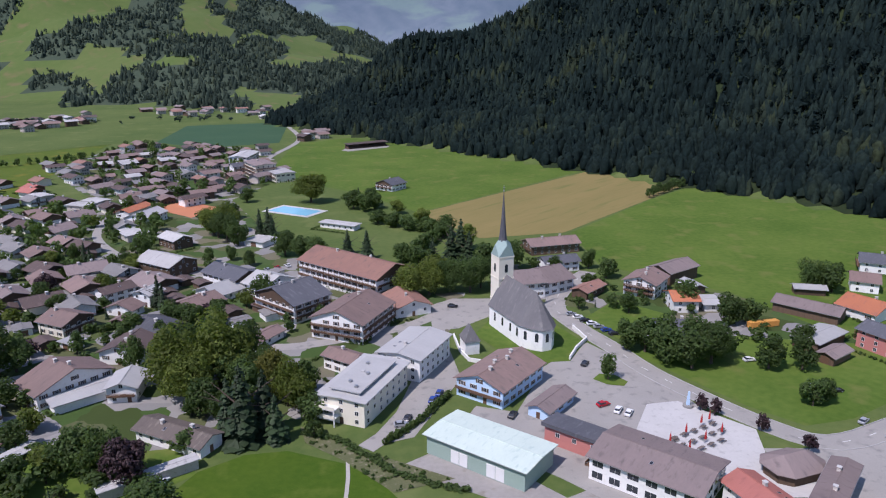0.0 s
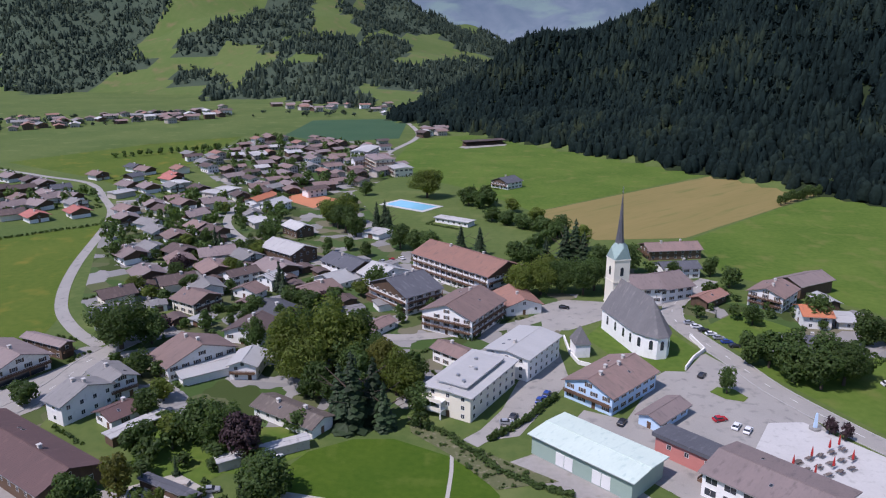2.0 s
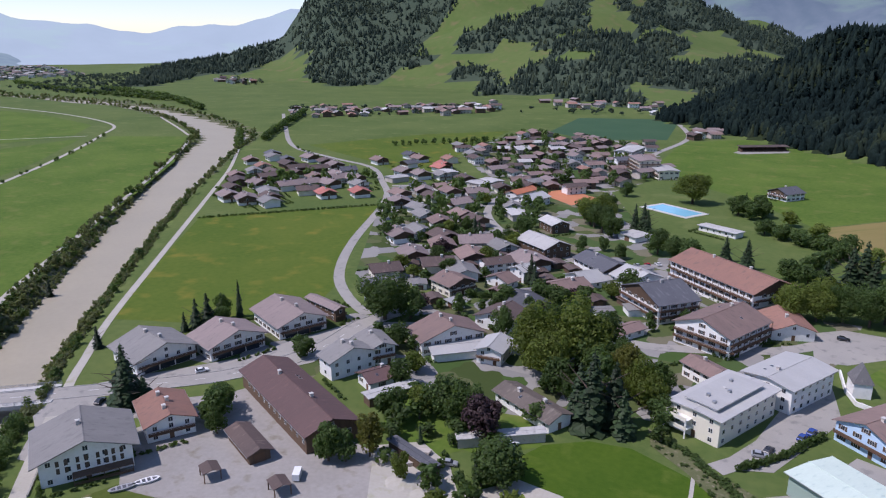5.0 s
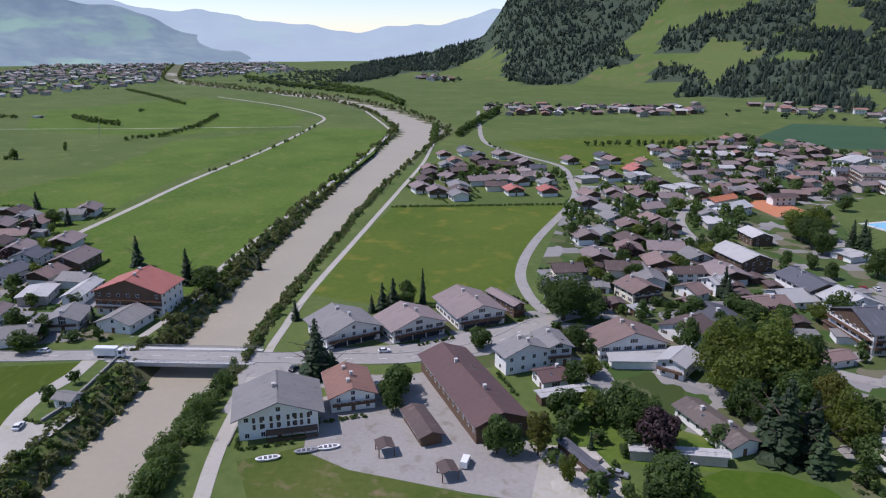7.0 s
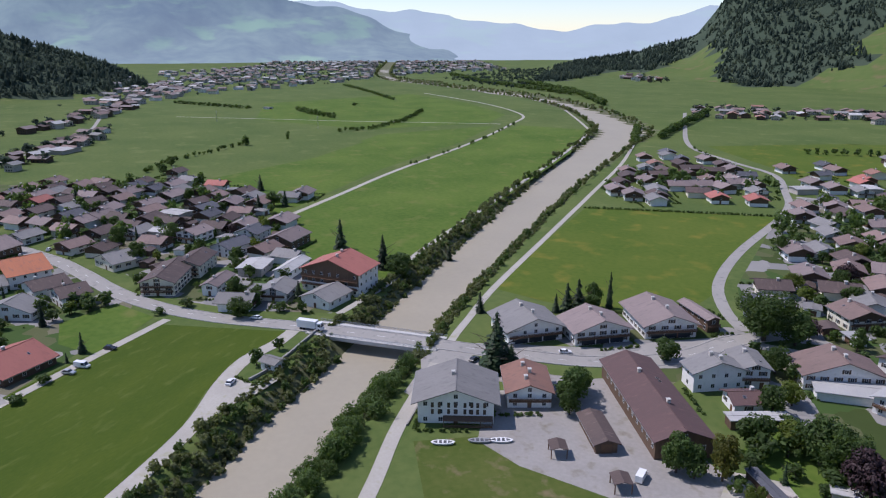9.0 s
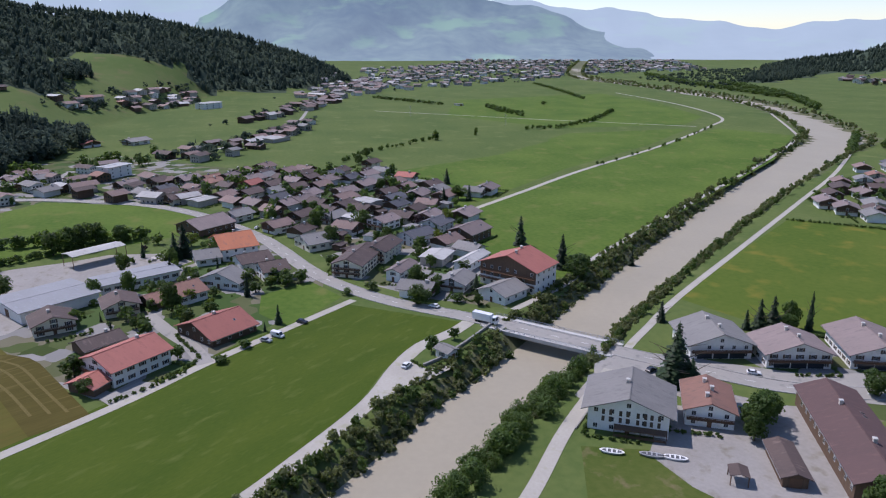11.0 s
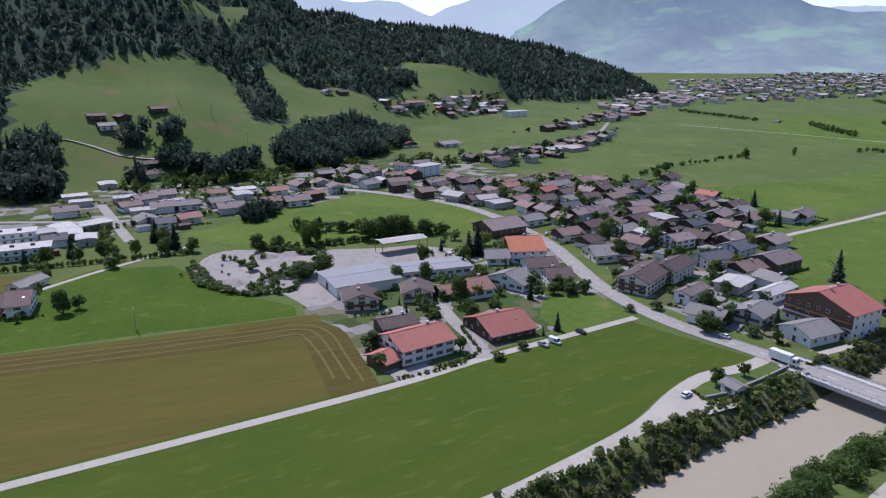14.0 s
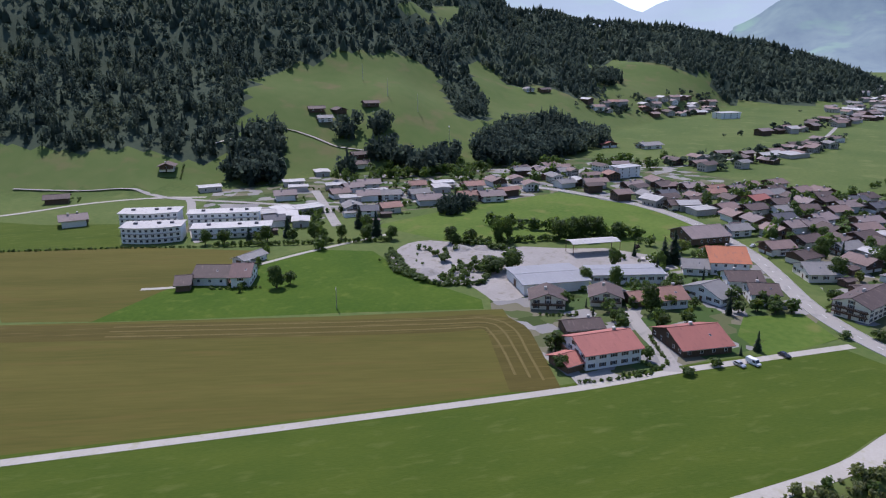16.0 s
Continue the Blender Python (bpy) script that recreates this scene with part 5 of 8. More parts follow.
house(-159.2, 117.5, -29, 12.6, 16.7, 5.0, 'roof_terra', 'wall_white', storeys=2, chimneys=3)
house(-129.8, 119.9, -24, 5.7, 15.3, 3.0, 'roof_umber', 'wall_wood', storeys=0, chimneys=0)
house(-72.8, 175.7, -25, 8.2, 23.3, 3.5, 'roof_weathered', 'wall_white', storeys=1, chimneys=2)
house(-73.4, 156.4, 38, 3.0, 23.9, 2.8, 'roof_pale', 'wall_concrete', storeys=0, pitch=3, chimneys=0)
house(-88.7, 136.5, 161, 2.5, 17.8, 3.0, 'roof_slate', 'wall_wood', storeys=0, pitch=4, chimneys=0)
house(-277.2, 104.3, -51, 27.1, 17.4, 9.8, 'roof_red', 'wall_white', storeys=3, gable='deep', balcony=True, chimneys=2)
house(-262.7, 92.4, -57, 13.6, 14.6, 3.8, 'roof_grey', 'wall_white', storeys=1, chimneys=0)
house(-315.3, 40.4, -28, 13.8, 27.6, 6.0, 'roof_umber', 'wall_cream', storeys=3, chimneys=1)
house(-330.6, 54.3, -33, 12.0, 20.8, 6.0, 'roof_umber', 'wall_cream', storeys=3, chimneys=1)
house(-299.3, 57.7, -38, 6.7, 16.1, 4.5, 'roof_taupe', 'wall_white', storeys=2, chimneys=1)
house(-356.5, 24.5, -67, 16.5, 14.8, 4.0, 'roof_grey', 'wall_cream', storeys=1, chimneys=0)
house(-354.5, -15.2, -73, 24.2, 16.8, 6.0, 'roof_orange', 'wall_white', storeys=2, chimneys=1)
house(-312.0, 2.4, -74, 13.4, 10.9, 5.0, 'roof_umber', 'wall_white', storeys=2, chimneys=1)
house(-327.2, -6.1, -69, 13.4, 14.0, 5.0, 'roof_umber', 'wall_white', storeys=1, chimneys=1)
house(-343.1, -27.4, -76, 13.6, 10.7, 3.5, 'roof_grey', 'wall_white', storeys=1, chimneys=0)
house(-306.4, -17.4, -32, 19.4, 10.5, 3.5, 'roof_grey', 'wall_white', storeys=1, chimneys=0)
house(-402.3, -31.0, -49, 20.3, 22.9, 4.5, 'roof_taupe', 'wall_wood', storeys=1, chimneys=0)
house(-352.6, 104.6, -49, 15.3, 19.1, 5.0, 'roof_taupe', 'wall_wood', storeys=2, chimneys=0)
house(-306.5, 92.3, -44, 7.1, 20.8, 4.0, 'roof_pale', 'wall_white', storeys=1, chimneys=0)
house(-352.8, 75.9, -55, 12.4, 16.8, 4.5, 'roof_slate', 'wall_white', storeys=2, chimneys=1)
house(-374.4, 92.1, -45, 13.1, 14.8, 4.5, 'roof_slate', 'wall_white', storeys=2, chimneys=1)
house(-385.4, 64.5, -51, 12.2, 14.1, 5.0, 'roof_taupe', 'wall_white', storeys=2, chimneys=1)
house(-297.3, -84.5, -53, 24.8, 29.4, 4.5, 'roof_steel', 'wall_white', storeys=0, pitch=3, chimneys=0)
house(-317.3, -54.6, -62, 14.2, 32.2, 4.5, 'roof_steel', 'wall_white', storeys=1, pitch=3, chimneys=0)
house(-271.7, -76.6, 20, 13.7, 12.8, 4.2, 'roof_umber', 'wall_cream', storeys=2, chimneys=1)
house(-284.6, -55.8, 16, 12.3, 13.1, 4.2, 'roof_umber', 'wall_cream', storeys=2, chimneys=1)
house(-288.7, -43.7, -54, 11.0, 8.0, 2.8, 'roof_terra', 'wall_wood', storeys=0, chimneys=0)
house(-293.3, -33.4, -55, 15.7, 12.2, 4.0, 'roof_terra', 'wall_white', storeys=1, chimneys=1)
house(-229.3, -45.1, -47, 17.1, 20.4, 5.5, 'roof_red', 'wall_white', storeys=2, chimneys=1)
house(-217.1, -53.6, -35, 9.9, 6.4, 2.8, 'roof_red', 'wall_wood', storeys=0, chimneys=0)
house(-249.1, -56.9, -54, 10.1, 13.6, 2.8, 'roof_umber', 'wall_wood', storeys=0, chimneys=1)
house(-253.4, -18.6, -52, 20.9, 18.4, 3.0, 'roof_red', 'wall_wood', storeys=1, chimneys=1)
house(-241.2, -222.5, -66, 16.9, 14.9, 4.0, 'roof_umber', 'wall_white', storeys=1, chimneys=0)
house(-245.1, -209.4, -61, 18.8, 8.1, 5.0, 'roof_maroon', 'wall_white', storeys=2, chimneys=1)
house(-227.7, -228.0, -54, 12.9, 5.8, 3.0, 'roof_umber', 'wall_wood', storeys=0, chimneys=0)
house(-270.6, -227.4, -5, 7.8, 15.1, 3.0, 'roof_grey', 'wall_white', storeys=0, chimneys=0)


# ---- the houses that stand farther off ----
PROTO = [
    house(5000, 5000, 0, 11.0, 12.0, 4.5, "roof_brown", "wall_white", 2, gable="wood", balcony=True, chimneys=1, over=1.6, far=True),
    house(5000, 5000, 0, 10.5, 11.5, 4.4, "roof_umber", "wall_cream", 2, gable="wood", balcony=True, chimneys=1, over=1.6, far=True),
    house(5000, 5000, 0, 11.5, 13.0, 4.7, "roof_taupe", "wall_white", 2, gable="wood", balcony=True, chimneys=2, over=1.7, far=True),
    house(5000, 5000, 0, 10.5, 12.5, 4.2, "roof_grey", "wall_white", 2, balcony=True, chimneys=1, over=1.5, far=True),
    house(5000, 5000, 0, 10.5, 11.5, 4.4, "roof_terra", "wall_cream", 2, balcony=True, chimneys=1, over=1.5, far=True),
    house(5000, 5000, 0, 11.0, 12.0, 4.3, "roof_red", "wall_white", 2, gable="wood", chimneys=1, over=1.6, far=True),
    house(5000, 5000, 0, 11.0, 15.0, 3.8, "roof_pale", "wall_concrete", 1, pitch=5, chimneys=0, far=True),
    house(5000, 5000, 0, 10.0, 14.0, 4.0, "roof_umber", "wall_wood", 1, chimneys=0, over=1.5, far=True),
    house(5000, 5000, 0, 10.5, 11.0, 4.4, "roof_slate", "wall_white", 2, gable="wood", balcony=True, chimneys=1, over=1.5, far=True),
    house(5000, 5000, 0, 12.0, 22.0, 8.5, "roof_zinc", "wall_white", 3, pitch=3, chimneys=0, far=True),
    house(5000, 5000, 0, 5.0, 6.5, 2.5, "roof_umber", "wall_wood", 0, pitch=14, chimneys=0, over=0.6, far=True),
    house(5000, 5000, 0, 5.5, 7.0, 2.6, "roof_grey", "wall_white", 0, pitch=5, chimneys=0, over=0.5, far=True),
]


PASTURE = [(-360, -208), (-396, -195), (-447, -172), (-502, -137), (-479, -79), (-445, -32), (-401, -34), (-384, -64), (-361, -114), (-345, -157)]
sheet("pasture", PASTURE, "fresh", "bright green pasture between road and gravel works", "field", 0.075)


def inside(x, y, pts):
    hit = False
    for (x0, y0), (x1, y1) in zip(pts, pts[1:] + pts[:1]):
        if (y0 > y) != (y1 > y) and x < (x1 - x0) * (y - y0) / (y1 - y0) + x0:
            hit = not hit
    return hit


def chalet(x, y, yaw, k, size=1.0):
    if not off_roads(x, y, 9.5) or inside(x, y, PASTURE):
        return None
    z = float(hills(x, y)) - (0.4 if hills(x, y) > 1 else 0)
    k = 7 if z > 3 and k == 6 else k
    return copy_thing(PROTO[k], pose(x, y, z, 0, 0, yaw) @ Matrix.Diagonal((size, size, 1, 1)))


def flats(x, y, yaw, w, d, storeys, bulge, label):
    """A flat-roofed apartment block whose front bows out towards its own -y side."""
    ob = thing("apartment_block", pose(x, y, 0, 0, 0, yaw), label, "apartment block")
    n, h = 10, storeys * 2.8
    front = [(w * (i / n - 0.5), -d / 2 - bulge * (1 - (2 * i / n - 1) ** 2)) for i in range(n + 1)]
    ring = front + [(w / 2, d / 2), (-w / 2, d / 2)]
    s = Shape()
    s.hexa([(p, q, 0) for p, q in ring], [(p, q, h) for p, q in ring])
    part("wall", s.mesh("wall", "wall_white"), ob)
    s = Shape()
    big = [(p * 1.05, q * 1.06) for p, q in ring]
    s.hexa([(p, q, h) for p, q in big], [(p, q, h + 0.4) for p, q in big])
    part("roof", s.mesh("roof", "roof_pale"), ob)
    s = Shape()
    for p in (-0.3, 0.1, 0.32):
        s.box(w * p - 1.0, w * p + 1.0, -0.9, 0.9, h + 0.4, h + 1.3)
        part("roof_light", s.mesh("roof_light", "roof_slate"), ob)
        s = Shape()
    wm = window_mesh(1.6, 1.5, False)
    for f in range(storeys):
        for (p0, q0), (p1, q1) in zip(front[:-1], front[1:]):
            a = math.degrees(math.atan2(q1 - q0, p1 - p0))
            part("window", wm, ob, pose((p0 + p1) / 2, (q0 + q1) / 2, f * 2.8 + 1.5, 0, 0, a - 90))
        if f:
            s = Shape()
            low = [(p * 0.98, q) for p, q in front] + [(p, q - 1.3) for p, q in front[::-1]]
            s.hexa([(p, q, f * 2.8 - 0.2) for p, q in low[::-1]], [(p, q, f * 2.8) for p, q in low[::-1]])
            part("balcony", s.mesh("balcony", "concrete"), ob)
    return ob


flats(-284, -304, 123, 31, 14, 3, 3.5, "white curved apartment block with flat grey roof")
flats(-300, -322, 123, 32, 14, 4, 3.0, "taller white curved apartment block with flat grey roof")
flats(-309, -271, 124, 42, 13, 2, 0.6, "long white terrace of flats with grey roof")
flats(-326, -291, 124, 40, 12, 3, 0.6, "long white terrace of flats with grey roof")
chalet(-597, 330, 40, 10)
chalet(-1103, 307, 30, 11, 1.6)
chalet(-502, -75, 41, 3)
chalet(-510, -64, 135, 8)
chalet(-479, -53, -55, 1)
chalet(-543, -51, -51, 2)
chalet(-543, -35, -49, 4)
chalet(-494, -42, -50, 1)
chalet(-479, -24, -39, 0)
chalet(-460, -17, 38, 0)
chalet(-516, -7, -42, 5)
chalet(-544, 3, -38, 3)
chalet(-488, 9, 135, 3)
chalet(-532, 16, 44, 1)
chalet(-545, 33, -55, 1)
chalet(-469, 29, -38, 2)
chalet(-451, 24, 133, 2)
chalet(-444, 15, 134, 2)
chalet(-428, 6, 41, 0)
chalet(-392, 7, -54, 0)
chalet(-413, 21, -45, 1)
chalet(-379, 19, 139, 1)
chalet(-420, 38, 36, 1)
chalet(-379, 44, 48, 0)
chalet(-520, 63, 131, 8)
chalet(-583, 88, -46, 1)
chalet(-496, 91, -42, 0)
chalet(-517, 105, 53, 5)
chalet(-464, 115, -38, 3)
chalet(-401, 51, 41, 6)
chalet(-441, 64, 37, 6)
chalet(-544, 91, 41, 3)
chalet(-498, 39, -48, 0)
chalet(-543, -72, -40, 1)
chalet(-439, -30, -55, 6)
chalet(-424, -14, -49, 3)
chalet(-454, 138, 51, 3)
chalet(-459, 148, 142, 2)
chalet(-432, 442, -34, 4)
chalet(-397, 410, 68, 7)
chalet(-350, 340, -37, 2)
chalet(-331, 342, 152, 3)
chalet(-357, 389, 57, 2)
chalet(-316, 382, -33, 5)
chalet(-298, 397, 143, 5)
chalet(-316, 420, -29, 3)
chalet(-352, 441, 160, 2)
chalet(-359, 463, 52, 8)
chalet(-366, 518, -25, 0)
chalet(-305, 441, 62, 2)
chalet(-270, 406, 152, 0)
chalet(-236, 376, -20, 3)
chalet(-359, 558, -23, 8)
chalet(-316, 481, 153, 2)
chalet(-297, 477, 144, 2)
chalet(-316, 556, 148, 4)
chalet(-285, 498, -36, 6)
chalet(-244, 430, 145, 0)
chalet(-266, 454, 157, 1)
chalet(-210, 314, 144, 2)
chalet(-203, 372, -35, 0)
chalet(-221, 399, 65, 2)
chalet(-246, 410, 157, 1)
chalet(-259, 467, 57, 1)
chalet(-223, 361, -34, 3)
chalet(-237, 481, 154, 6)
chalet(-282, 484, -35, 3)
chalet(-305, 526, -36, 5)
chalet(-256, 441, 52, 0)
chalet(-189, 364, 151, 1)
chalet(-206, 327, 146, 3)
chalet(-150, 237, -27, 2)
chalet(-184, 286, 136, 2)
chalet(-383, -433, -36, 7)
chalet(-415, -425, 36, 1)
chalet(-372, -419, 50, 1)
chalet(-382, -370, -42, 6)
chalet(-404, -374, -38, 6)
chalet(-329, -440, 136, 7)
chalet(-288, -373, 144, 2)
chalet(-387, -286, -37, 2)
chalet(-352, -265, 38, 6)
chalet(-399, -258, -39, 2)
chalet(-370, -240, 143, 6)
chalet(-424, -251, 126, 2)
chalet(-397, -219, -41, 4)
chalet(-363, -196, -45, 1)
chalet(-446, -223, -43, 3)
chalet(-473, -218, 36, 6)
chalet(-469, -199, -40, 2)
chalet(-479, -185, -49, 2)
chalet(-441, -162, -38, 3)
chalet(-561, -188, -36, 8)
chalet(-569, -171, 133, 2)
chalet(-576, -154, -47, 3)
chalet(-525, -140, 142, 3)
chalet(-521, -117, 127, 6)
chalet(-588, -108, -37, 9)
chalet(-532, -91, -45, 2)
chalet(-471, -37, 133, 6)
chalet(-529, -34, 126, 4)
chalet(-546, -22, -36, 2)
chalet(-558, 3, 133, 1)
chalet(-527, 34, -38, 1)
chalet(-443, 34, 42, 1)
chalet(-406, 39, -44, 3)
chalet(-593, -407, -50, 7)
chalet(-608, -391, 55, 7)
chalet(-633, -370, -41, 7)
chalet(-584, -392, -44, 3)
chalet(-528, -319, 141, 1)
chalet(-543, -330, -36, 7)
chalet(-765, -162, 40, 5, 1.5)
chalet(-772, -119, -45, 3, 1.6)
chalet(-695, -58, -40, 1, 1.5)
chalet(-760, 15, 140, 6, 1.8)
chalet(-1150, -70, -45, 9, 1.6)
chalet(-936, -305, 40, 3)
chalet(-950, -288, -40, 6)
chalet(-434, -239, -53, 3)
chalet(-495, -337, 42, 6)
chalet(-448, -331, -48, 6)
chalet(-462, -368, -37, 6)
chalet(-367, 341, -27, 2)
chalet(-381, 384, 163, 2)
chalet(-340, 352, -27, 1)
chalet(-336, 411, 164, 2)
chalet(-343, 431, 72, 2)
chalet(-331, 435, 168, 2)
chalet(-323, 451, 78, 2)
chalet(-307, 457, 66, 6)
chalet(-334, 516, 75, 8)
chalet(-341, 545, 160, 0)
chalet(-300, 513, -24, 5)
chalet(-241, 468, 162, 6)

TAKEN = [(-172, 470), (-180, 480), (-165, 462), (-160, 478), (-98, 463), (-110, 470), (-86, 456)] + [(o.matrix_basis.translation.x, o.matrix_basis.translation.y) for o in scene.objects if o.parent is None and o.name.split(".")[0] in ("house", "shed")]


def settle(pts, n, apart, seed, kinds, size=1.0, turn=-45):
    """Houses of a hamlet, spread over its outline."""
    rng = random.Random(seed)
    xs, ys = [p[0] for p in pts], [p[1] for p in pts]
    made = 0
    for _ in range(n * 30):
        x, y = rng.uniform(min(xs), max(xs)), rng.uniform(min(ys), max(ys))
        if not inside(x, y, pts) or any((x - a) ** 2 + (y - b) ** 2 < apart ** 2 for a, b in TAKEN) or float(river_gap(np.array(x), np.array(y))) < 12 or not off_roads(x, y, 11):
            continue
        TAKEN.append((x, y))
        chalet(x, y, turn + rng.choice((0, 0, 90, 180)) + rng.uniform(-12, 12), rng.choice(kinds), size * rng.uniform(0.9, 1.15))
        made += 1
        if made >= n:
            break


settle([(-305, 439), (-242, 499), (-162, 480), (-170, 456), (-176, 360), (-228, 342)], 26, 18, 12, (0, 1, 2, 3, 6, 8), 1.00)
settle([(-537, -29), (-591, -9), (-564, 41), (-562, 92), (-461, 127), (-394, 121), (-378, 85), (-390, 38), (-386, 4), (-439, -26)], 34, 15, 22, (0, 1, 1, 2, 2, 3, 8), 1.00)
settle([(-395, -311), (-438, -324), (-517, -181), (-454, -155), (-407, -195), (-358, -194), (-322, -254)], 22, 15, 31, (0, 2, 3, 6, 4, 8), 1.00)
settle([(-190, 240), (-150, 220), (-110, 230), (-90, 300), (-140, 335), (-188, 335)], 15, 17, 33, (0, 1, 2, 3, 8, 0), 1.05)
settle([(-371, 338), (-280, 387), (-311, 440), (-397, 497), (-474, 500), (-468, 449)], 20, 16, 37, (0, 1, 2, 3, 7, 8), 1.0, -30)
settle([(-300, 105), (-255, 80), (-268, 45), (-320, 40), (-385, 85)], 10, 17, 34, (0, 2, 3, 6, 1), 1.0)



def far_town(name, pts, n, apart, seed, label, size=1.0):
    """Houses so far off that they cannot be picked apart: one mesh of walls, roofs and window rows."""
    rng = random.Random(seed)
    xs, ys = [p[0] for p in pts], [p[1] for p in pts]
    s, kept = Shape(), []
    for _ in range(n * 30):
        x, y = rng.uniform(min(xs), max(xs)), rng.uniform(min(ys), max(ys))
        if not inside(x, y, pts) or any((x - a) ** 2 + (y - b) ** 2 < apart ** 2 for a, b in kept) or float(river_gap(x, y)) < 15:
            continue
        kept.append((x, y))
        w, l, h = size * rng.uniform(8, 12), size * rng.uniform(10, 17), size * rng.uniform(4, 7)
        roofs = (1, 3, 2, 3, 1, 5, 4) if 1.1 < size < 1.2 else (1, 1, 2, 3, 4, 5, 2, 5, 5, 9)
        m, k, rise = pose(x, y, float(hills(x, y)) - 0.5, 0, 0, rng.choice((-45, 45)) + rng.uniform(-15, 15)), rng.choice(roofs), w * 0.18
        i = len(s.v)
        pts8 = [(-l / 2, -w / 2, 0), (l / 2, -w / 2, 0), (l / 2, w / 2, 0), (-l / 2, w / 2, 0), (-l / 2, -w / 2, h), (l / 2, -w / 2, h), (l / 2, w / 2, h), (-l / 2, w / 2, h), (-l / 2, 0, h + rise), (l / 2, 0, h + rise)]
        o = 1.9
        wk = rng.choice((0, 0, 7, 8, 8)) if size < 1.1 or size > 1.2 else rng.choice((0, 0, 0, 7))
        roof = [(-l / 2 - o, -w / 2 - o, h - 0.2), (l / 2 + o, -w / 2 - o, h - 0.2), (l / 2 + o, 0, h + rise + 0.2), (-l / 2 - o, 0, h + rise + 0.2), (l / 2 + o, w / 2 + o, h - 0.2), (-l / 2 - o, w / 2 + o, h - 0.2)]
        s.v += [tuple(m @ Vector(p)) for p in pts8 + roof]
        s.f += [tuple(i + q for q in f) for f in ((0, 1, 5, 4), (1, 2, 6, 9, 5), (2, 3, 7, 6), (3, 0, 4, 8, 7), (10, 11, 12, 13), (13, 12, 14, 15))]
        s.s += [wk, wk, wk, wk, k, k]
        for f in range(int(h / 2.6)):
            for q in range(3):
                y0, z0 = -w * 0.32 + q * w * 0.26, f * 2.7 + 1.0
                s.face([tuple(m @ Vector(p)) for p in ((l / 2 + 0.05, y0, z0), (l / 2 + 0.05, y0 + 1.2, z0), (l / 2 + 0.05, y0 + 1.2, z0 + 1.3), (l / 2 + 0.05, y0, z0 + 1.3))], 6)
                x0 = -l * 0.34 + q * l * 0.27
                s.face([tuple(m @ Vector(p)) for p in ((x0, -w / 2 - 0.05, z0), (x0 + 1.2, -w / 2 - 0.05, z0), (x0 + 1.2, -w / 2 - 0.05, z0 + 1.3), (x0, -w / 2 - 0.05, z0 + 1.3))], 6)
        if len(kept) >= n:
            break
    return tagged(new(name, s.mesh(name, "wall_concrete", "roof_taupe", "roof_umber", "roof_grey", "roof_pale", "roof_brown", "glass", "wall_white", "wall_wood", "roof_terra")), label, "houses", kind="stuff")


settle([(-190, 240), (-150, 220), (-60, 240), (-60, 330), (-140, 345), (-200, 380), (-300, 440), (-240, 490), (-180, 420)], 28, 9.5, 61, (10, 10, 11), 1.0)
settle([(-537, -29), (-591, -9), (-564, 41), (-562, 92), (-461, 127), (-394, 121), (-300, 100), (-320, 45), (-386, 10), (-439, -20)], 30, 9.5, 62, (10, 10, 11), 1.0)
settle([(-395, -311), (-438, -324), (-517, -181), (-454, -175), (-407, -205), (-358, -204), (-300, -254)], 18, 10, 63, (10, 11, 11, 6), 0.95)
TOWN = [(-1293, 26), (-1622, 140), (-3400, 1000), (-3100, 1900), (-2149, 1457), (-1905, 850), (-1640, 600), (-1420, 240)]
far_town("hamlet_meadow", [(-705, 774), (-811, 905), (-531, 1102), (-482, 1010)], 45, 15, 13, "far-off hamlet houses with brown and grey roofs", 1.09)
far_town("hamlet_hill", [(-525, 1181), (-518, 1271), (-267, 1211), (-246, 1075)], 19, 16, 14, "far-off hamlet houses with brown and grey roofs", 1.09)
far_town("hamlet_edge", [(-541, 881), (-637, 1043), (-549, 1150), (-494, 1041)], 16, 15, 15, "far-off hamlet houses with brown and grey roofs", 1.09)
far_town("hamlet_river", [(-1541, 1398), (-1662, 1548), (-1413, 1450), (-1298, 1297)], 16, 21, 16, "far-off hamlet houses with brown and grey roofs", 1.23)
far_town("hamlet_forest", [(-161, 822), (-171, 896), (-142, 909), (-134, 837)], 8, 11, 17, "far-off hamlet houses with brown and grey roofs", 0.95)
far_town("town_valley", TOWN, 520, 23, 18, "far-off town houses with brown and grey roofs", 1.15)
far_town("town_west", [(-1535, 196), (-2514, 359), (-3305, 1455), (-2194, 830), (-1554, 344)], 110, 25, 19, "far-off town houses with brown and grey roofs", 1.15)
far_town("town_edge", [(-1320, 60), (-1250, 120), (-1330, 190), (-1640, 330), (-1800, 260), (-1480, 110)], 46, 20, 29, "far-off houses and workshops at the edge of town", 1.18)
far_town("hamlet_west", [(-900, -40), (-1000, 40), (-1230, 140), (-1300, 120), (-1180, 70), (-950, -10)], 24, 17, 20, "far-off houses along the valley road", 1.09)
far_town("hamlet_church", [(-960, -250), (-1139, -200), (-1350, -110), (-1250, -90), (-1081, -165), (-945, -235)], 30, 16, 24, "far-off hamlet houses at the hill foot", 1.09)
far_town("village_far_end", [(-351, 623), (-352, 790), (-195, 774), (-127, 583), (-162, 480), (-242, 499)], 85, 14.5, 415, "crowded village houses with brown and grey roofs", 0.9)
far_town("hamlet_road", [(-660, -90), (-740, -50), (-800, 0), (-900, 40), (-930, 75), (-830, 50), (-720, 10), (-640, -40)], 24, 15, 411, "houses along the valley road", 0.95)
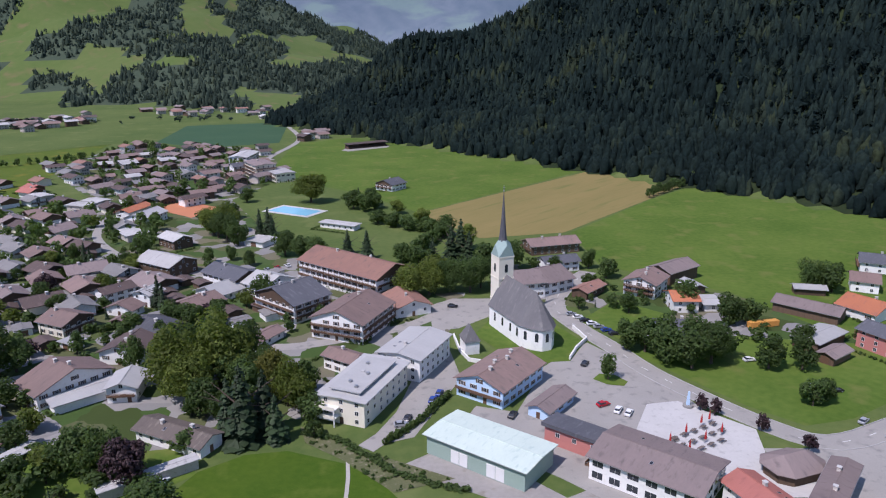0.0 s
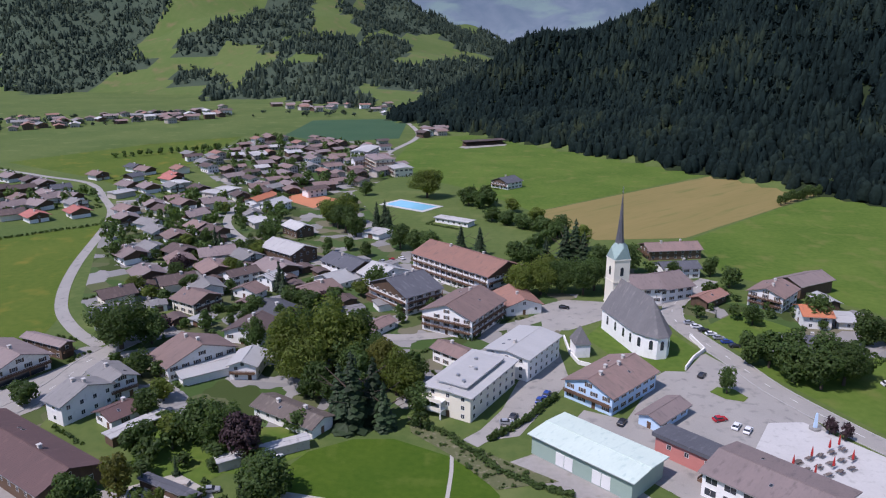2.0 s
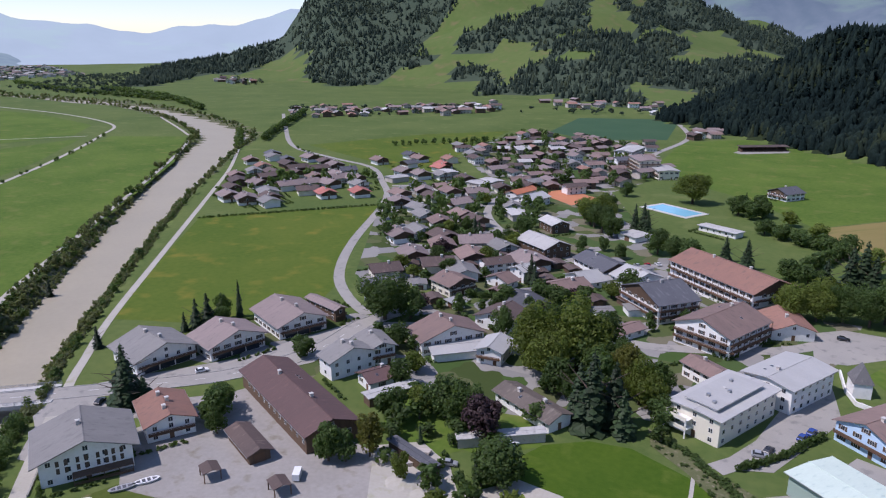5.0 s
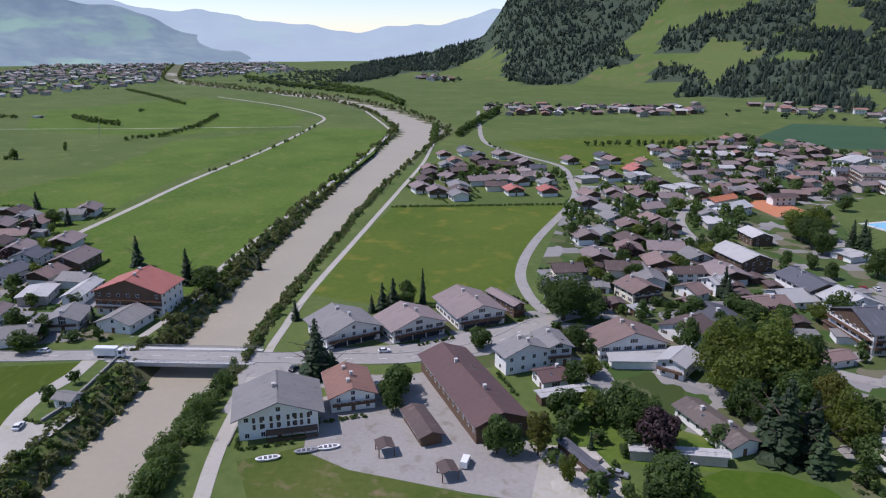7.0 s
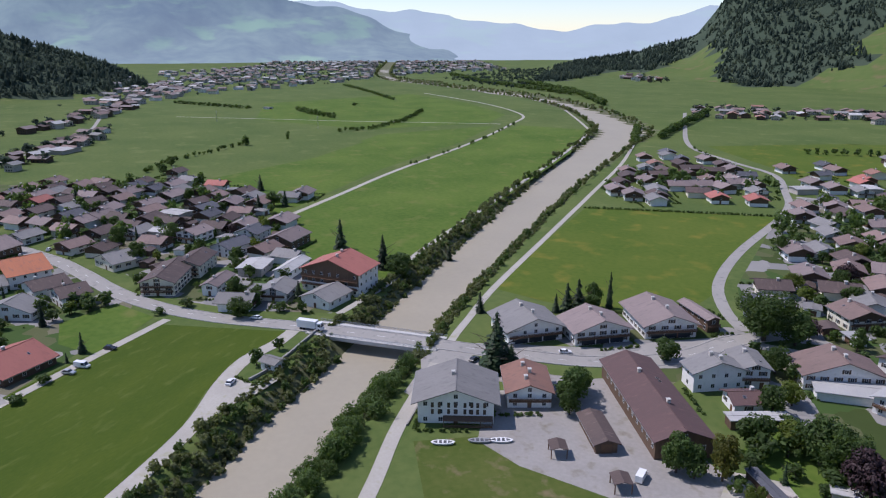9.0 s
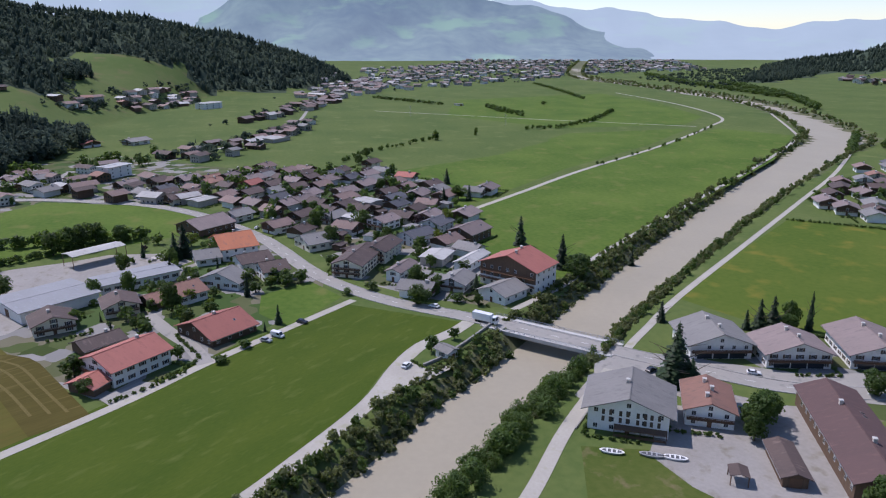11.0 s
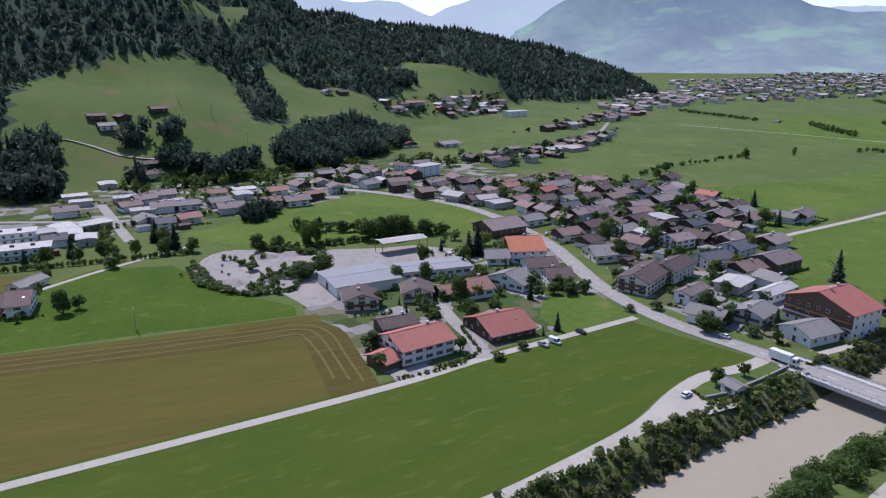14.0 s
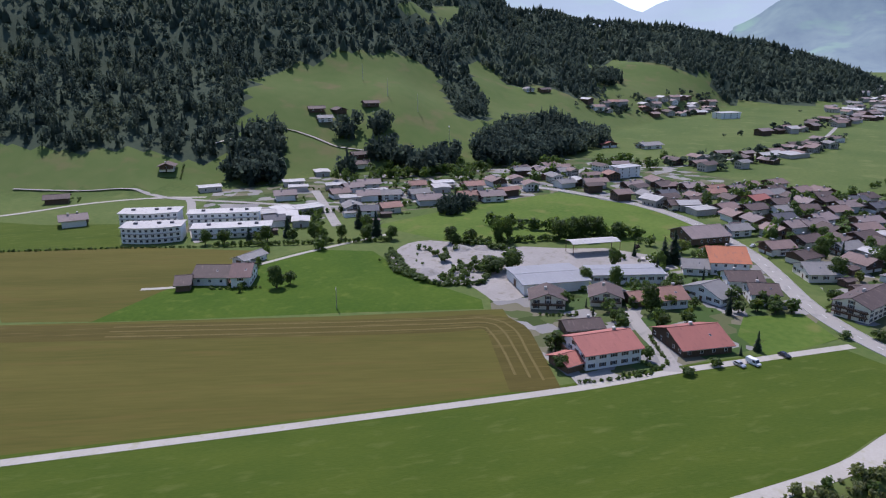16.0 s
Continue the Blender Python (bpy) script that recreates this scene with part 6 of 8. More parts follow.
far_town("hamlet_stream", [(-450, -166), (-592, -209), (-631, -119), (-527, -39), (-450, -39), (-518, -138)], 26, 15, 413, "crowded village houses with brown and grey roofs", 0.9)

for p in PROTO:
    for o in (*p.children_recursive, p):
        bpy.data.objects.remove(o)

# ---- the church ----
church = thing("church", pose(24.9, 263.6, 0, 0, 0, math.degrees(math.atan2(-0.91, 0.41))), "white church with steep grey shingle roof and slim spire", "church")
EAVE, RIDGE, HW = 8.6, 19.8, 6.8
apse = [(22, HW), (26.5, HW * 0.72), (29.6, HW * 0.28), (29.6, -HW * 0.28), (26.5, -HW * 0.72), (22, -HW)]
plan = [(-1.5, -HW), (22, -HW)] + apse[::-1][1:-1] + [(22, HW), (-1.5, HW)]
s = Shape()
s.hexa([(x, y, 0) for x, y in plan], [(x, y, EAVE) for x, y in plan])
s.face([(-1.5, HW, EAVE), (-1.5, 0, RIDGE - 0.3), (-1.5, -HW, EAVE)])
part("wall", s.mesh("wall", "wall_white"), church)
s = Shape()
k = 1.09
rim = [(x if x < 22 else 22 + (x - 22) * 1.1, y * k) for x, y in plan]
top0, top1 = (-1.8, 0, RIDGE), (21.5, 0, RIDGE)
zr = EAVE - 0.5
ring = rim[1:-1]
s.face([(-1.8, -HW * k, zr), (22, -HW * k, zr), top1, top0])
s.face([(22, HW * k, zr), (-1.8, HW * k, zr), top0, top1])
for (xa, ya), (xb, yb) in zip(ring[:-1], ring[1:]):
    s.face([(xa, ya, zr), (xb, yb, zr), top1])
s.face([(x, y, zr - 0.05) for x, y in rim][::-1])
part("roof", s.mesh("roof", "shingle"), church, None, "steep grey shingle roof with rounded end")
s = Shape()
n = 8
arch = [(-0.65, 0)] + [(-0.65, 2.6)] + [(0.65 * math.cos(math.pi - math.pi * i / n), 2.6 + 0.75 * math.sin(math.pi * i / n)) for i in range(1, n)] + [(0.65, 2.6), (0.65, 0)]
s.hexa([(0.0, y, z) for y, z in arch], [(0.06, y, z) for y, z in arch])
ARCH = s.mesh("arched_window", "glass")
for sx in (3, 9, 15, 20):
    part("arched_window", ARCH, church, pose(sx, HW, 3.4, 0, 0, 90))
    part("arched_window", ARCH, church, pose(sx, -HW, 3.4, 0, 0, -90))
for (xa, ya), (xb, yb) in zip(apse[:-1], apse[1:]):
    part("arched_window", ARCH, church, pose((xa + xb) / 2, (ya + yb) / 2, 3.4, 0, 0, math.degrees(math.atan2(-(xb - xa), yb - ya)) + 180))
s = Shape()
s.box(-7.5, -1.0, -3.2, 3.2, 0, 27.0)
for z in (9.0, 18.0, 26.6):
    s.box(-7.7, -0.8, -3.4, 3.4, z, z + 0.4)
tw = part("tower", s.mesh("tower", "wall_cream"), church, None, "square cream bell tower")
for yw, dx, dy in ((0, 3.25, 0), (180, -3.25, 0), (90, 0, 3.2), (-90, 0, -3.2)):
    part("belfry_opening", ARCH, tw, pose(-4.25 + dx, dy, 20.6, 0, 0, yw))
s = Shape()
for i in range(4):
    c, sn = math.cos(i * math.pi / 2), math.sin(i * math.pi / 2)
    pts = [(3.35, -3.3, 27.0), (3.35, 3.3, 27.0), (3.35, 0, 31.5)]
    s.face([(-4.25 + p[0] * c - p[1] * sn, p[0] * sn + p[1] * c, p[2]) for p in pts])
    for a, b in ((((3.35, 0, 31.5)), (3.3, 3.35, 27.0)),):
        q = [(3.35, 0, 31.5), (3.35, 3.35, 27.0), (0.9, 0.9, 33.5)]
        s.face([(-4.25 + p[0] * c - p[1] * sn, p[0] * sn + p[1] * c, p[2]) for p in q])
        q = [(3.35, -3.35, 27.0), (3.35, 0, 31.5), (0.9, -0.9, 33.5)]
        s.face([(-4.25 + p[0] * c - p[1] * sn, p[0] * sn + p[1] * c, p[2]) for p in q])
        q = [(3.35, 0, 31.5), (0.9, 0.9, 33.5), (0.9, -0.9, 33.5)]
        s.face([(-4.25 + p[0] * c - p[1] * sn, p[0] * sn + p[1] * c, p[2]) for p in q][::-1])
part("tower_gables", s.mesh("tower_gables", "copper"), church, None, "green copper gables of the tower")
s = Shape()
s.ring(2.0, 31.5, 1.35, 35.5, 8, -4.25, 0)
s.ring(1.35, 35.5, 0.75, 42.5, 8, -4.25, 0)
s.ring(0.75, 42.5, 0.08, 52.0, 8, -4.25, 0)
part("spire", s.mesh("spire", "roof_slate"), church, None, "slim dark pointed spire")
s = Shape()
s.ring(0.3, 52.0, 0.3, 52.5, 8, -4.25, 0)
s.box(-4.31, -4.19, -0.06, 0.06, 52.4, 54.4)
s.box(-4.31, -4.19, -0.5, 0.5, 53.4, 53.55)
part("cross", s.mesh("cross", "metal"), church)
apartments = thing("roof_storey", pose(-23.9, 199.1, 0, 0, 0, -112), "light zinc upper storey of the apartment house", "roof")
s = Shape()
s.box(-10.5, 11.5, -4.4, 4.4, 8.2, 9.3)
part("wall", s.mesh("wall", "wall_white"), apartments)
s = Shape()
s.box(-11.3, 12.3, -5.2, 5.2, 9.3, 9.6)
part("roof", s.mesh("roof", "roof_zinc"), apartments)
for z in (2.6, 5.3):
    s = Shape()
    s.box(14.5, 17.6, -7.6, -0.6, z - 0.2, z)
    part("terrace_slab", s.mesh("terrace_slab", "wall_white"), apartments)
    s = Shape()
    s.box(17.45, 17.6, -7.6, -0.6, z, z + 1.0)
    s.box(14.5, 17.45, -7.6, -7.45, z, z + 1.0)
    part("parapet", s.mesh("parapet", "wall_cream"), apartments, None, "cream terrace parapet")
for q in (-7.4, -0.8):
    s = Shape()
    s.box(17.2, 17.5, q - 0.15, q + 0.15, 0, 5.1)
    part("column", s.mesh("column", "wall_white"), apartments)
for p, q in ((-6.0, -2.0), (0.5, 1.5), (7.0, -1.0), (9.5, 2.4)):
    s = Shape()
    s.box(p - 0.5, p + 0.5, q - 0.4, q + 0.4, 9.6, 10.3)
    part("roof_vent", s.mesh("roof_vent", "metal"), apartments)
annex = thing("restaurant_annex", pose(43.5, 168.0, 0, 0, 0, 142), "long low annex with dark grey roof and red wall", "annex")
s = Shape()
s.box(-19, 17, -3.6, 3.6, 0, 5.2)
part("wall", s.mesh("wall", "wall_red"), annex)
s = Shape()
s.hexa([(-19.8, -4.4, 5.2), (17.8, -4.4, 5.2), (17.8, 4.4, 5.2), (-19.8, 4.4, 5.2)], [(-19.8, -4.4, 5.5), (17.8, -4.4, 5.5), (17.8, 4.4, 6.3), (-19.8, 4.4, 6.3)])
part("roof", s.mesh("roof", "roof_slate"), annex)
for p in (-14, -8.5, -3, 2.5, 8, 13):
    part("window", window_mesh(1.3, 1.4, False), annex, pose(p, 3.6, 3.4, 0, 0, 90))

chapel = thing("chapel", pose(9.5, 237.0, 0, 0, 0, 15), "small white chapel with steep grey pointed roof", "chapel")
s = Shape()
s.box(-2.6, 2.6, -3.4, 3.4, 0, 5.0)
part("wall", s.mesh("wall", "wall_white"), chapel)
s = Shape()
for ring in ([(-3.0, -3.8), (3.0, -3.8)], [(3.0, -3.8), (3.0, 3.8)], [(3.0, 3.8), (-3.0, 3.8)], [(-3.0, 3.8), (-3.0, -3.8)]):
    end = [(0, -1.2, 10.2), (0, 1.2, 10.2)]
    if ring[0][1] == ring[1][1]:
        s.face([(*ring[0], 4.8), (*ring[1], 4.8), end[0] if ring[0][1] < 0 else end[1]])
    else:
        e = end if ring[0][1] > ring[1][1] else end[::-1]
        s.face([(*ring[0], 4.8), (*ring[1], 4.8), e[0] if ring[0][1] > 0 else e[0], e[1]])
s.face([(-3.0, -3.8, 4.78), (-3.0, 3.8, 4.78), (3.0, 3.8, 4.78), (3.0, -3.8, 4.78)])
part("roof", s.mesh("roof", "shingle"), chapel)


def wall_run(name, pts, h, t, m, label, category="wall", deep=0.2):
    """A free-standing wall or fence plinth along a line."""
    s = Shape()
    for (x0, y0), (x1, y1) in zip(pts[:-1], pts[1:]):
        d = np.array((x1 - x0, y1 - y0)) / math.hypot(x1 - x0, y1 - y0)
        n = np.array((-d[1], d[0])) * t / 2
        ring = [(x0 - n[0], y0 - n[1]), (x1 - n[0], y1 - n[1]), (x1 + n[0], y1 + n[1]), (x0 + n[0], y0 + n[1])]
        s.hexa([(*p, -deep) for p in ring], [(*p, h) for p in ring])
    return tagged(new(name, s.mesh(name, m)), label, category)


wall_run("churchyard_wall", [(44, 229), (48, 238), (53, 246), (50, 258)], 1.6, 0.5, "wall_white", "low white churchyard wall beside the road")
wall_run("churchyard_wall", [(4, 250), (6, 236), (9, 228), (14, 226)], 1.4, 0.5, "wall_white", "low white churchyard wall round the chapel")

# ---- the bridge ----
bridge = thing("bridge", pose(-221.5, 96.0, 0, 0, 0, math.degrees(math.atan2(33.5, 36))), "grey concrete road bridge over the river", "bridge")
s = Shape()
s.box(-22, 22, -6.2, 6.2, -1.15, 0.1)
part("deck", s.mesh("deck", "concrete"), bridge)
for sy in (1, -1):
    s = Shape()
    s.box(-24, 24, sy * 6.32 - 0.1, sy * 6.32 + 0.1, -0.75, 0.36)
    part("fascia", s.mesh("fascia", "paving"), bridge, None, "pale concrete edge beam")
for sy in (1, -1):
    s = Shape()
    s.box(-25, 25, sy * 5.3 - 0.9, sy * 5.3 + 0.9, 0.1, 0.32)
    part("walkway", s.mesh("walkway", "paving"), bridge)
    s = Shape()
    for i in range(26):
        x = -25 + i * 2.0
        s.box(x - 0.05, x + 0.05, sy * 6.1 - 0.05, sy * 6.1 + 0.05, 0.3, 1.35)
    for z in (0.65, 1.0, 1.3):
        s.box(-25, 25, sy * 6.1 - 0.04, sy * 6.1 + 0.04, z, z + 0.08)
    part("railing", s.mesh("railing", "metal"), bridge)
for sx in (1, -1):
    s = Shape()
    s.box(sx * 15.5 - 1.6 * (sx > 0) - 0.0, sx * 15.5 + 1.6 * (sx < 0) + 0.0 + (0.01), -6.0, 6.0, -7, -1.15)
    s.box(min(sx * 15.5, sx * 22), max(sx * 15.5, sx * 22), -6.0, 6.0, -7, -1.16)
    part("abutment", s.mesh("abutment", "stone"), bridge)
wall_run("retaining_wall", [(-238, 81), (-230, 73), (-222, 65), (-212, 54), (-208, 47)], 0.9, 0.7, "stone", "tall grey stone retaining wall above the river bank", deep=5.0)
wall_run("quay_wall", [(-190, 108), (-176, 93), (-160, 78)], 0.5, 0.4, "stone", "low stone wall along the bank")

kiosk = house(-213, 56, 30, 4.5, 6.0, 3.0, "roof_grey", "wall_white", 1, chimneys=0)

# ---- pool ----
pool = thing("swimming_pool", pose(-98, 463, 0, 0, 0, -28), "blue swimming pool with pale paved edge", "pool")
s = Shape()
s.box(-19, 19, -11, 11, 0.0, 0.22)
part("pool_edge", s.mesh("pool_edge", "paving"), pool)
s = Shape()
s.box(-16, 16, -8, 8, 0.2, 0.26)
part("pool_water", s.mesh("pool_water", "pool"), pool)


# ---- trees ----
def leafy(seed, lobes, n, size):
    """Clumps of leaves over a few uneven lobes: unit crown about 1 wide and 1 high."""
    rng = np.random.RandomState(seed)
    d = rng.normal(size=(lobes, 3))
    d /= np.linalg.norm(d, axis=1)[:, None]
    c = d * np.array((0.30, 0.30, 0.31)) * rng.uniform(0.7, 1.12, (lobes, 1)) + (0, 0, 0.52)
    c[0] = (0, 0, 0.53)
    r = rng.uniform(0.11, 0.215, lobes)
    r[0] = 0.27
    w = rng.choice(lobes, n, p=r ** 2 / (r ** 2).sum())
    d = rng.normal(size=(n, 3))
    d /= np.linalg.norm(d, axis=1)[:, None]
    pos = c[w] + d * (r[w] * rng.uniform(0.75, 1.08, n))[:, None]
    pos[:, 2] = np.clip(pos[:, 2], 0.04, 1.1)
    nrm = d + rng.normal(0, 0.35, (n, 3)) + (0, 0, 0.25)
    nrm /= np.linalg.norm(nrm, axis=1)[:, None]
    a = np.cross(nrm, rng.normal(size=(n, 3)))
    a /= np.linalg.norm(a, axis=1)[:, None]
    b = np.cross(nrm, a)
    sz = size * rng.uniform(0.6, 1.4, (n, 1))
    q = np.stack([pos - a * sz, pos - b * sz * 0.7 - nrm * sz * 0.3, pos + a * sz, pos + b * sz * 0.7 - nrm * sz * 0.3], 1)
    v = q.reshape(-1, 3)
    i = np.arange(n)[:, None] * 4
    f = np.concatenate([i + (0, 1, 2), i + (0, 2, 3)])
    return v, f


def spruce(seed, tiers, arms):
    """Whorls of drooping sprays round a dark core: unit height, about 0.34 wide."""
    rng = np.random.RandomState(seed)
    v, f = [], []
    for t in range(tiers):
        h = 0.05 + 0.93 * (max(t + rng.uniform(-0.3, 0.3), 0) / tiers) ** 0.92
        reach = (0.165 * max(1 - h, 0) ** 0.8 + 0.012) * rng.uniform(0.82, 1.12)
        for k in range(max(4, int(arms * (1.15 - h)))):
            a = rng.uniform(0, 2 * math.pi)
            rr = reach * rng.uniform(0.7, 1.15)
            for q in ((0.55, 1.0) if arms > 9 else (1.0,)):
                c, s2 = math.cos(a + rng.uniform(-0.25, 0.25)), math.sin(a + rng.uniform(-0.25, 0.25))
                r0, r1, w = rr * (q - 0.5), rr * q, rr * rng.uniform(0.16, 0.30) + 0.006
                z0, z1 = h + 0.02 - r0 * 0.25, h - r1 * rng.uniform(0.25, 0.65)
                i = len(v)
                m = r0 * 0.35 + r1 * 0.65
                v += [(r0 * c, r0 * s2, z0), (m * c - w * s2, m * s2 + w * c, (z0 + z1) / 2 - 0.012), (r1 * c, r1 * s2, z1), (m * c + w * s2, m * s2 - w * c, (z0 + z1) / 2 - 0.012)]
                f += [(i, i + 1, i + 2), (i, i + 2, i + 3)]
    for h0, h1, q in ((0.04, 0.5, 0.10), (0.25, 0.8, 0.075), (0.55, 1.0, 0.04)):
        i = len(v)
        v.append((0, 0, h1))
        v += [(q * rng.uniform(0.8, 1.2) * math.cos(a * 0.785), q * rng.uniform(0.8, 1.2) * math.sin(a * 0.785), h0 + rng.uniform(-0.02, 0.03)) for a in range(8)]
        f += [(i, i + 1 + k, i + 1 + (k + 1) % 8) for k in range(8)]
    return np.array(v), np.array(f)


def lump(seed, rings, arms=6, rough=0.22, gaps=0.0):
    """An uneven crown with some gaps for woods seen from afar: rings of (height, radius) up to a tip."""
    rng = np.random.RandomState(seed)
    v, f = [], []
    for j, (z, r) in enumerate(rings):
        for k in range(arms):
            a = 2 * math.pi * (k + 0.5 * (j % 2)) / arms + rng.uniform(-0.25, 0.25)
            q = r * rng.uniform(1 - rough, 1 + rough)
            v.append((q * math.cos(a), q * math.sin(a), z + rng.uniform(-0.06, 0.06)))
    v.append((rng.normal(0, 0.03), rng.normal(0, 0.03), 1.0))
    for j in range(len(rings) - 1):
        for k in range(arms):
            a, b, c, d = j * arms + k, j * arms + (k + 1) % arms, (j + 1) * arms + k, (j + 1) * arms + (k + 1) % arms
            f += [(a, b, c), (b, d, c)]
    n = (len(rings) - 1) * arms
    f += [(n + k, n + (k + 1) % arms, len(v) - 1) for k in range(arms)]
    return np.array(v), np.array(f)[rng.rand(len(f)) > gaps]


def tris(name, vf, m):
    me = bpy.data.meshes.new(name)
    me.from_pydata(vf[0].tolist(), [], vf[1].tolist())
    me.materials.append(M[m])
    me.update()
    return me


def trunk_mesh(h, r, seed):
    rng = random.Random(seed)
    s = Shape()
    s.ring(r * 1.5, -0.3, r, h * 0.25, 7)
    s.ring(r, h * 0.25, r * 0.5, h * 0.75, 7)
    for i in range(5):
        a, z = rng.uniform(0, 6.28), h * rng.uniform(0.3, 0.6)
        c, q = math.cos(a), math.sin(a)
        ln = h * 0.32
        o = Vector((c, q, 0)) * ln + Vector((0, 0, ln * 0.8))
        p0, w = Vector((0, 0, z)), Vector((-q, c, 0)) * r * 0.4
        u = Vector((0, 0, r * 0.4))
        s.hexa([p0 - w - u, p0 + w - u, p0 + w + u, p0 - w + u], [p0 + o - w * 0.2 - u * 0.2, p0 + o + w * 0.2 - u * 0.2, p0 + o + w * 0.2 + u * 0.2, p0 + o - w * 0.2 + u * 0.2])
    return s.mesh("trunk", "bark")


TREES = {}


def tree_proto(kind, k):
    if (kind, k) in TREES:
        return TREES[kind, k]
    words = {"leaf": "broad-leaved tree with dense green crown", "leaf_light": "light green broad-leaved village tree", "leaf_yellow": "tall yellowing broad-leaved tree", "leaf_red": "round dark copper-leaved tree", "needle": "dark green spruce tree", "willow": "grey-green willow bush"}
    ob = thing("tree", pose(0, 0, -500), words[kind], "tree")
    if kind == "needle":
        me = tris("crown", spruce(k + 31, 26 if k < 4 else 12, 22 if k < 4 else 12), kind)
        part("trunk", trunk_mesh(0.9, 0.018, k), ob)
        part("crown", me, ob)
    else:
        me = tris("crown", leafy(k * 7 + len(kind), 22 if k < 8 else 34, 4600 if k > 7 else 1500 if k < 4 else 260, 0.024 if k > 7 else 0.041 if k < 4 else 0.088), kind)
        part("trunk", trunk_mesh(0.7, 0.03, k), ob)
        part("crown", me, ob, pose(0, 0, 0.06))
    TREES[kind, k] = ob
    return ob


def tree(kind, x, y, h, w=None, k=None, group=""):
    """A tree h metres high, its crown w metres wide."""
    rng = random.Random(int(x * 31 + y * 17))
    k = rng.randrange(4) + (4 if h < 8 else 0) if k is None else k
    if h > 14.5 and kind in ("leaf", "leaf_light", "leaf_yellow"):
        k = 8 + rng.randrange(2)
    w = w or h * (1.35 if kind == "needle" else 0.85)
    z = float(ground_z(x, y)) - 0.1
    ob = copy_thing(tree_proto(kind, k), pose(x, y, z, 0, 0, rng.uniform(0, 360)) @ Matrix.Diagonal((w * 1.15, w * 1.15, h, 1)))
    return ob


for x, y, h, w in ((-82, 203, 22, 20), (-71, 209, 24, 21), (-76, 196, 17, 15), (-63, 203, 16, 14)):
    tree("leaf_light" if h > 16 else "leaf", x, y, h, w)
for x, y, h in ((-55, 176, 24), (-50, 180, 21), (-60, 180, 18), (-46, 176, 15)):
    tree("needle", x, y, h, h * 1.25)
for x, y, h, w in ((-47, 196, 15, 11), (-52, 200, 17, 11), (-42, 192, 13, 9)):
    tree("leaf_yellow" if h > 15 else "leaf_light", x, y, h, w)
for x, y, h, w in ((-86, 158, 15, 12), (-79, 158, 12, 10)):
    tree("leaf_red" if h < 15 else "leaf", x, y, h, w)
for x, y, h, w in ((-88, 214, 19, 17), (-66, 218, 19, 17), (-78, 220, 20, 17), (-58, 194, 14, 12), (-70, 190, 12, 11), (-38, 187, 9, 9), (-33, 190, 7, 8), (-56, 208, 15, 12), (-43, 203, 12, 9), (-36, 178, 5, 6), (-64, 186, 10, 9)):
    tree("leaf", x, y, h, w)
# trees between the houses over the river
for x, y, h, kind in ((-478, 60, 10, "needle"), (-497, 130, 12, "needle"), (-436, 112, 11, "needle"), (-444, 124, 10, "leaf"), (-440, 130, 11, "needle"), (-390, 53, 10, "leaf"), (-285, 62, 9, "leaf"), (-278, 69, 7, "leaf"), (-503, 14, 12, "needle"), (-427, 30, 8, "leaf"), (-445, 92, 7, "leaf"), (-322, 70, 6, "leaf"), (-308, 73, 6, "leaf"), (-272, 84, 8, "needle"), (-489, 80, 8, "leaf"), (-598, 80, 8, "leaf"), (-635, 92, 8, "leaf"), (-526, 46, 8, "leaf"), (-320, 29, 7, "leaf"), (-337, 75, 7, "leaf"), (-434, 82, 7, "leaf"), (-299, 87, 6, "leaf")):
    tree(kind, x, y, h, h * 1.3 if kind == "needle" else h * 1.05)
for x, y, h, w in ((-95, 161, 10, 9), (-102, 150, 7, 8), (-99, 156, 6, 7), (-90, 166, 8, 7), (-65, 139, 9, 10), (-69, 136, 6, 7), (-100, 143, 6, 7), (-92, 149, 4, 5), (-84, 149, 4, 5), (-150, 128, 7, 6), (-152, 134, 7, 6), (-151, 125, 6, 6), (-63, 143, 5, 6), (-74, 190, 5, 6), (-77, 211, 9, 9), (-70, 171, 6, 8)):
    tree("leaf", x, y, h, w)
for x, y, h, w in ((-115, 171, 9, 9), (-101, 159, 8, 9), (-106, 152, 10, 10), (-116, 181, 8, 8), (-132, 195, 9, 9), (-85, 153, 7, 8), (-95, 160, 5, 6), (-108, 167, 5, 6), (-75, 152, 6, 7)):
    tree("leaf" if h != 8 else "leaf_light", x, y, h, w)
for x, y, h, w in ((-263, 58, 8, 10), (-272, 65, 6, 8), (-256, 80, 6, 4), (-284, 42, 4, 6), (-262, 73, 4, 6), (-357, 56, 6, 6), (-281, 31, 3, 5)):
    tree("leaf", x, y, h, w)
for x, y, h, w in ((-256, 3, 8, 8), (-250, -2, 4, 5)):
    tree("needle", x, y, h, w)
for x, y, h, w in ((-293, -5, 5, 6), (-297, 1, 5, 6), (-298, 8, 6, 7), (-302, 14, 6, 7), (-227, -60, 7, 8), (-264, -45, 6, 6), (-237, -9, 3, 5), (-227, -16, 3, 5)):
    tree("leaf", x, y, h, w)
tree("leaf_red", -78, 154, 14, 11)
tree("leaf", -93, 160, 14, 12)
tree("leaf", -66, 140, 11, 12)
tree("leaf", -70, 143, 9, 9)
for x, y, h, w in ((-15, 292, 15, 14), (-6, 297, 16, 14), (3, 300, 17, 13), (12, 300, 18, 14), (17, 306, 15, 12), (-2, 312, 14, 12), (20, 330, 14, 14), (34, 335, 14, 13)):
    tree("leaf_light" if x < 0 else "leaf", x, y, h, w)
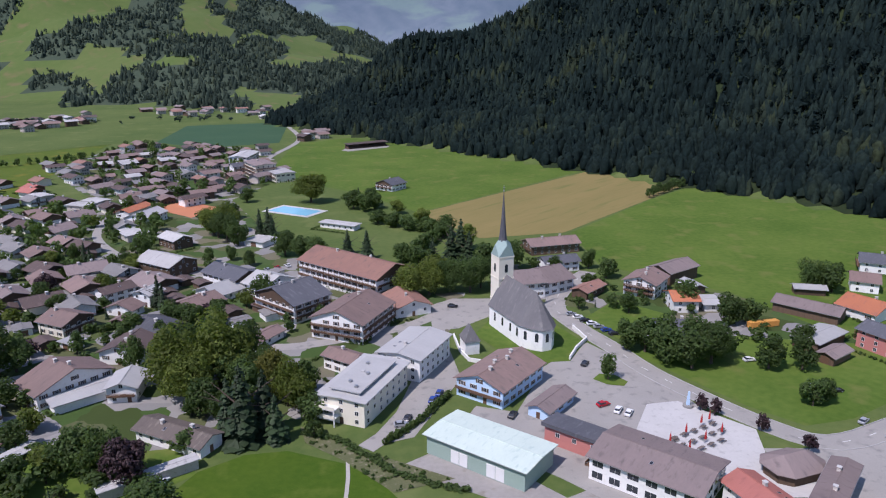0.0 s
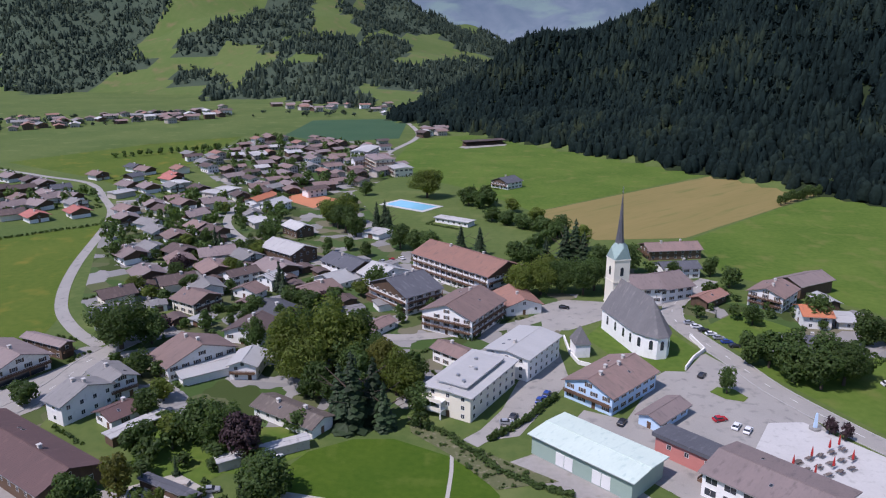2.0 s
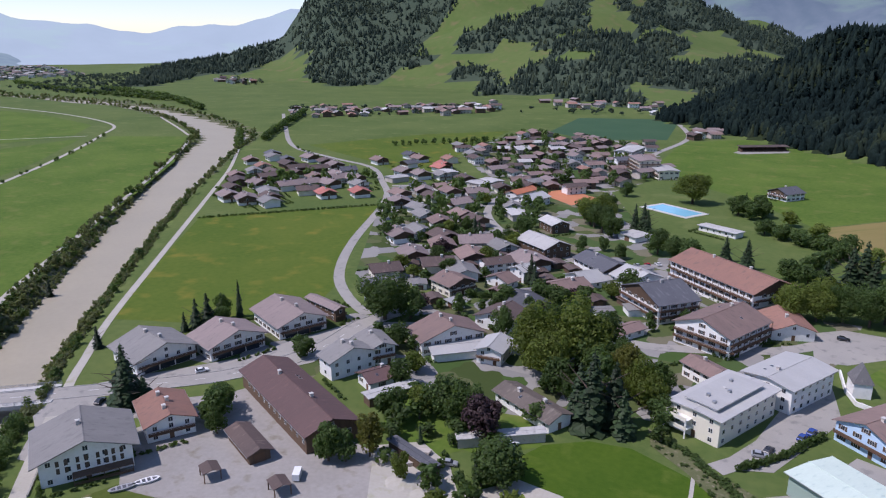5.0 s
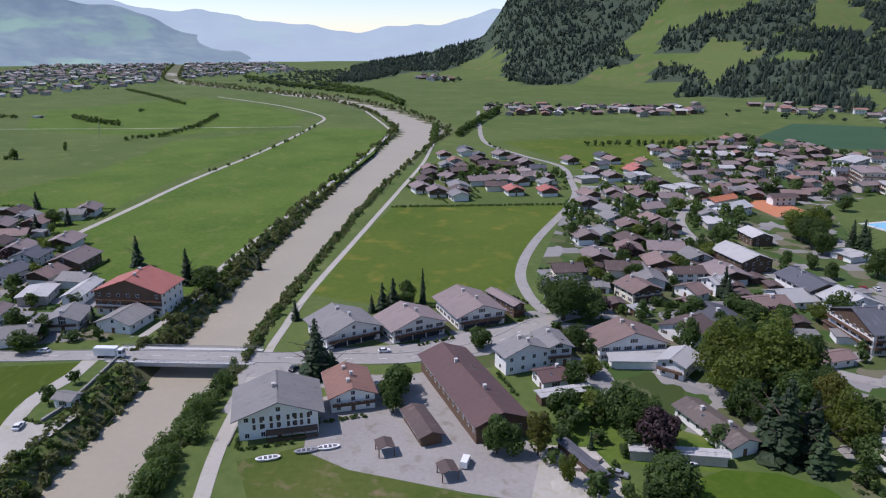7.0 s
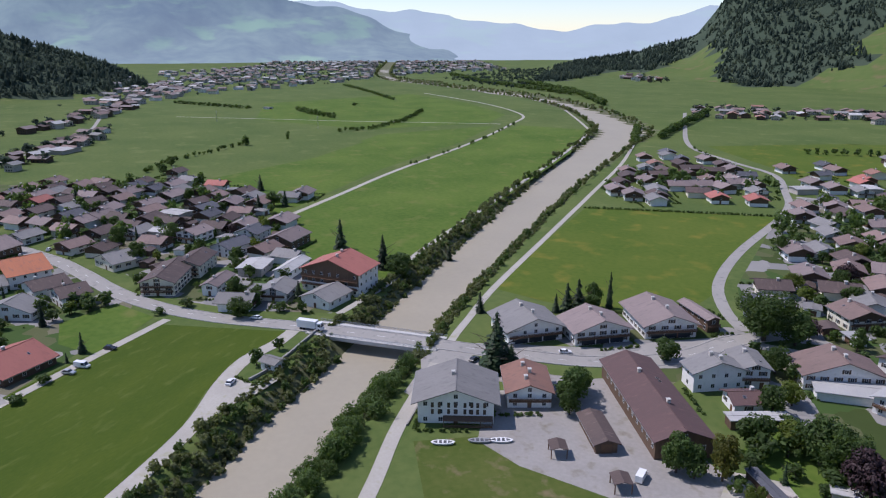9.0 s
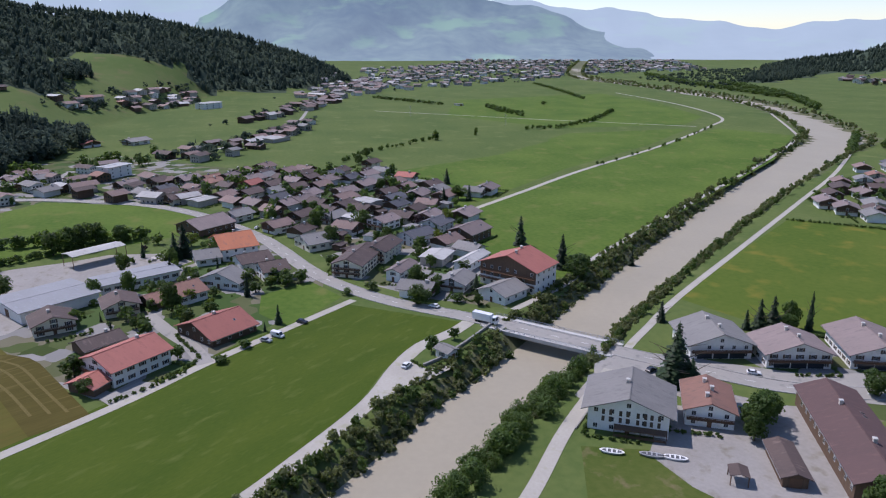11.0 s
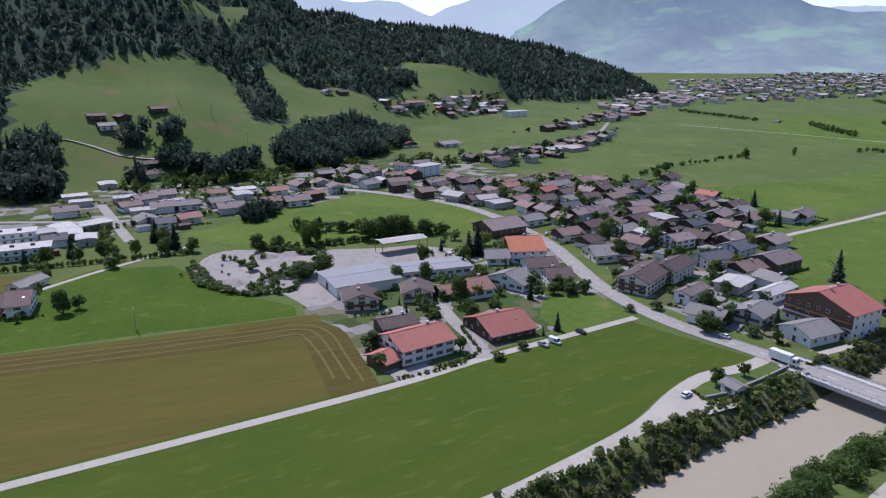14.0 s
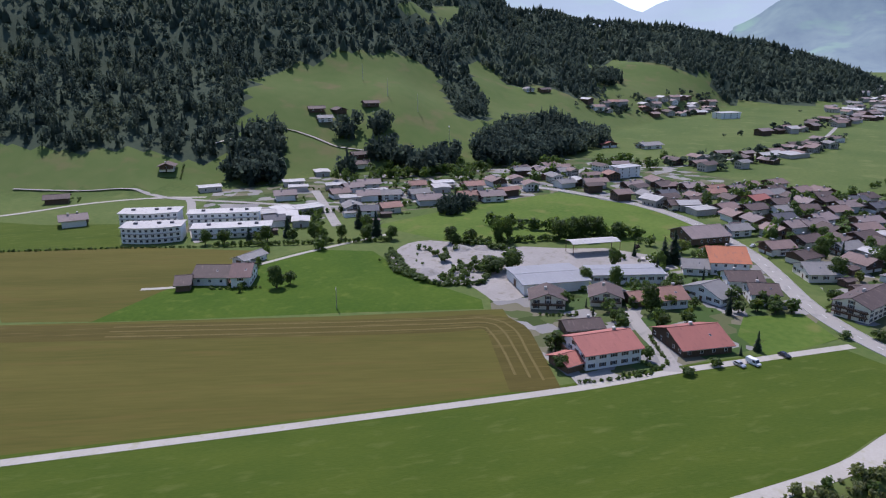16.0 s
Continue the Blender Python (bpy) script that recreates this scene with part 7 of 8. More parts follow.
for x, y, h in ((9, 352, 22), (4, 350, 19), (13, 347, 17), (-39, 352, 16), (-50, 361, 14), (-100, 398, 18), (-97, 394, 15), (-5, 340, 15)):
    tree("needle", x, y, h)
tree("leaf_light", -92, 490, 20, 24)
for x, y, h, w in ((-72, 352, 13, 12), (-82, 358, 14, 13), (-64, 346, 13, 12), (-120, 385, 17, 15), (-128, 395, 15, 14), (-112, 378, 14, 12), (-134, 420, 13, 12), (-108, 350, 8, 7), (-96, 340, 8, 7), (-118, 345, 8, 7), (-60, 470, 13, 14), (-52, 462, 12, 12), (-46, 470, 12, 12), (-30, 420, 9, 12), (-20, 412, 9, 12), (-8, 405, 10, 12), (0, 395, 10, 12), (-40, 428, 9, 12), (-20, 345, 10, 12), (-12, 338, 11, 13)):
    tree("leaf", x, y, h, w)
tree("leaf", 54, 214, 9, 6)
for x, y, h, w in ((66, 238, 12, 11), (72, 236, 13, 12), (77, 226, 13, 14), (84, 222, 14, 14), (92, 226, 15, 14), (97, 232, 13, 13), (88, 234, 14, 13), (110, 222, 12, 11), (121, 221, 12, 10), (112, 196, 9, 9), (116, 198, 8, 8), (80, 238, 13, 12), (100, 280, 12, 12), (112, 262, 13, 12), (120, 262, 11, 11), (166, 305, 15, 15), (172, 300, 13, 13), (130, 240, 9, 9)):
    tree("leaf", x, y, h, w)
for x, y in ((80, 190), (90, 181), (98, 170), (77, 193)):
    tree("leaf_red", x, y, 5.5, 4)
for x, y, h, w in ((-181, 121, 19, 14), (-177, 118, 15, 13), (-174, 122, 10, 10)):
    tree("needle", x, y, h, w * 2.0)
tree("leaf", -147, 126, 11, 9), tree("leaf", -151, 131, 9, 8), tree("leaf", -143, 121, 8, 7)
tree("leaf", -108, 126, 11, 9), tree("leaf_yellow", -100, 133, 12, 8), tree("leaf", -104, 128, 9, 7)
for x, y, h, w in ((-158, 221, 13, 13), (-143, 220, 12, 12), (-156, 172, 8, 9)):
    tree("leaf", x, y, h, w)
for x, y, h in ((-333, 126, 16), (-292, 131, 17), (-206, 170, 13), (-203, 173, 15), (-209, 167, 8), (-223, 141, 9)):
    tree("needle", x, y, h, h * 1.15)
tree("leaf", -205, 182, 11, 7), tree("leaf", -202, 178, 8, 8), tree("needle", -202, 188, 16, 9), tree("leaf", -151, 214, 20, 21)
for x, y, h, w in ((-286, 136, 9, 12), (-280, 132, 8, 11), (-243, -190, 10, 9), (-250, -188, 7, 6), (-304, -112, 8, 14), (-312, -106, 9, 12), (-310, -140, 5, 8), (-226, 62, 5, 4), (-219, 68, 5, 4), (-218, 52, 6, 5)):
    tree("leaf", x, y, h, w)
for x, y, h in ((-354, -38, 17), (-350, -42, 14), (-302, 172, 9)):
    tree("needle", x, y, h)
for x, y, h, w in ((-339, -149, 10, 10), (-347, -142, 8, 8), (-352, -128, 15, 7), (-355, -124, 15, 7), (-372, -100, 11, 11), (-376, -94, 13, 12), (-380, -88, 13, 12), (-384, -83, 12, 11), (-390, -72, 9, 9), (-286, -270, 8, 7), (-292, -262, 8, 8), (-304, -243, 9, 8), (-312, -232, 7, 7), (-318, -222, 10, 8), (-326, -210, 8, 7), (-330, -196, 9, 8), (-336, -184, 8, 8), (-346, -206, 10, 8)):
    tree("leaf", x, y, h, w)
for x, y, h in ((-340, -196, 15), (-318, -240, 12), (-352, -214, 14), (-300, -252, 9)):
    tree("needle", x, y, h)
for i in range(10):
    tree("leaf", 148 + i * 5.2, 505 + i * 5.6 + (i % 3), 7 + i % 3, 6)
for x, y, h, w in ((-232, -30, 6, 5), (-214, -54, 6, 6), (-264, -30, 7, 6), (-272, -22, 6, 6)):
    tree("leaf", x, y, h, w)

for x, y, h, w in ((-137, 491, 10, 11), (-134, 441, 12, 12), (-132, 400, 16, 17), (-126, 408, 17, 16), (-140, 412, 13, 13), (-62, 481, 11, 13), (-49, 479, 12, 13), (-30, 455, 9, 11), (-12, 423, 11, 12), (2, 399, 12, 12), (12, 370, 14, 12), (-196, 330, 8, 10), (-190, 337, 7, 9), (-150, 300, 9, 9), (-158, 276, 8, 9), (-168, 262, 7, 8), (-180, 270, 8, 9), (-115, 250, 7, 7), (-104, 247, 8, 7), (-88, 262, 9, 8), (-92, 275, 7, 7), (-150, 330, 9, 9), (-112, 330, 7, 7), (-170, 400, 8, 8), (-210, 420, 8, 8)):
    tree("leaf" if x % 3 else "leaf_light", x, y, h, w)
for x, y, h in ((-105, 398, 17), (-101, 402, 14), (-119, 282, 15), (-116, 279, 12), (-180, 345, 12), (-58, 483, 13)):
    tree("needle", x, y, h, h * 1.1)
tree("leaf_red", -176, 300, 9, 9)

# garden trees and shrubs between the houses
GARDENS = (([(-130, 260), (-60, 300), (-30, 250), (-80, 235), (-140, 180), (-150, 230), (-190, 340), (-160, 350)], 34), ([(-300, 430), (-190, 480), (-150, 350), (-210, 300), (-240, 330)], 26), ([(-350, 620), (-350, 780), (-200, 770), (-130, 580), (-165, 485), (-240, 500)], 24),
           ([(-540, -60), (-580, 0), (-560, 90), (-460, 125), (-390, 115), (-300, 60), (-320, 30), (-400, 10), (-470, -30)], 34), ([(-400, -60), (-330, 5), (-300, 10), (-286, -12), (-250, -38), (-280, -90), (-300, -70)], 11), ([(20, 300), (60, 360), (110, 300), (140, 240), (100, 250)], 7), ([(-480, -330), (-420, -180), (-560, -120), (-700, -60), (-640, -180), (-540, -300)], 22), ([(-120, 150), (-60, 140), (-50, 112), (-90, 128), (-104, 140)], 16), ([(-440, 400), (-330, 470), (-300, 440), (-380, 340)], 16))
FAR_TREES = []
for j, (pts, n) in enumerate(GARDENS):
    rng = random.Random(70 + j)
    n = int(n * (4.0 if math.hypot(*pts[0]) > 400 else 2.4))
    xs, ys = [p[0] for p in pts], [p[1] for p in pts]
    done = 0
    while done < n:
        x, y = rng.uniform(min(xs), max(xs)), rng.uniform(min(ys), max(ys))
        done += 0.1
        if inside(x, y, pts) and all((x - a) ** 2 + (y - b) ** 2 > 48 for a, b in TAKEN) and float(river_gap(np.array(x), np.array(y))) > 9 and off_roads(x, y, 5):
            h = rng.choice((3, 4, 5, 6, 7, 9, 11))
            if math.hypot(x, y) > 400:
                FAR_TREES.append((x, y, -0.2, rng.uniform(0, 6.28), h * 1.1, h * 1.05, rng.randrange(5)))
                TAKEN.append((x, y))
                done += 0.9
                continue
            tree(rng.choice(("leaf", "leaf", "leaf", "leaf_light", "needle", "leaf_red" if rng.random() < 0.15 else "leaf")), x, y, h * rng.uniform(0.8, 1.2), h * rng.uniform(0.7, 1.1))
            TAKEN.append((x, y))
            done += 0.9
for ob in TREES.values():
    for o in (*ob.children_recursive, ob):
        bpy.data.objects.remove(o)

# ---- woods ----
CONES = [lump(i, ((0.06, 0.20), (0.38, 0.15), (0.72, 0.075)), 7, 0.3) for i in range(6)] + [lump(90 + i, ((0.1, 0.36), (0.45, 0.46), (0.78, 0.34)), 7, 0.28) for i in range(4)]
FAR_CONES = [lump(20 + i, ((0.04, 0.20), (0.5, 0.12)), 6, 0.25) for i in range(6)] + [leafy(95 + i, 6, 13, 0.22) for i in range(4)]
FULL = [spruce(400 + i, 9, 8) for i in range(6)] + [leafy(410 + i, 10, 84, 0.098) for i in range(4)]
rng = np.random.RandomState(5)


def wood(name, xs, ys, label, share=0.25, height=(14, 22), m="forest"):
    n = len(xs)
    z = ground_z(xs, ys)
    broad = rng.rand(n) < share
    which = np.where(broad, 6 + rng.randint(0, 4, n), rng.randint(0, 6, n))
    h = (height[0] * 0.75 + (height[1] * 1.1 - height[0] * 0.75) * rng.beta(2, 2, n)) * np.where(broad, 0.85, 1.0)
    return crowd(name, FAR_CONES if name in ("hill_forest", "mountain_forest", "ski_hill_forest") else FULL if name in ("grove", "ski_hill_wood") else CONES, np.stack([xs, ys, z - 0.5, rng.uniform(0, 6.28, n), h * np.where(broad, 0.86 if name == "grove" else 0.66, 1.3), h, which], 1), m, label, "forest", smooth=True)


def scatter(n, test, box):
    x, y = rng.uniform(box[0], box[1], n), rng.uniform(box[2], box[3], n)
    ok = test(x, y)
    return x[ok], y[ok]


x, y = scatter(55000, on_steep, (-300, 700, 200, 1250))
d = (x + 202) * 0.738 + (y - 978) * 0.675
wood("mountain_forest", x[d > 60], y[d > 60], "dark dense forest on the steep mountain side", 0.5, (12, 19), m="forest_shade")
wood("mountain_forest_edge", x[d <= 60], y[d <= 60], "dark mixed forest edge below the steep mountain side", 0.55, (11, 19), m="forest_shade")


x, y = scatter(36000, on_north, (-2200, 500, 1150, 2750))
wood("hill_forest", x, y, "patches of dark forest on the far hills", 0.45, (11, 19))


x, y = scatter(52000, on_west, (-1800, 100, -1700, 300))
near = np.hypot(x, y) < 860
wood("ski_hill_wood", x[near], y[near], "dark mixed wood at the foot of the ski hill", 0.75, (13, 21), m="forest_haze")
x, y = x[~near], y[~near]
wood("ski_hill_forest", x, y, "dark mixed forest on the ski hill", 0.75, (12, 19), m="forest_haze")
gx2, gy2 = [], []
for cx, cy, rx, ry, n in ((-640, -222, 50, 34, 170), (-700, -215, 60, 44, 230), (-770, -200, 50, 40, 140), (-612, -228, 20, 16, 40), (-448, -368, 22, 20, 60), (-478, -388, 22, 18, 60), (-505, -400, 18, 12, 30), (-576, -360, 12, 9, 10), (-592, -338, 12, 8, 12), (-505, -318, 8, 5, 6), (-548, -292, 10, 30, 30), (-560, -262, 40, 10, 40), (-1200, -258, 70, 22, 60)):
    t, q = rng.uniform(0, 6.28, n), np.sqrt(rng.rand(n))
    gx2.append(cx + rx * q * np.cos(t)), gy2.append(cy + ry * q * np.sin(t))
wood("grove", np.concatenate(gx2), np.concatenate(gy2), "dense dark groves at the foot of the ski hill", 0.8, (19, 27), m="forest_haze")

t, q = rng.uniform(0, 6.28, 34), np.sqrt(rng.rand(34))
wood("grove", -418 + 17 * q * np.cos(t), -182 + 10 * q * np.sin(t), "dark spinney beside the road", 0.8, (10, 15))

# scrub on the river banks, hedges and far copses
BUSH = [leafy(200 + i, 6, 60, 0.135) for i in range(5)] + [leafy(220 + i, 9, 84, 0.112) for i in range(5)] + [leafy(230 + i, 16, 480, 0.046) for i in range(5)]
def tall(side, p):
    """The village bank carries taller trees above the bridge."""
    return side < 0 and -195 < p[0] < -60


rows, bank_trees, low_bank = [], [], []
for a, b in zip(RIVER_LINE[:-1], RIVER_LINE[1:]):
    d = (b - a)[:2]
    ln = math.hypot(*d)
    nn = np.array((-d[1], d[0])) / ln
    near = np.hypot(*a[:2]) < 520
    for side in (1, -1):
        for _ in range(int(ln * ((1.7 if tall(side, a) else 1.8) if near else 0.22)) + 1):
            p = a[:2] + d * rng.rand() + nn * side * (a[2] + rng.uniform(0.4, 11.0 if tall(side, a) else 11.5 if near and side > 0 else 8.0 if near else 9.0))
            if np.hypot(p[0] + 224, p[1] - 96) < 17 or side > 0 and min(np.hypot(p[0] - 0.001 * q * (-213) - (1 - 0.001 * q) * (-237), p[1] - 0.001 * q * 50 - (1 - 0.001 * q) * 79) for q in range(0, 1001, 100)) < 5.5:
                continue
            w = (1.5 + 3.6 * rng.rand() ** 1.6) * (1.0 if near else 1.7) * (1.75 if tall(side, p) else 1.0)
            (bank_trees if tall(side, p) else low_bank if rng.rand() < 0.3 else rows).append((p[0], p[1], float(ground_z(*p)) - 0.3, rng.uniform(0, 6.28), w, w * rng.uniform(0.7, 1.15), rng.randint(5) + (5 if np.hypot(*p) < 400 and not tall(side, p) else 0)))
bank_low = []
for a, b in zip(RIVER_LINE[:-1], RIVER_LINE[1:]):
    d = (b - a)[:2]
    nn = np.array((-d[1], d[0])) / math.hypot(*d)
    if np.hypot(*a[:2]) < 420:
        for side in (1, -1):
            for _ in range(int(math.hypot(*d) * 2.6)):
                p = a[:2] + d * rng.rand() + nn * side * (a[2] + rng.uniform(0.2, 13.0 if side > 0 else 9.0))
                if np.hypot(p[0] + 224, p[1] - 96) > 15 and off_roads(p[0], p[1], 3.2):
                    w = rng.uniform(0.8, 2.2)
                    bank_low.append((p[0], p[1], float(ground_z(*p)) - 0.15, rng.uniform(0, 6.28), w * 1.3, w * 0.8, rng.randint(5)))
crowd("bank_weeds", [leafy(260 + i, 4, 20, 0.22) for i in range(5)], bank_low, "willow", "low olive weeds and brambles on the banks", "weeds")
crowd("bank_trees", BUSH[10:], bank_trees, "leaf", "green trees on the village bank of the river", "trees")
crowd("bank_bushes", BUSH, low_bank, "leaf", "darker green bushes along the river banks", "bushes")
crowd("bank_scrub", BUSH, rows, "willow", "grey-green willow scrub along the river banks", "bushes")


def hedge(pts, w, h, step=1.3):
    out = []
    for (x0, y0), (x1, y1) in zip(pts[:-1], pts[1:]):
        n = max(1, int(math.hypot(x1 - x0, y1 - y0) / step))
        for i in range(n):
            t = (i + rng.rand()) / n
            x, y = x0 + (x1 - x0) * t + rng.normal(0, w * 0.08), y0 + (y1 - y0) * t + rng.normal(0, w * 0.08)
            out.append((x, y, float(ground_z(x, y)) - 0.3, rng.uniform(0, 6.28), w * rng.uniform(0.8, 1.3), h * rng.uniform(0.8, 1.2), rng.randint(5)))
    return out


rows = hedge([(-16, 174), (-8, 184), (2, 203)], 2.4, 2.6, 0.45) + hedge([(-136, 252), (-118, 262), (-100, 258)], 3.5, 4) + hedge([(-20, 345), (0, 398), (-40, 430)], 8, 8, 3) + hedge([(-344, 294), (-270, 380)], 2.0, 2.0)
rows += hedge([(-206, -47), (-214, -36), (-222, -27), (-228, -28), (-232, -38)], 1.8, 1.6) + hedge([(-245, -58), (-226, -62)], 1.8, 1.8) + hedge([(-230, -200), (-290, -232), (-350, -300)], 4, 4, 3) + hedge([(-388, -150), (-392, -60)], 9, 8, 4)
rows += hedge([(-360, -250), (-300, -205)], 7, 7, 4) + hedge([(-320, -290), (-370, -260), (-420, -215)], 4, 4, 3) + hedge([(-205, 168), (-186, 210)], 2, 1.6)
rows += hedge([(-500, 560), (-360, 470)], 4, 3, 9) + hedge([(-420, 620), (-340, 700)], 7, 7, 6) + hedge([(-560, 575), (-640, 700), (-720, 830)], 11, 10, 5) + hedge([(-660, 640), (-560, 540)], 12, 9, 5)
rows += hedge([(-605, 66), (-659, 95), (-686, 131), (-737, 180)], 5, 5, 6) + hedge([(-1278, 201), (-1193, 244), (-1109, 284)], 9, 6, 6) + hedge([(-1068, 340), (-993, 339), (-925, 349)], 9, 8, 5) + hedge([(-785, 298), (-786, 339), (-842, 409), (-959, 499)], 7, 6, 5) + hedge([(-1585, 622), (-1389, 592), (-1167, 548)], 9, 6, 7) + hedge([(-725, 177), (-728, 180)], 9, 11, 2) + hedge([(-749, 227), (-752, 229)], 7, 9, 3) + hedge([(-1087, 441), (-1090, 447)], 12, 7, 3) + hedge([(-530, 255), (-640, 400), (-760, 530)], 5, 4, 22) + hedge([(-40, 180), (-28, 176), (-12, 160), (6, 152)], 3.2, 1.6, 1.2) + hedge([(-1100, 900), (-1500, 960), (-1900, 1080)], 16, 11, 8) + hedge([(-900, 800), (-1150, 940), (-1500, 1050)], 16, 11, 7)
rows += hedge([(-188, 293), (-180, 309), (-179, 340)], 5, 5, 1.6) + hedge([(-183, 290), (-167, 298), (-160, 313)], 4.5, 4.5, 1.6) + hedge([(-497, -288), (-528, -257), (-575, -219)], 9, 9, 3) + hedge([(-316, -174), (-288, -150), (-277, -135)], 6, 3, 2) + hedge([(-345, -145), (-340, -115), (-326, -114)], 6, 4, 2.5)
rows += hedge([(-231, -357), (-262, -306), (-284, -262)], 2.0, 1.6, 1.6) + hedge([(-284, -262), (-333, -182)], 3.5, 3.5, 2) + hedge([(-339, -149), (-372, -100), (-397, -60)], 5, 4, 2)
# clipped hedges round the gardens
LOW = [leafy(240 + i, 4, 26, 0.20) for i in range(5)]
low_rows, pick = [], random.Random(8)
for o in [o for o in scene.objects if o.parent is None and o.name.split(".")[0] == "house"]:
    q = o.matrix_basis
    x0, y0 = q.translation.x, q.translation.y
    if math.hypot(x0, y0) > 620 or pick.random() < 0.25:
        continue
    u, g = q.to_3x3() @ Vector((1, 0, 0)), pick.choice((-1, 1))
    v = Vector((-u.y, u.x, 0)) * g
    a, b, c = q.translation + u * 13 + v * 11, q.translation - u * 10 + v * 11, q.translation + u * 13 - v * 4
    for p1, p2 in ((a, b), (a, c)):
        for r in hedge([(p1.x, p1.y), (p2.x, p2.y)], 1.7, 1.7, 1.5):
            if all((r[0] - e) ** 2 + (r[1] - f) ** 2 > 60 for e, f in TAKEN) and float(river_gap(r[0], r[1])) > 8 and off_roads(r[0], r[1], 4):
                low_rows.append(r)
crowd("garden_hedges", LOW, low_rows, "leaf", "clipped green hedges round the gardens", "hedges")
for cx, cy, n in ((-311, -119, 26), (-303, -124, 16), (-296, -122, 12), (-324, -153, 14), (-285, -128, 10), (-282, -119, 8), (-296, -156, 8), (-350, -132, 8)):
    for _ in range(n):
        w = rng.uniform(1.2, 4.0)
        rows.append((cx + rng.normal(0, 4.5), cy + rng.normal(0, 4.5), -0.1, rng.uniform(0, 6.28), w * 1.3, w, rng.randint(10)))
rows += hedge([(-217, -36), (-225, -27), (-232, -23), (-254, -33)], 2.0, 1.6) + hedge([(-272, -11), (-256, -14), (-247, -15)], 2.2, 1.8) + hedge([(-307, -171), (-284, -153), (-275, -127), (-284, -110), (-310, -114)], 4.0, 2.6, 1.6)
SCRUFF = [(-41, 184), (-26, 173), (-14, 167), (3, 158), (-12, 152), (-26, 166), (-38, 175)]
for _ in range(900):
    x, y = rng.uniform(-40, 20), rng.uniform(130, 190)
    if inside(x, y, SCRUFF):
        w = rng.uniform(0.5, 1.6)
        rows.append((x, y, -0.1, rng.uniform(0, 6.28), w * 1.3, w * 0.8, rng.randint(5)))
crowd("hedges", BUSH, rows, "leaf", "green hedges and field shrubs", "hedges")

crowd("village_trees", BUSH[5:10], FAR_TREES, "leaf", "green trees between the far village houses", "trees")
rows = []
for j, (pts, n) in enumerate(GARDENS):
    xs, ys = [p[0] for p in pts], [p[1] for p in pts]
    for _ in range(n * 22):
        x, y = rng.uniform(min(xs), max(xs)), rng.uniform(min(ys), max(ys))
        if inside(x, y, pts) and all((x - a) ** 2 + (y - b) ** 2 > 36 for a, b in TAKEN) and off_roads(x, y, 4.5):
            w = rng.choice((1.0, 1.5, 2.0, 2.6, 3.6, 5.0, 6.5))
            rows.append((x, y, -0.2, rng.uniform(0, 6.28), w * 1.3, w, rng.randint(5) + (5 if w > 3 and np.hypot(x, y) < 420 else 0)))
crowd("garden_shrubs", BUSH, rows, "leaf", "small green shrubs in the gardens", "shrubs")

# trees that stand among the far houses and along the meadows
rows = []
for pts, n in ((TOWN, 950), ([(-900, -60), (-1000, 40), (-1250, 150), (-1330, 120), (-1180, 60), (-950, -30)], 60), ([(-640, -110), (-800, -20), (-940, 70), (-840, 60), (-640, -30)], 60), ([(-940, -260), (-1139, -210), (-1400, -110), (-1250, -75), (-1081, -155), (-930, -225)], 110), ([(-482, 1010), (-705, 774), (-811, 905), (-531, 1110)], 60), ([(-600, 880), (-340, 1260), (-250, 1080), (-500, 1000)], 40), ([(-1298, 1297), (-1541, 1398), (-1700, 1600), (-1380, 1480)], 40), ([(-1300, 900), (-1480, 1110), (-2100, 1600), (-2140, 1450), (-1700, 950)], 420)):
    xs, ys = rng.uniform(min(p[0] for p in pts), max(p[0] for p in pts), n * 3), rng.uniform(min(p[1] for p in pts), max(p[1] for p in pts), n * 3)
    ok = within(xs, ys, pts) & (river_gap(xs, ys) > 8)
    for x, y in list(zip(xs[ok], ys[ok]))[:n]:
        h = rng.uniform(5, 12)
        rows.append((x, y, float(hills(x, y)) - 0.5, rng.uniform(0, 6.28), h * 1.3, h, 6 + rng.randint(4)))
crowd("valley_trees", FAR_CONES, rows, "forest", "far-off trees between the town houses", "trees", smooth=True)

# ---- far ranges, the backdrop of the valley ----


def range_of(name, psis, elevs, r, m, label, seed):
    g = np.random.RandomState(seed)
    ps = np.arange(psis[0], psis[-1] + 0.01, 0.5)
    s = Shape()
    prev = None
    for i, p in enumerate(ps):
        e = np.interp(p, psis, elevs) + 0.16 * math.sin(p * 0.9 + seed) + 0.06 * math.sin(p * 2.3) + g.normal(0, 0.015)
        a = radians(p)
        col = []
        top = 105 + math.tan(radians(e)) * r
        for k in range(13):
            f = k / 12
            rr = r - 1000 * (1 - f) + (70 * math.sin(p * 0.6 + k * 0.7) + 30 * math.sin(p * 1.7 - k)) * f * (1 - f) * 4
            col.append((-math.sin(a) * rr, math.cos(a) * rr, -8 + (top + 8) * f ** 1.9))
        if prev:
            for k in range(12):
                s.face([prev[k], prev[k + 1], col[k + 1], col[k]])
        prev = col
    me = s.mesh(name, m)
    bm = bmesh.new()
    bm.from_mesh(me)
    bmesh.ops.remove_doubles(bm, verts=bm.verts, dist=0.01)
    for f in bm.faces:
        f.smooth = True
    bm.to_mesh(me)
    bm.free()
    return tagged(new(name, me), label, "mountains", kind="structure")


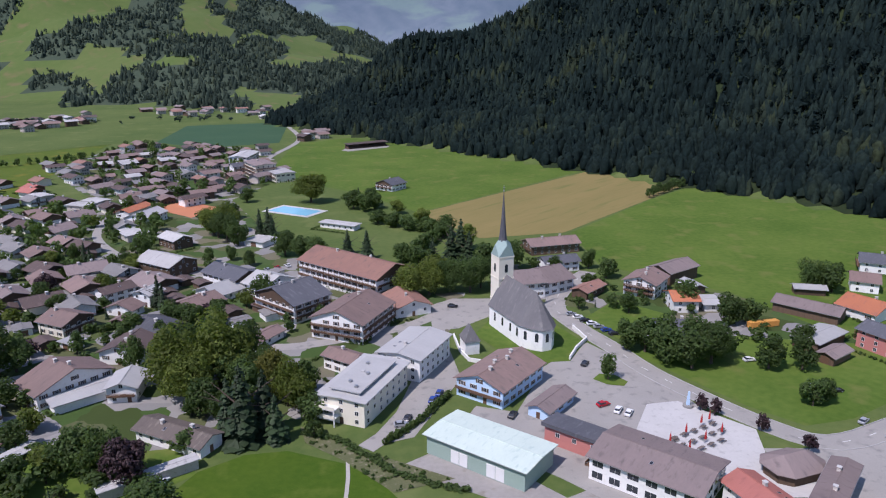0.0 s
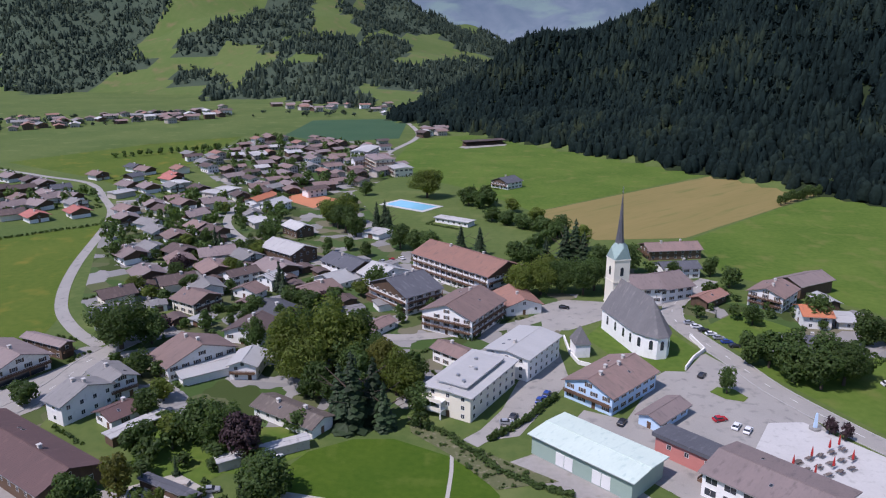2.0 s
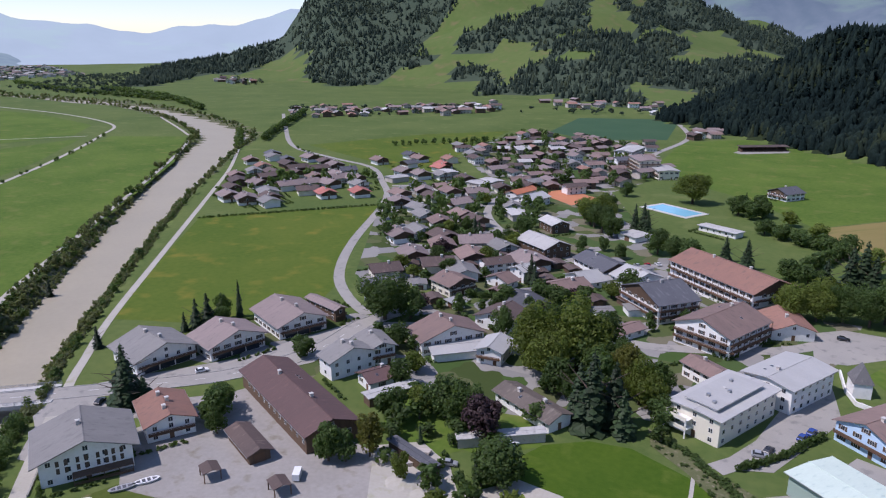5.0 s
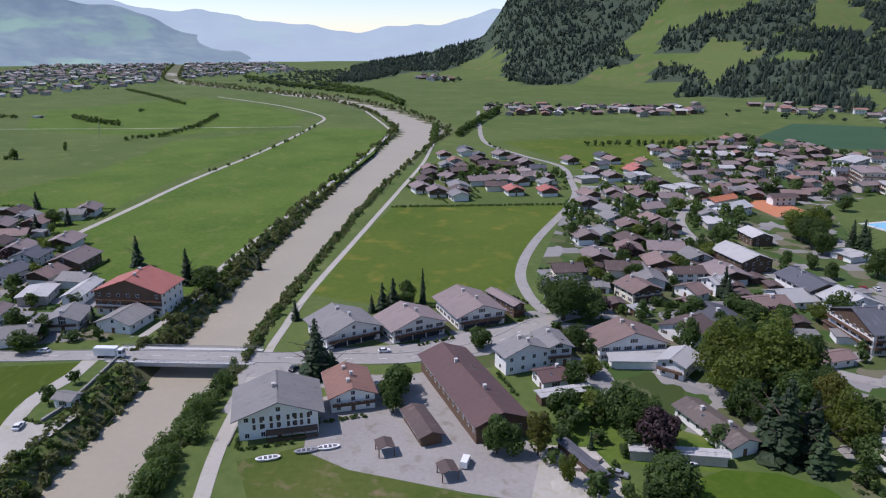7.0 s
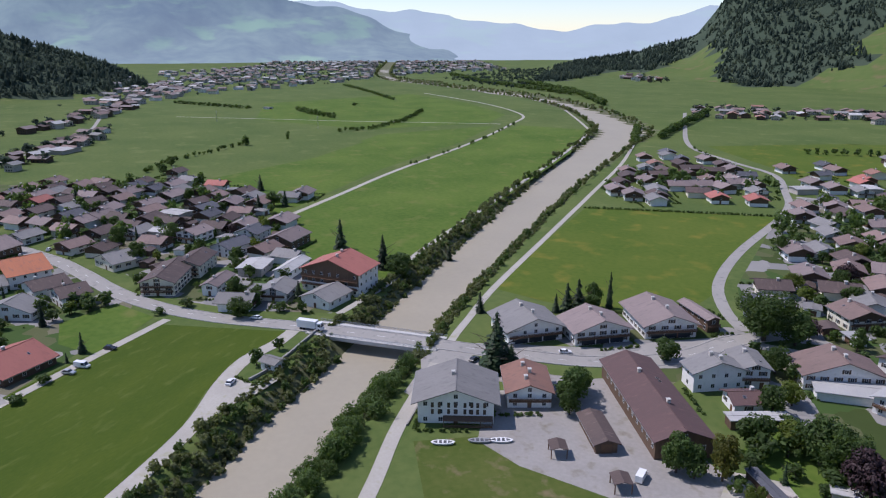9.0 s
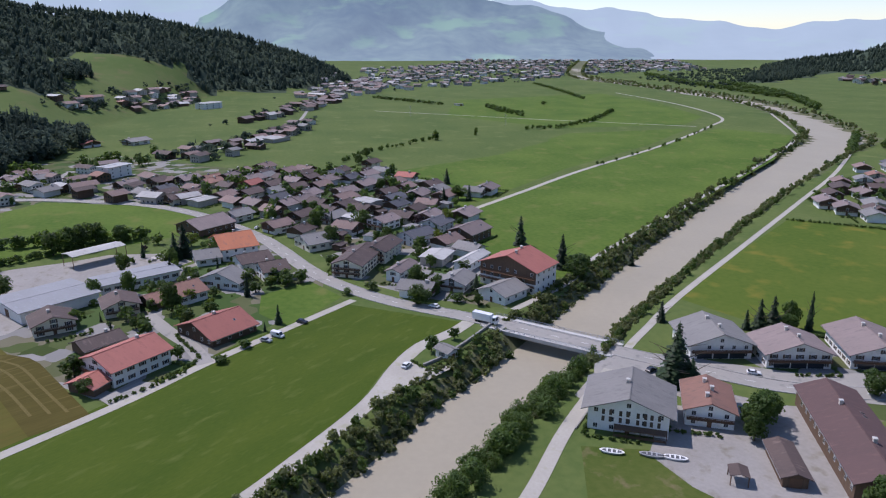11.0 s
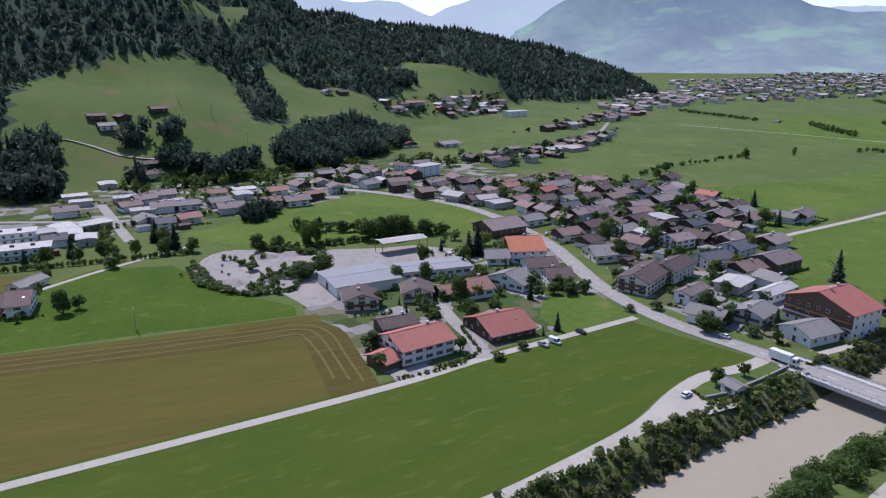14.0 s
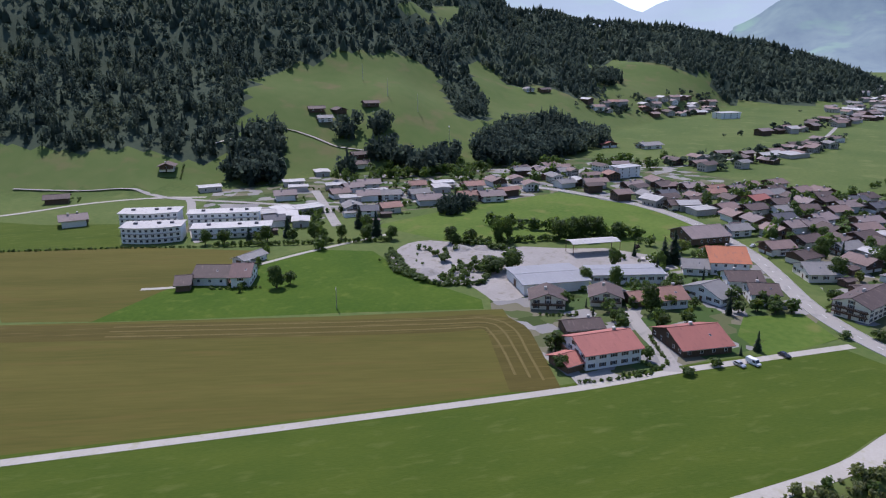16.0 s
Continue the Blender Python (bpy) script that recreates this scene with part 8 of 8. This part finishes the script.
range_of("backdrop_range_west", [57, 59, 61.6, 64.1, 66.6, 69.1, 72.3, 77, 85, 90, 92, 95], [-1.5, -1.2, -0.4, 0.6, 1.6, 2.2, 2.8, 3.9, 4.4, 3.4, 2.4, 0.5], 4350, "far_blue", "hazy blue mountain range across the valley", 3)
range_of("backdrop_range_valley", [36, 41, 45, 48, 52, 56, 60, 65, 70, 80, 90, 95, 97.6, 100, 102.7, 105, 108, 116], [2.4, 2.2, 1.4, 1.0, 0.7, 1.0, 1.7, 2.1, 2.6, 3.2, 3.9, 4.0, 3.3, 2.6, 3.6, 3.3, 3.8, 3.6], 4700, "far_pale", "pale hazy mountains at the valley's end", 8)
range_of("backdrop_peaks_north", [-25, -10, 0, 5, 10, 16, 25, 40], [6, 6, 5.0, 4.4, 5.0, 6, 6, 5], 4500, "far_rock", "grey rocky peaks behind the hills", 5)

# ---- vehicles ----
WHEEL = RIM = None


def car_proto(paint, words, length=4.3, height=1.5, van=False):
    global WHEEL, RIM
    w, l = 0.88, length / 2
    ob = thing("van" if van else "car", pose(0, 0, -400), words, "van" if van else "car")
    s = Shape()
    prof = [(-l, 0.35), (-l, 0.85), (-l * 0.93, 0.98), (l * 0.45, 0.98), (l * 0.93, 0.78), (l, 0.6), (l, 0.35)] if not van else [(-l, 0.35), (-l, height - 0.1), (l * 0.5, height - 0.1), (l * 0.72, 1.05), (l * 0.97, 0.9), (l, 0.35)]
    s.hexa([(x, -w, z) for x, z in prof], [(x, w, z) for x, z in prof])
    part("body", s.mesh("body", paint), ob)
    s = Shape()
    lo, hi = [(-l * 0.86, 0.98), (l * 0.42, 0.98)], [(-l * 0.62, height - 0.08), (l * 0.08, height - 0.08)]
    if not van:
        s.hexa([(lo[0][0], -w + 0.06, 0.97), (lo[1][0], -w + 0.06, 0.97), (lo[1][0], w - 0.06, 0.97), (lo[0][0], w - 0.06, 0.97)], [(hi[0][0], -w + 0.2, hi[0][1]), (hi[1][0], -w + 0.2, hi[1][1]), (hi[1][0], w - 0.2, hi[1][1]), (hi[0][0], w - 0.2, hi[0][1])])
        part("window_band", s.mesh("window_band", "glass"), ob)
        s = Shape()
        s.box(hi[0][0] - 0.02, hi[1][0] + 0.02, -w + 0.18, w - 0.18, hi[0][1], hi[0][1] + 0.07)
        part("car_roof", s.mesh("car_roof", paint), ob)
    else:
        s.face([(l * 0.52, -w + 0.1, height - 0.2), (l * 0.735, -w + 0.1, 1.08), (l * 0.735, w - 0.1, 1.08), (l * 0.52, w - 0.1, height - 0.2)])
        for a in (-1, 1):
            s.face([(l * 0.1, a * (w + 0.01), 1.1), (l * 0.66, a * (w + 0.01), 1.1), (l * 0.5, a * (w + 0.01), height - 0.25), (l * 0.1, a * (w + 0.01), height - 0.25)])
        part("window_band", s.mesh("window_band", "glass"), ob)
    if WHEEL is None:
        q = Shape()
        a = [2 * math.pi * k / 10 for k in range(10)]
        q.hexa([(0.32 * math.cos(t), -0.1, 0.32 * math.sin(t)) for t in a], [(0.32 * math.cos(t), 0.1, 0.32 * math.sin(t)) for t in a])
        WHEEL = q.mesh("wheel", "tyre")
        q = Shape()
        q.hexa([(0.19 * math.cos(t), -0.012, 0.19 * math.sin(t)) for t in a], [(0.19 * math.cos(t), 0.012, 0.19 * math.sin(t)) for t in a])
        RIM = q.mesh("rim", "metal")
    for x in (-l * 0.62, l * 0.62):
        for y in (-w + 0.06, w - 0.06):
            wh = part("wheel", WHEEL, ob, pose(x, y, 0.32))
            part("rim", RIM, wh, pose(0, 0.1 if y > 0 else -0.1, 0))
    return ob


CARS = {"white": car_proto("car_white", "white parked car on grey asphalt"), "dark": car_proto("car_dark", "black parked car on grey asphalt"), "red": car_proto("car_red", "red parked car on grey asphalt"), "blue": car_proto("car_blue", "blue parked car beside a hedge"), "silver": car_proto("car_silver", "silver parked car on grey asphalt"), "van": car_proto("car_white", "white delivery van on the yard", 5.0, 2.2, True)}


def park(kind, x, y, yaw, z=0.12):
    copy_thing(CARS[kind], pose(x, y, z, 0, 0, yaw))


park("dark", 48.5, 225.0, 60)
park("red", 48.5, 196.0, 25)
park("white", 52.3, 192.6, 62), park("white", 55.0, 190.8, 62)
park("dark", 20.5, 189.6, 65)
park("white", -208.8, 41.6, 140, 0.15)
park("van", -243.6, 2.2, 50), park("silver", -240.4, -1.8, 50)
park("dark", -254.5, 11.5, 50)
park("dark", -186.5, 116.0, 115), park("white", -176.5, 146.0, 60), park("van", -110.1, 116.6, 120)
park("blue", -3.2, 199.0, 75), park("blue", -1.2, 203.4, 75), park("silver", -12.0, 184.0, 10), park("dark", -10.4, 187.5, 75)
park("silver", 121.7, 185.8, 40), park("silver", 124.5, 176.0, 120)
park("white", -258.0, 62.5, 224, 0.2)
for i, kind in enumerate(("silver", "white", "dark", "white", "silver", "blue", "dark")):
    park(kind, 52.0 + i * 2.1, 272.0 - i * 3.4, 10)
for i, kind in enumerate(("silver", "dark", "white", "silver", "red", "white")):
    park(kind, -98 + i * 4.2, 322 + i * 3.4, 130)
park("dark", 4.0, 281.0, 0), park("white", 106.0, 228.0, 10), park("silver", 117.0, 208.0, 10), park("dark", 124.0, 205.0, 10)
park("white", -128, 140.0, 60), park("silver", -80, 140, 20), park("white", -70, 156, 70)
park("white", -400, -4.0, 160), park("dark", -470, -52, 120), park("dark", -476, -60, 120)
for c in CARS.values():
    for o in (*c.children_recursive, c):
        bpy.data.objects.remove(o)

truck = thing("truck", pose(-238.0, 77.5, 0.16, 0, 0, 43), "white box truck crossing the bridge", "truck")
s = Shape()
s.box(-5.2, 2.4, -1.25, 1.25, 0.95, 3.7)
part("cargo_box", s.mesh("cargo_box", "car_white"), truck)
s = Shape()
s.hexa([(2.6, -1.2, 0.6), (4.7, -1.2, 0.6), (4.7, 1.2, 0.6), (2.6, 1.2, 0.6)], [(2.6, -1.15, 3.1), (4.4, -1.15, 3.1), (4.4, 1.15, 3.1), (2.6, 1.15, 3.1)])
part("cab", s.mesh("cab", "car_white"), truck)
s = Shape()
s.face([(4.62, -1.05, 1.7), (4.62, 1.05, 1.7), (4.48, 1.0, 2.8), (4.48, -1.0, 2.8)])
for a in (-1, 1):
    s.face([(3.3, a * 1.22, 1.75), (4.4, a * 1.22, 1.75), (4.3, a * 1.2, 2.75), (3.3, a * 1.2, 2.75)])
part("windscreen", s.mesh("windscreen", "glass"), truck)
s = Shape()
s.box(-5.0, 2.6, -0.45, 0.45, 0.6, 0.95)
part("chassis", s.mesh("chassis", "tyre"), truck)
for x in (-3.6, -2.4, 3.7):
    for y in (-1.05, 1.05):
        part("wheel", WHEEL, truck, pose(x, y, 0.5) @ Matrix.Diagonal((1.55, 1.6, 1.55, 1)))

# ---- terrace with parasols, tables and benches ----
parasol = thing("parasol", pose(62, 174, 0.11), "closed red parasol on a pale terrace", "parasol", "parasols on the terrace")
s = Shape()
s.ring(0.35, 0, 0.35, 0.08, 8)
s.ring(0.035, 0.08, 0.035, 1.3, 6)
part("pole", s.mesh("pole", "metal"), parasol)
s = Shape()
s.ring(0.34, 1.1, 0.27, 2.4, 8)
s.ring(0.27, 2.4, 0.04, 3.9, 8)
part("canopy", s.mesh("canopy", "cloth_red"), parasol)
for x, y in ((68, 179), (74, 184), (66, 170), (72, 175), (78, 179), (77, 186)):
    copy_thing(parasol, pose(x, y, 0.11))
table = thing("beer_table", pose(64, 176, 0.11, 0, 0, 35), "grey wooden beer table with benches", "table", "tables on the terrace")
s = Shape()
s.box(-1.1, 1.1, -0.35, 0.35, 0.70, 0.76)
part("tabletop", s.mesh("tabletop", "roof_weathered"), table)
for a in (-1, 1):
    s = Shape()
    s.box(-1.1, 1.1, a * 0.75 - 0.14, a * 0.75 + 0.14, 0.42, 0.47)
    part("bench_seat", s.mesh("bench_seat", "roof_weathered"), table)
    s = Shape()
    s.box(a * 0.85 - 0.04, a * 0.85 + 0.04, -0.85, 0.85, 0.0, 0.06)
    s.box(a * 0.85 - 0.04, a * 0.85 + 0.04, -0.08, 0.08, 0.06, 0.7)
    s.box(a * 0.85 - 0.04, a * 0.85 + 0.04, -0.85, 0.85, 0.36, 0.42)
    part("leg", s.mesh("leg", "metal"), table)
for i in range(14):
    x, y = 64 + (i % 5) * 3.4 + (i // 5) * 1.2, 176.5 + (i % 5) * 2.0 - (i // 5) * 3.6
    copy_thing(table, pose(x, y, 0.11, 0, 0, 35 + (i * 37) % 15))
monument = thing("monument", pose(74.0, 195.5, 0.1), "slim pale stone monument with basin", "monument")
s = Shape()
s.ring(1.6, 0, 1.6, 0.6, 10)
part("basin", s.mesh("basin", "stone"), monument)
s = Shape()
s.hexa([(-0.5, -0.4, 0.3), (0.5, -0.4, 0.3), (0.5, 0.4, 0.3), (-0.5, 0.4, 0.3)], [(-0.25, -0.2, 5.0), (0.25, -0.2, 5.0), (0.25, 0.2, 5.0), (-0.25, 0.2, 5.0)])
part("pillar", s.mesh("pillar", "wall_blue"), monument)
pavilion = thing("pavilion", pose(89.0, 160.5, 0, 0, 0, 20), "low pavilion with brown hipped roof", "pavilion")
s = Shape()
hexa = [(-8.0, -3.0), (-5.0, -6.0), (5.0, -6.0), (8.5, -2.0), (8.5, 3.0), (4.0, 6.0), (-5.0, 6.0), (-8.0, 3.0)]
s.hexa([(x * 0.86, y * 0.86, 0) for x, y in hexa], [(x * 0.86, y * 0.86, 3.0) for x, y in hexa])
part("wall", s.mesh("wall", "wall_wood"), pavilion)
s = Shape()
s.hexa([(*p, 2.9) for p in hexa], [(*p, 3.1) for p in hexa])
for (xa, ya), (xb, yb) in zip(hexa, hexa[1:] + hexa[:1]):
    s.face([(xa, ya, 3.1), (xb, yb, 3.1), (3.5 * (1 if xb > 0 else -1), 0, 6.0), (3.5 * (1 if xa > 0 else -1), 0, 6.0)] if (xa > 0) != (xb > 0) else [(xa, ya, 3.1), (xb, yb, 3.1), (3.5 * (1 if xa > 0 else -1), 0, 6.0)])
part("roof", s.mesh("roof", "roof_taupe"), pavilion)


def boat(x, y, yaw, m, words):
    ob = thing("boat", pose(x, y, 0.1, 0, 0, yaw), words, "boat")
    s = Shape()
    n = 16
    out = [(3.2 * math.cos(2 * math.pi * i / n), 1.15 * math.sin(2 * math.pi * i / n)) for i in range(n)]
    s.hexa([(x * 0.85, y * 0.7, 0) for x, y in out], [(x, y, 0.6) for x, y in out])
    part("hull", s.mesh("hull", m), ob)
    s = Shape()
    s.face([(x * 0.8, y * 0.66, 0.615) for x, y in out])
    part("inside", s.mesh("inside", "roof_slate"), ob)
    for q in (-1.2, 0, 1.2):
        s = Shape()
        s.box(q - 0.2, q + 0.2, -0.8, 0.8, 0.6, 0.74)
        part("thwart", s.mesh("thwart", m), ob)


boat(-147.1, 82.2, 60, "car_white", "white inflatable raft on the lawn")
boat(-143.2, 91.2, 60, "car_silver", "grey inflatable raft on the lawn")
boat(-140.6, 96.2, 60, "car_white", "white inflatable raft on the lawn")


def canopy(x, y, yaw, w, l, h, roof, words):
    ob = thing("carport", pose(x, y, 0.05, 0, 0, yaw), words, "carport")
    s = Shape()
    for side in (1, -1):
        low = [(-l / 2, 0, h + 0.7), (l / 2, 0, h + 0.7), (l / 2, side * w / 2, h), (-l / 2, side * w / 2, h)]
        low = low if side < 0 else low[::-1]
        s.hexa(low[::-1] if side < 0 else low[::-1], [(a, b, c + 0.15) for a, b, c in low[::-1]])
    part("roof", s.mesh("roof", roof), ob)
    for a in (-1, 1):
        for b in (-1, 1):
            s = Shape()
            s.box(-0.12, 0.12, -0.12, 0.12, 0, h)
            part("post", s.mesh("post", "timber"), ob, pose(a * (l / 2 - 0.3), b * (w / 2 - 0.3), 0))


canopy(-128.6, 105.6, -28, 4.6, 5.0, 2.6, "roof_umber", "small open shelter with dark roof on the yard")
canopy(-109.6, 109.6, -28, 4.6, 5.2, 2.6, "roof_umber", "small open shelter with dark roof on the yard")
canopy(-356, -78, -52, 10, 26, 6.0, "roof_pale", "long open shed with white roof on the gravel yard")

# ---- lumber and gravel heaps on the yards ----
for i, (x, y, yw) in enumerate(((-94, 138, 20), (-90, 134, 40), (-86, 137, 10), (-83, 133, 65), (-95, 133, 75), (-89, 141, 15), (-330, -60, 40), (-322, -70, 60), (-352, -52, 10), (-338, -150, 30), (-334, -118, 0))):
    ob = thing("timber_stack", pose(x, y, 0.08, 0, 0, yw), "stack of pale sawn timber on the yard", "timber")
    for j in range(3):
        for q in range(4):
            s = Shape()
            s.box(-2.4 + 0.1 * j, 2.2 + 0.15 * q, -0.9 + q * 0.46, -0.5 + q * 0.46, j * 0.36, j * 0.36 + 0.32)
            part("beam", s.mesh("beam", "wall_concrete"), ob)
for x, y, r, h in ((-291, -141, 7, 2.6), (-334, -143, 7, 2.4), (-340, -132, 6, 2.0), (-304, -163, 6, 1.6), (-86, 128, 5, 1.3), (-79, 126, 4, 0.9)):
    s = Shape()
    g = random.Random(int(x))
    rings = [[(r * (1 - f) * g.uniform(0.85, 1.15) * math.cos(a * 0.4488), r * (1 - f) * g.uniform(0.85, 1.15) * math.sin(a * 0.4488), h * f ** 0.8) for a in range(14)] for f in (0, 0.3, 0.6, 0.85)]
    for lo, hi in zip(rings[:-1], rings[1:]):
        for i in range(14):
            s.face([lo[i], lo[(i + 1) % 14], hi[(i + 1) % 14], hi[i]])
    s.face(rings[-1])
    ob = tagged(new("gravel_mound", s.mesh("gravel_mound", "gravel" if x < -100 else "track")), "mound of grey gravel on the yard", "mound")
    ob.matrix_basis = pose(x, y, -0.05)

for x, y, yw in ((121, 259, 12), (127.5, 260.5, 12)):
    box = thing("container", pose(x, y, 0.05, 0, 0, yw), "orange steel container beside the barn", "container")
    s = Shape()
    s.box(-3.0, 3.0, -1.2, 1.2, 0.15, 2.4)
    part("body", s.mesh("body", "canvas_orange"), box)
    for q in (-2.9, -1.9, -0.9, 0.1, 1.1, 2.1):
        s = Shape()
        s.box(q, q + 0.4, -1.28, -1.2, 0.25, 2.3)
        part("rib", s.mesh("rib", "canvas_orange"), box)
    s = Shape()
    s.box(-2.9, 2.9, -1.0, 1.0, 0.0, 0.15)
    part("skid", s.mesh("skid", "metal"), box)

# ---- power pylons and lift masts ----
def mast(x, y, h, words, arms=2, thick=1.0):
    ob = thing("mast", pose(x, y, float(hills(x, y)), 0, 0, 30), words, "mast")
    s = Shape()
    for a in (-1, 1):
        s.hexa([(a * 0.8 - 0.1 * thick, -0.1 * thick, -0.5), (a * 0.8 + 0.1 * thick, -0.1 * thick, -0.5), (a * 0.8 + 0.1 * thick, 0.1 * thick, -0.5), (a * 0.8 - 0.1 * thick, 0.1 * thick, -0.5)], [(a * 0.35 - 0.08 * thick, -0.08, h), (a * 0.35 + 0.08 * thick, -0.08, h), (a * 0.35 + 0.08 * thick, 0.08, h), (a * 0.35 - 0.08 * thick, 0.08, h)])
    part("leg", s.mesh("leg", "metal"), ob)
    for i in range(arms):
        s = Shape()
        s.box(-2.0 * thick, 2.0 * thick, -0.08 * thick, 0.08 * thick, h - 0.4 - i * 1.6, h - 0.2 * (2 - thick) - i * 1.6)
        part("crossarm", s.mesh("crossarm", "metal"), ob)


mast(-232, -152, 9, "grey timber pole frame in the meadow", 1)
for x, y in ((-696, -416), (-663, -367), (-662, -332), (-622, -279)):
    mast(x, y, 17, "grey ski lift mast on the slope", 1, 2.0)
mast(-830, 290, 14, "grey power line mast in the meadows", 2), mast(-960, 200, 14, "grey power line mast in the meadows", 2)

# ---- the riding arena and sports sheds below the mountain ----
sheet("arena_sand", [(-106, 748), (-98, 742), (-60, 772), (-58, 784), (-70, 788), (-104, 762)], "gravel", "sandy riding arena below the mountain", "arena", 0.12)
arena = thing("grandstand", pose(-82, 774, 0, 0, 0, 35), "dark timber grandstand beside the riding arena", "grandstand")
s = Shape()
s.hexa([(-24, -3, 0), (24, -3, 0), (24, 5, 0), (-24, 5, 0)], [(-24, -2.5, 1.0), (24, -2.5, 1.0), (24, 5, 4.0), (-24, 5, 4.0)])
part("tiers", s.mesh("tiers", "wall_wood"), arena)
s = Shape()
s.hexa([(-25, -4, 4.6), (25, -4, 4.6), (25, 6, 5.4), (-25, 6, 5.4)], [(-25, -4, 4.9), (25, -4, 4.9), (25, 6, 5.7), (-25, 6, 5.7)])
part("roof", s.mesh("roof", "roof_umber"), arena)
for p in (-24, -12, 0, 12, 24):
    s = Shape()
    s.box(p - 0.15, p + 0.15, -3.6, -3.3, 0, 4.7)
    part("post", s.mesh("post", "wall_wood"), arena)
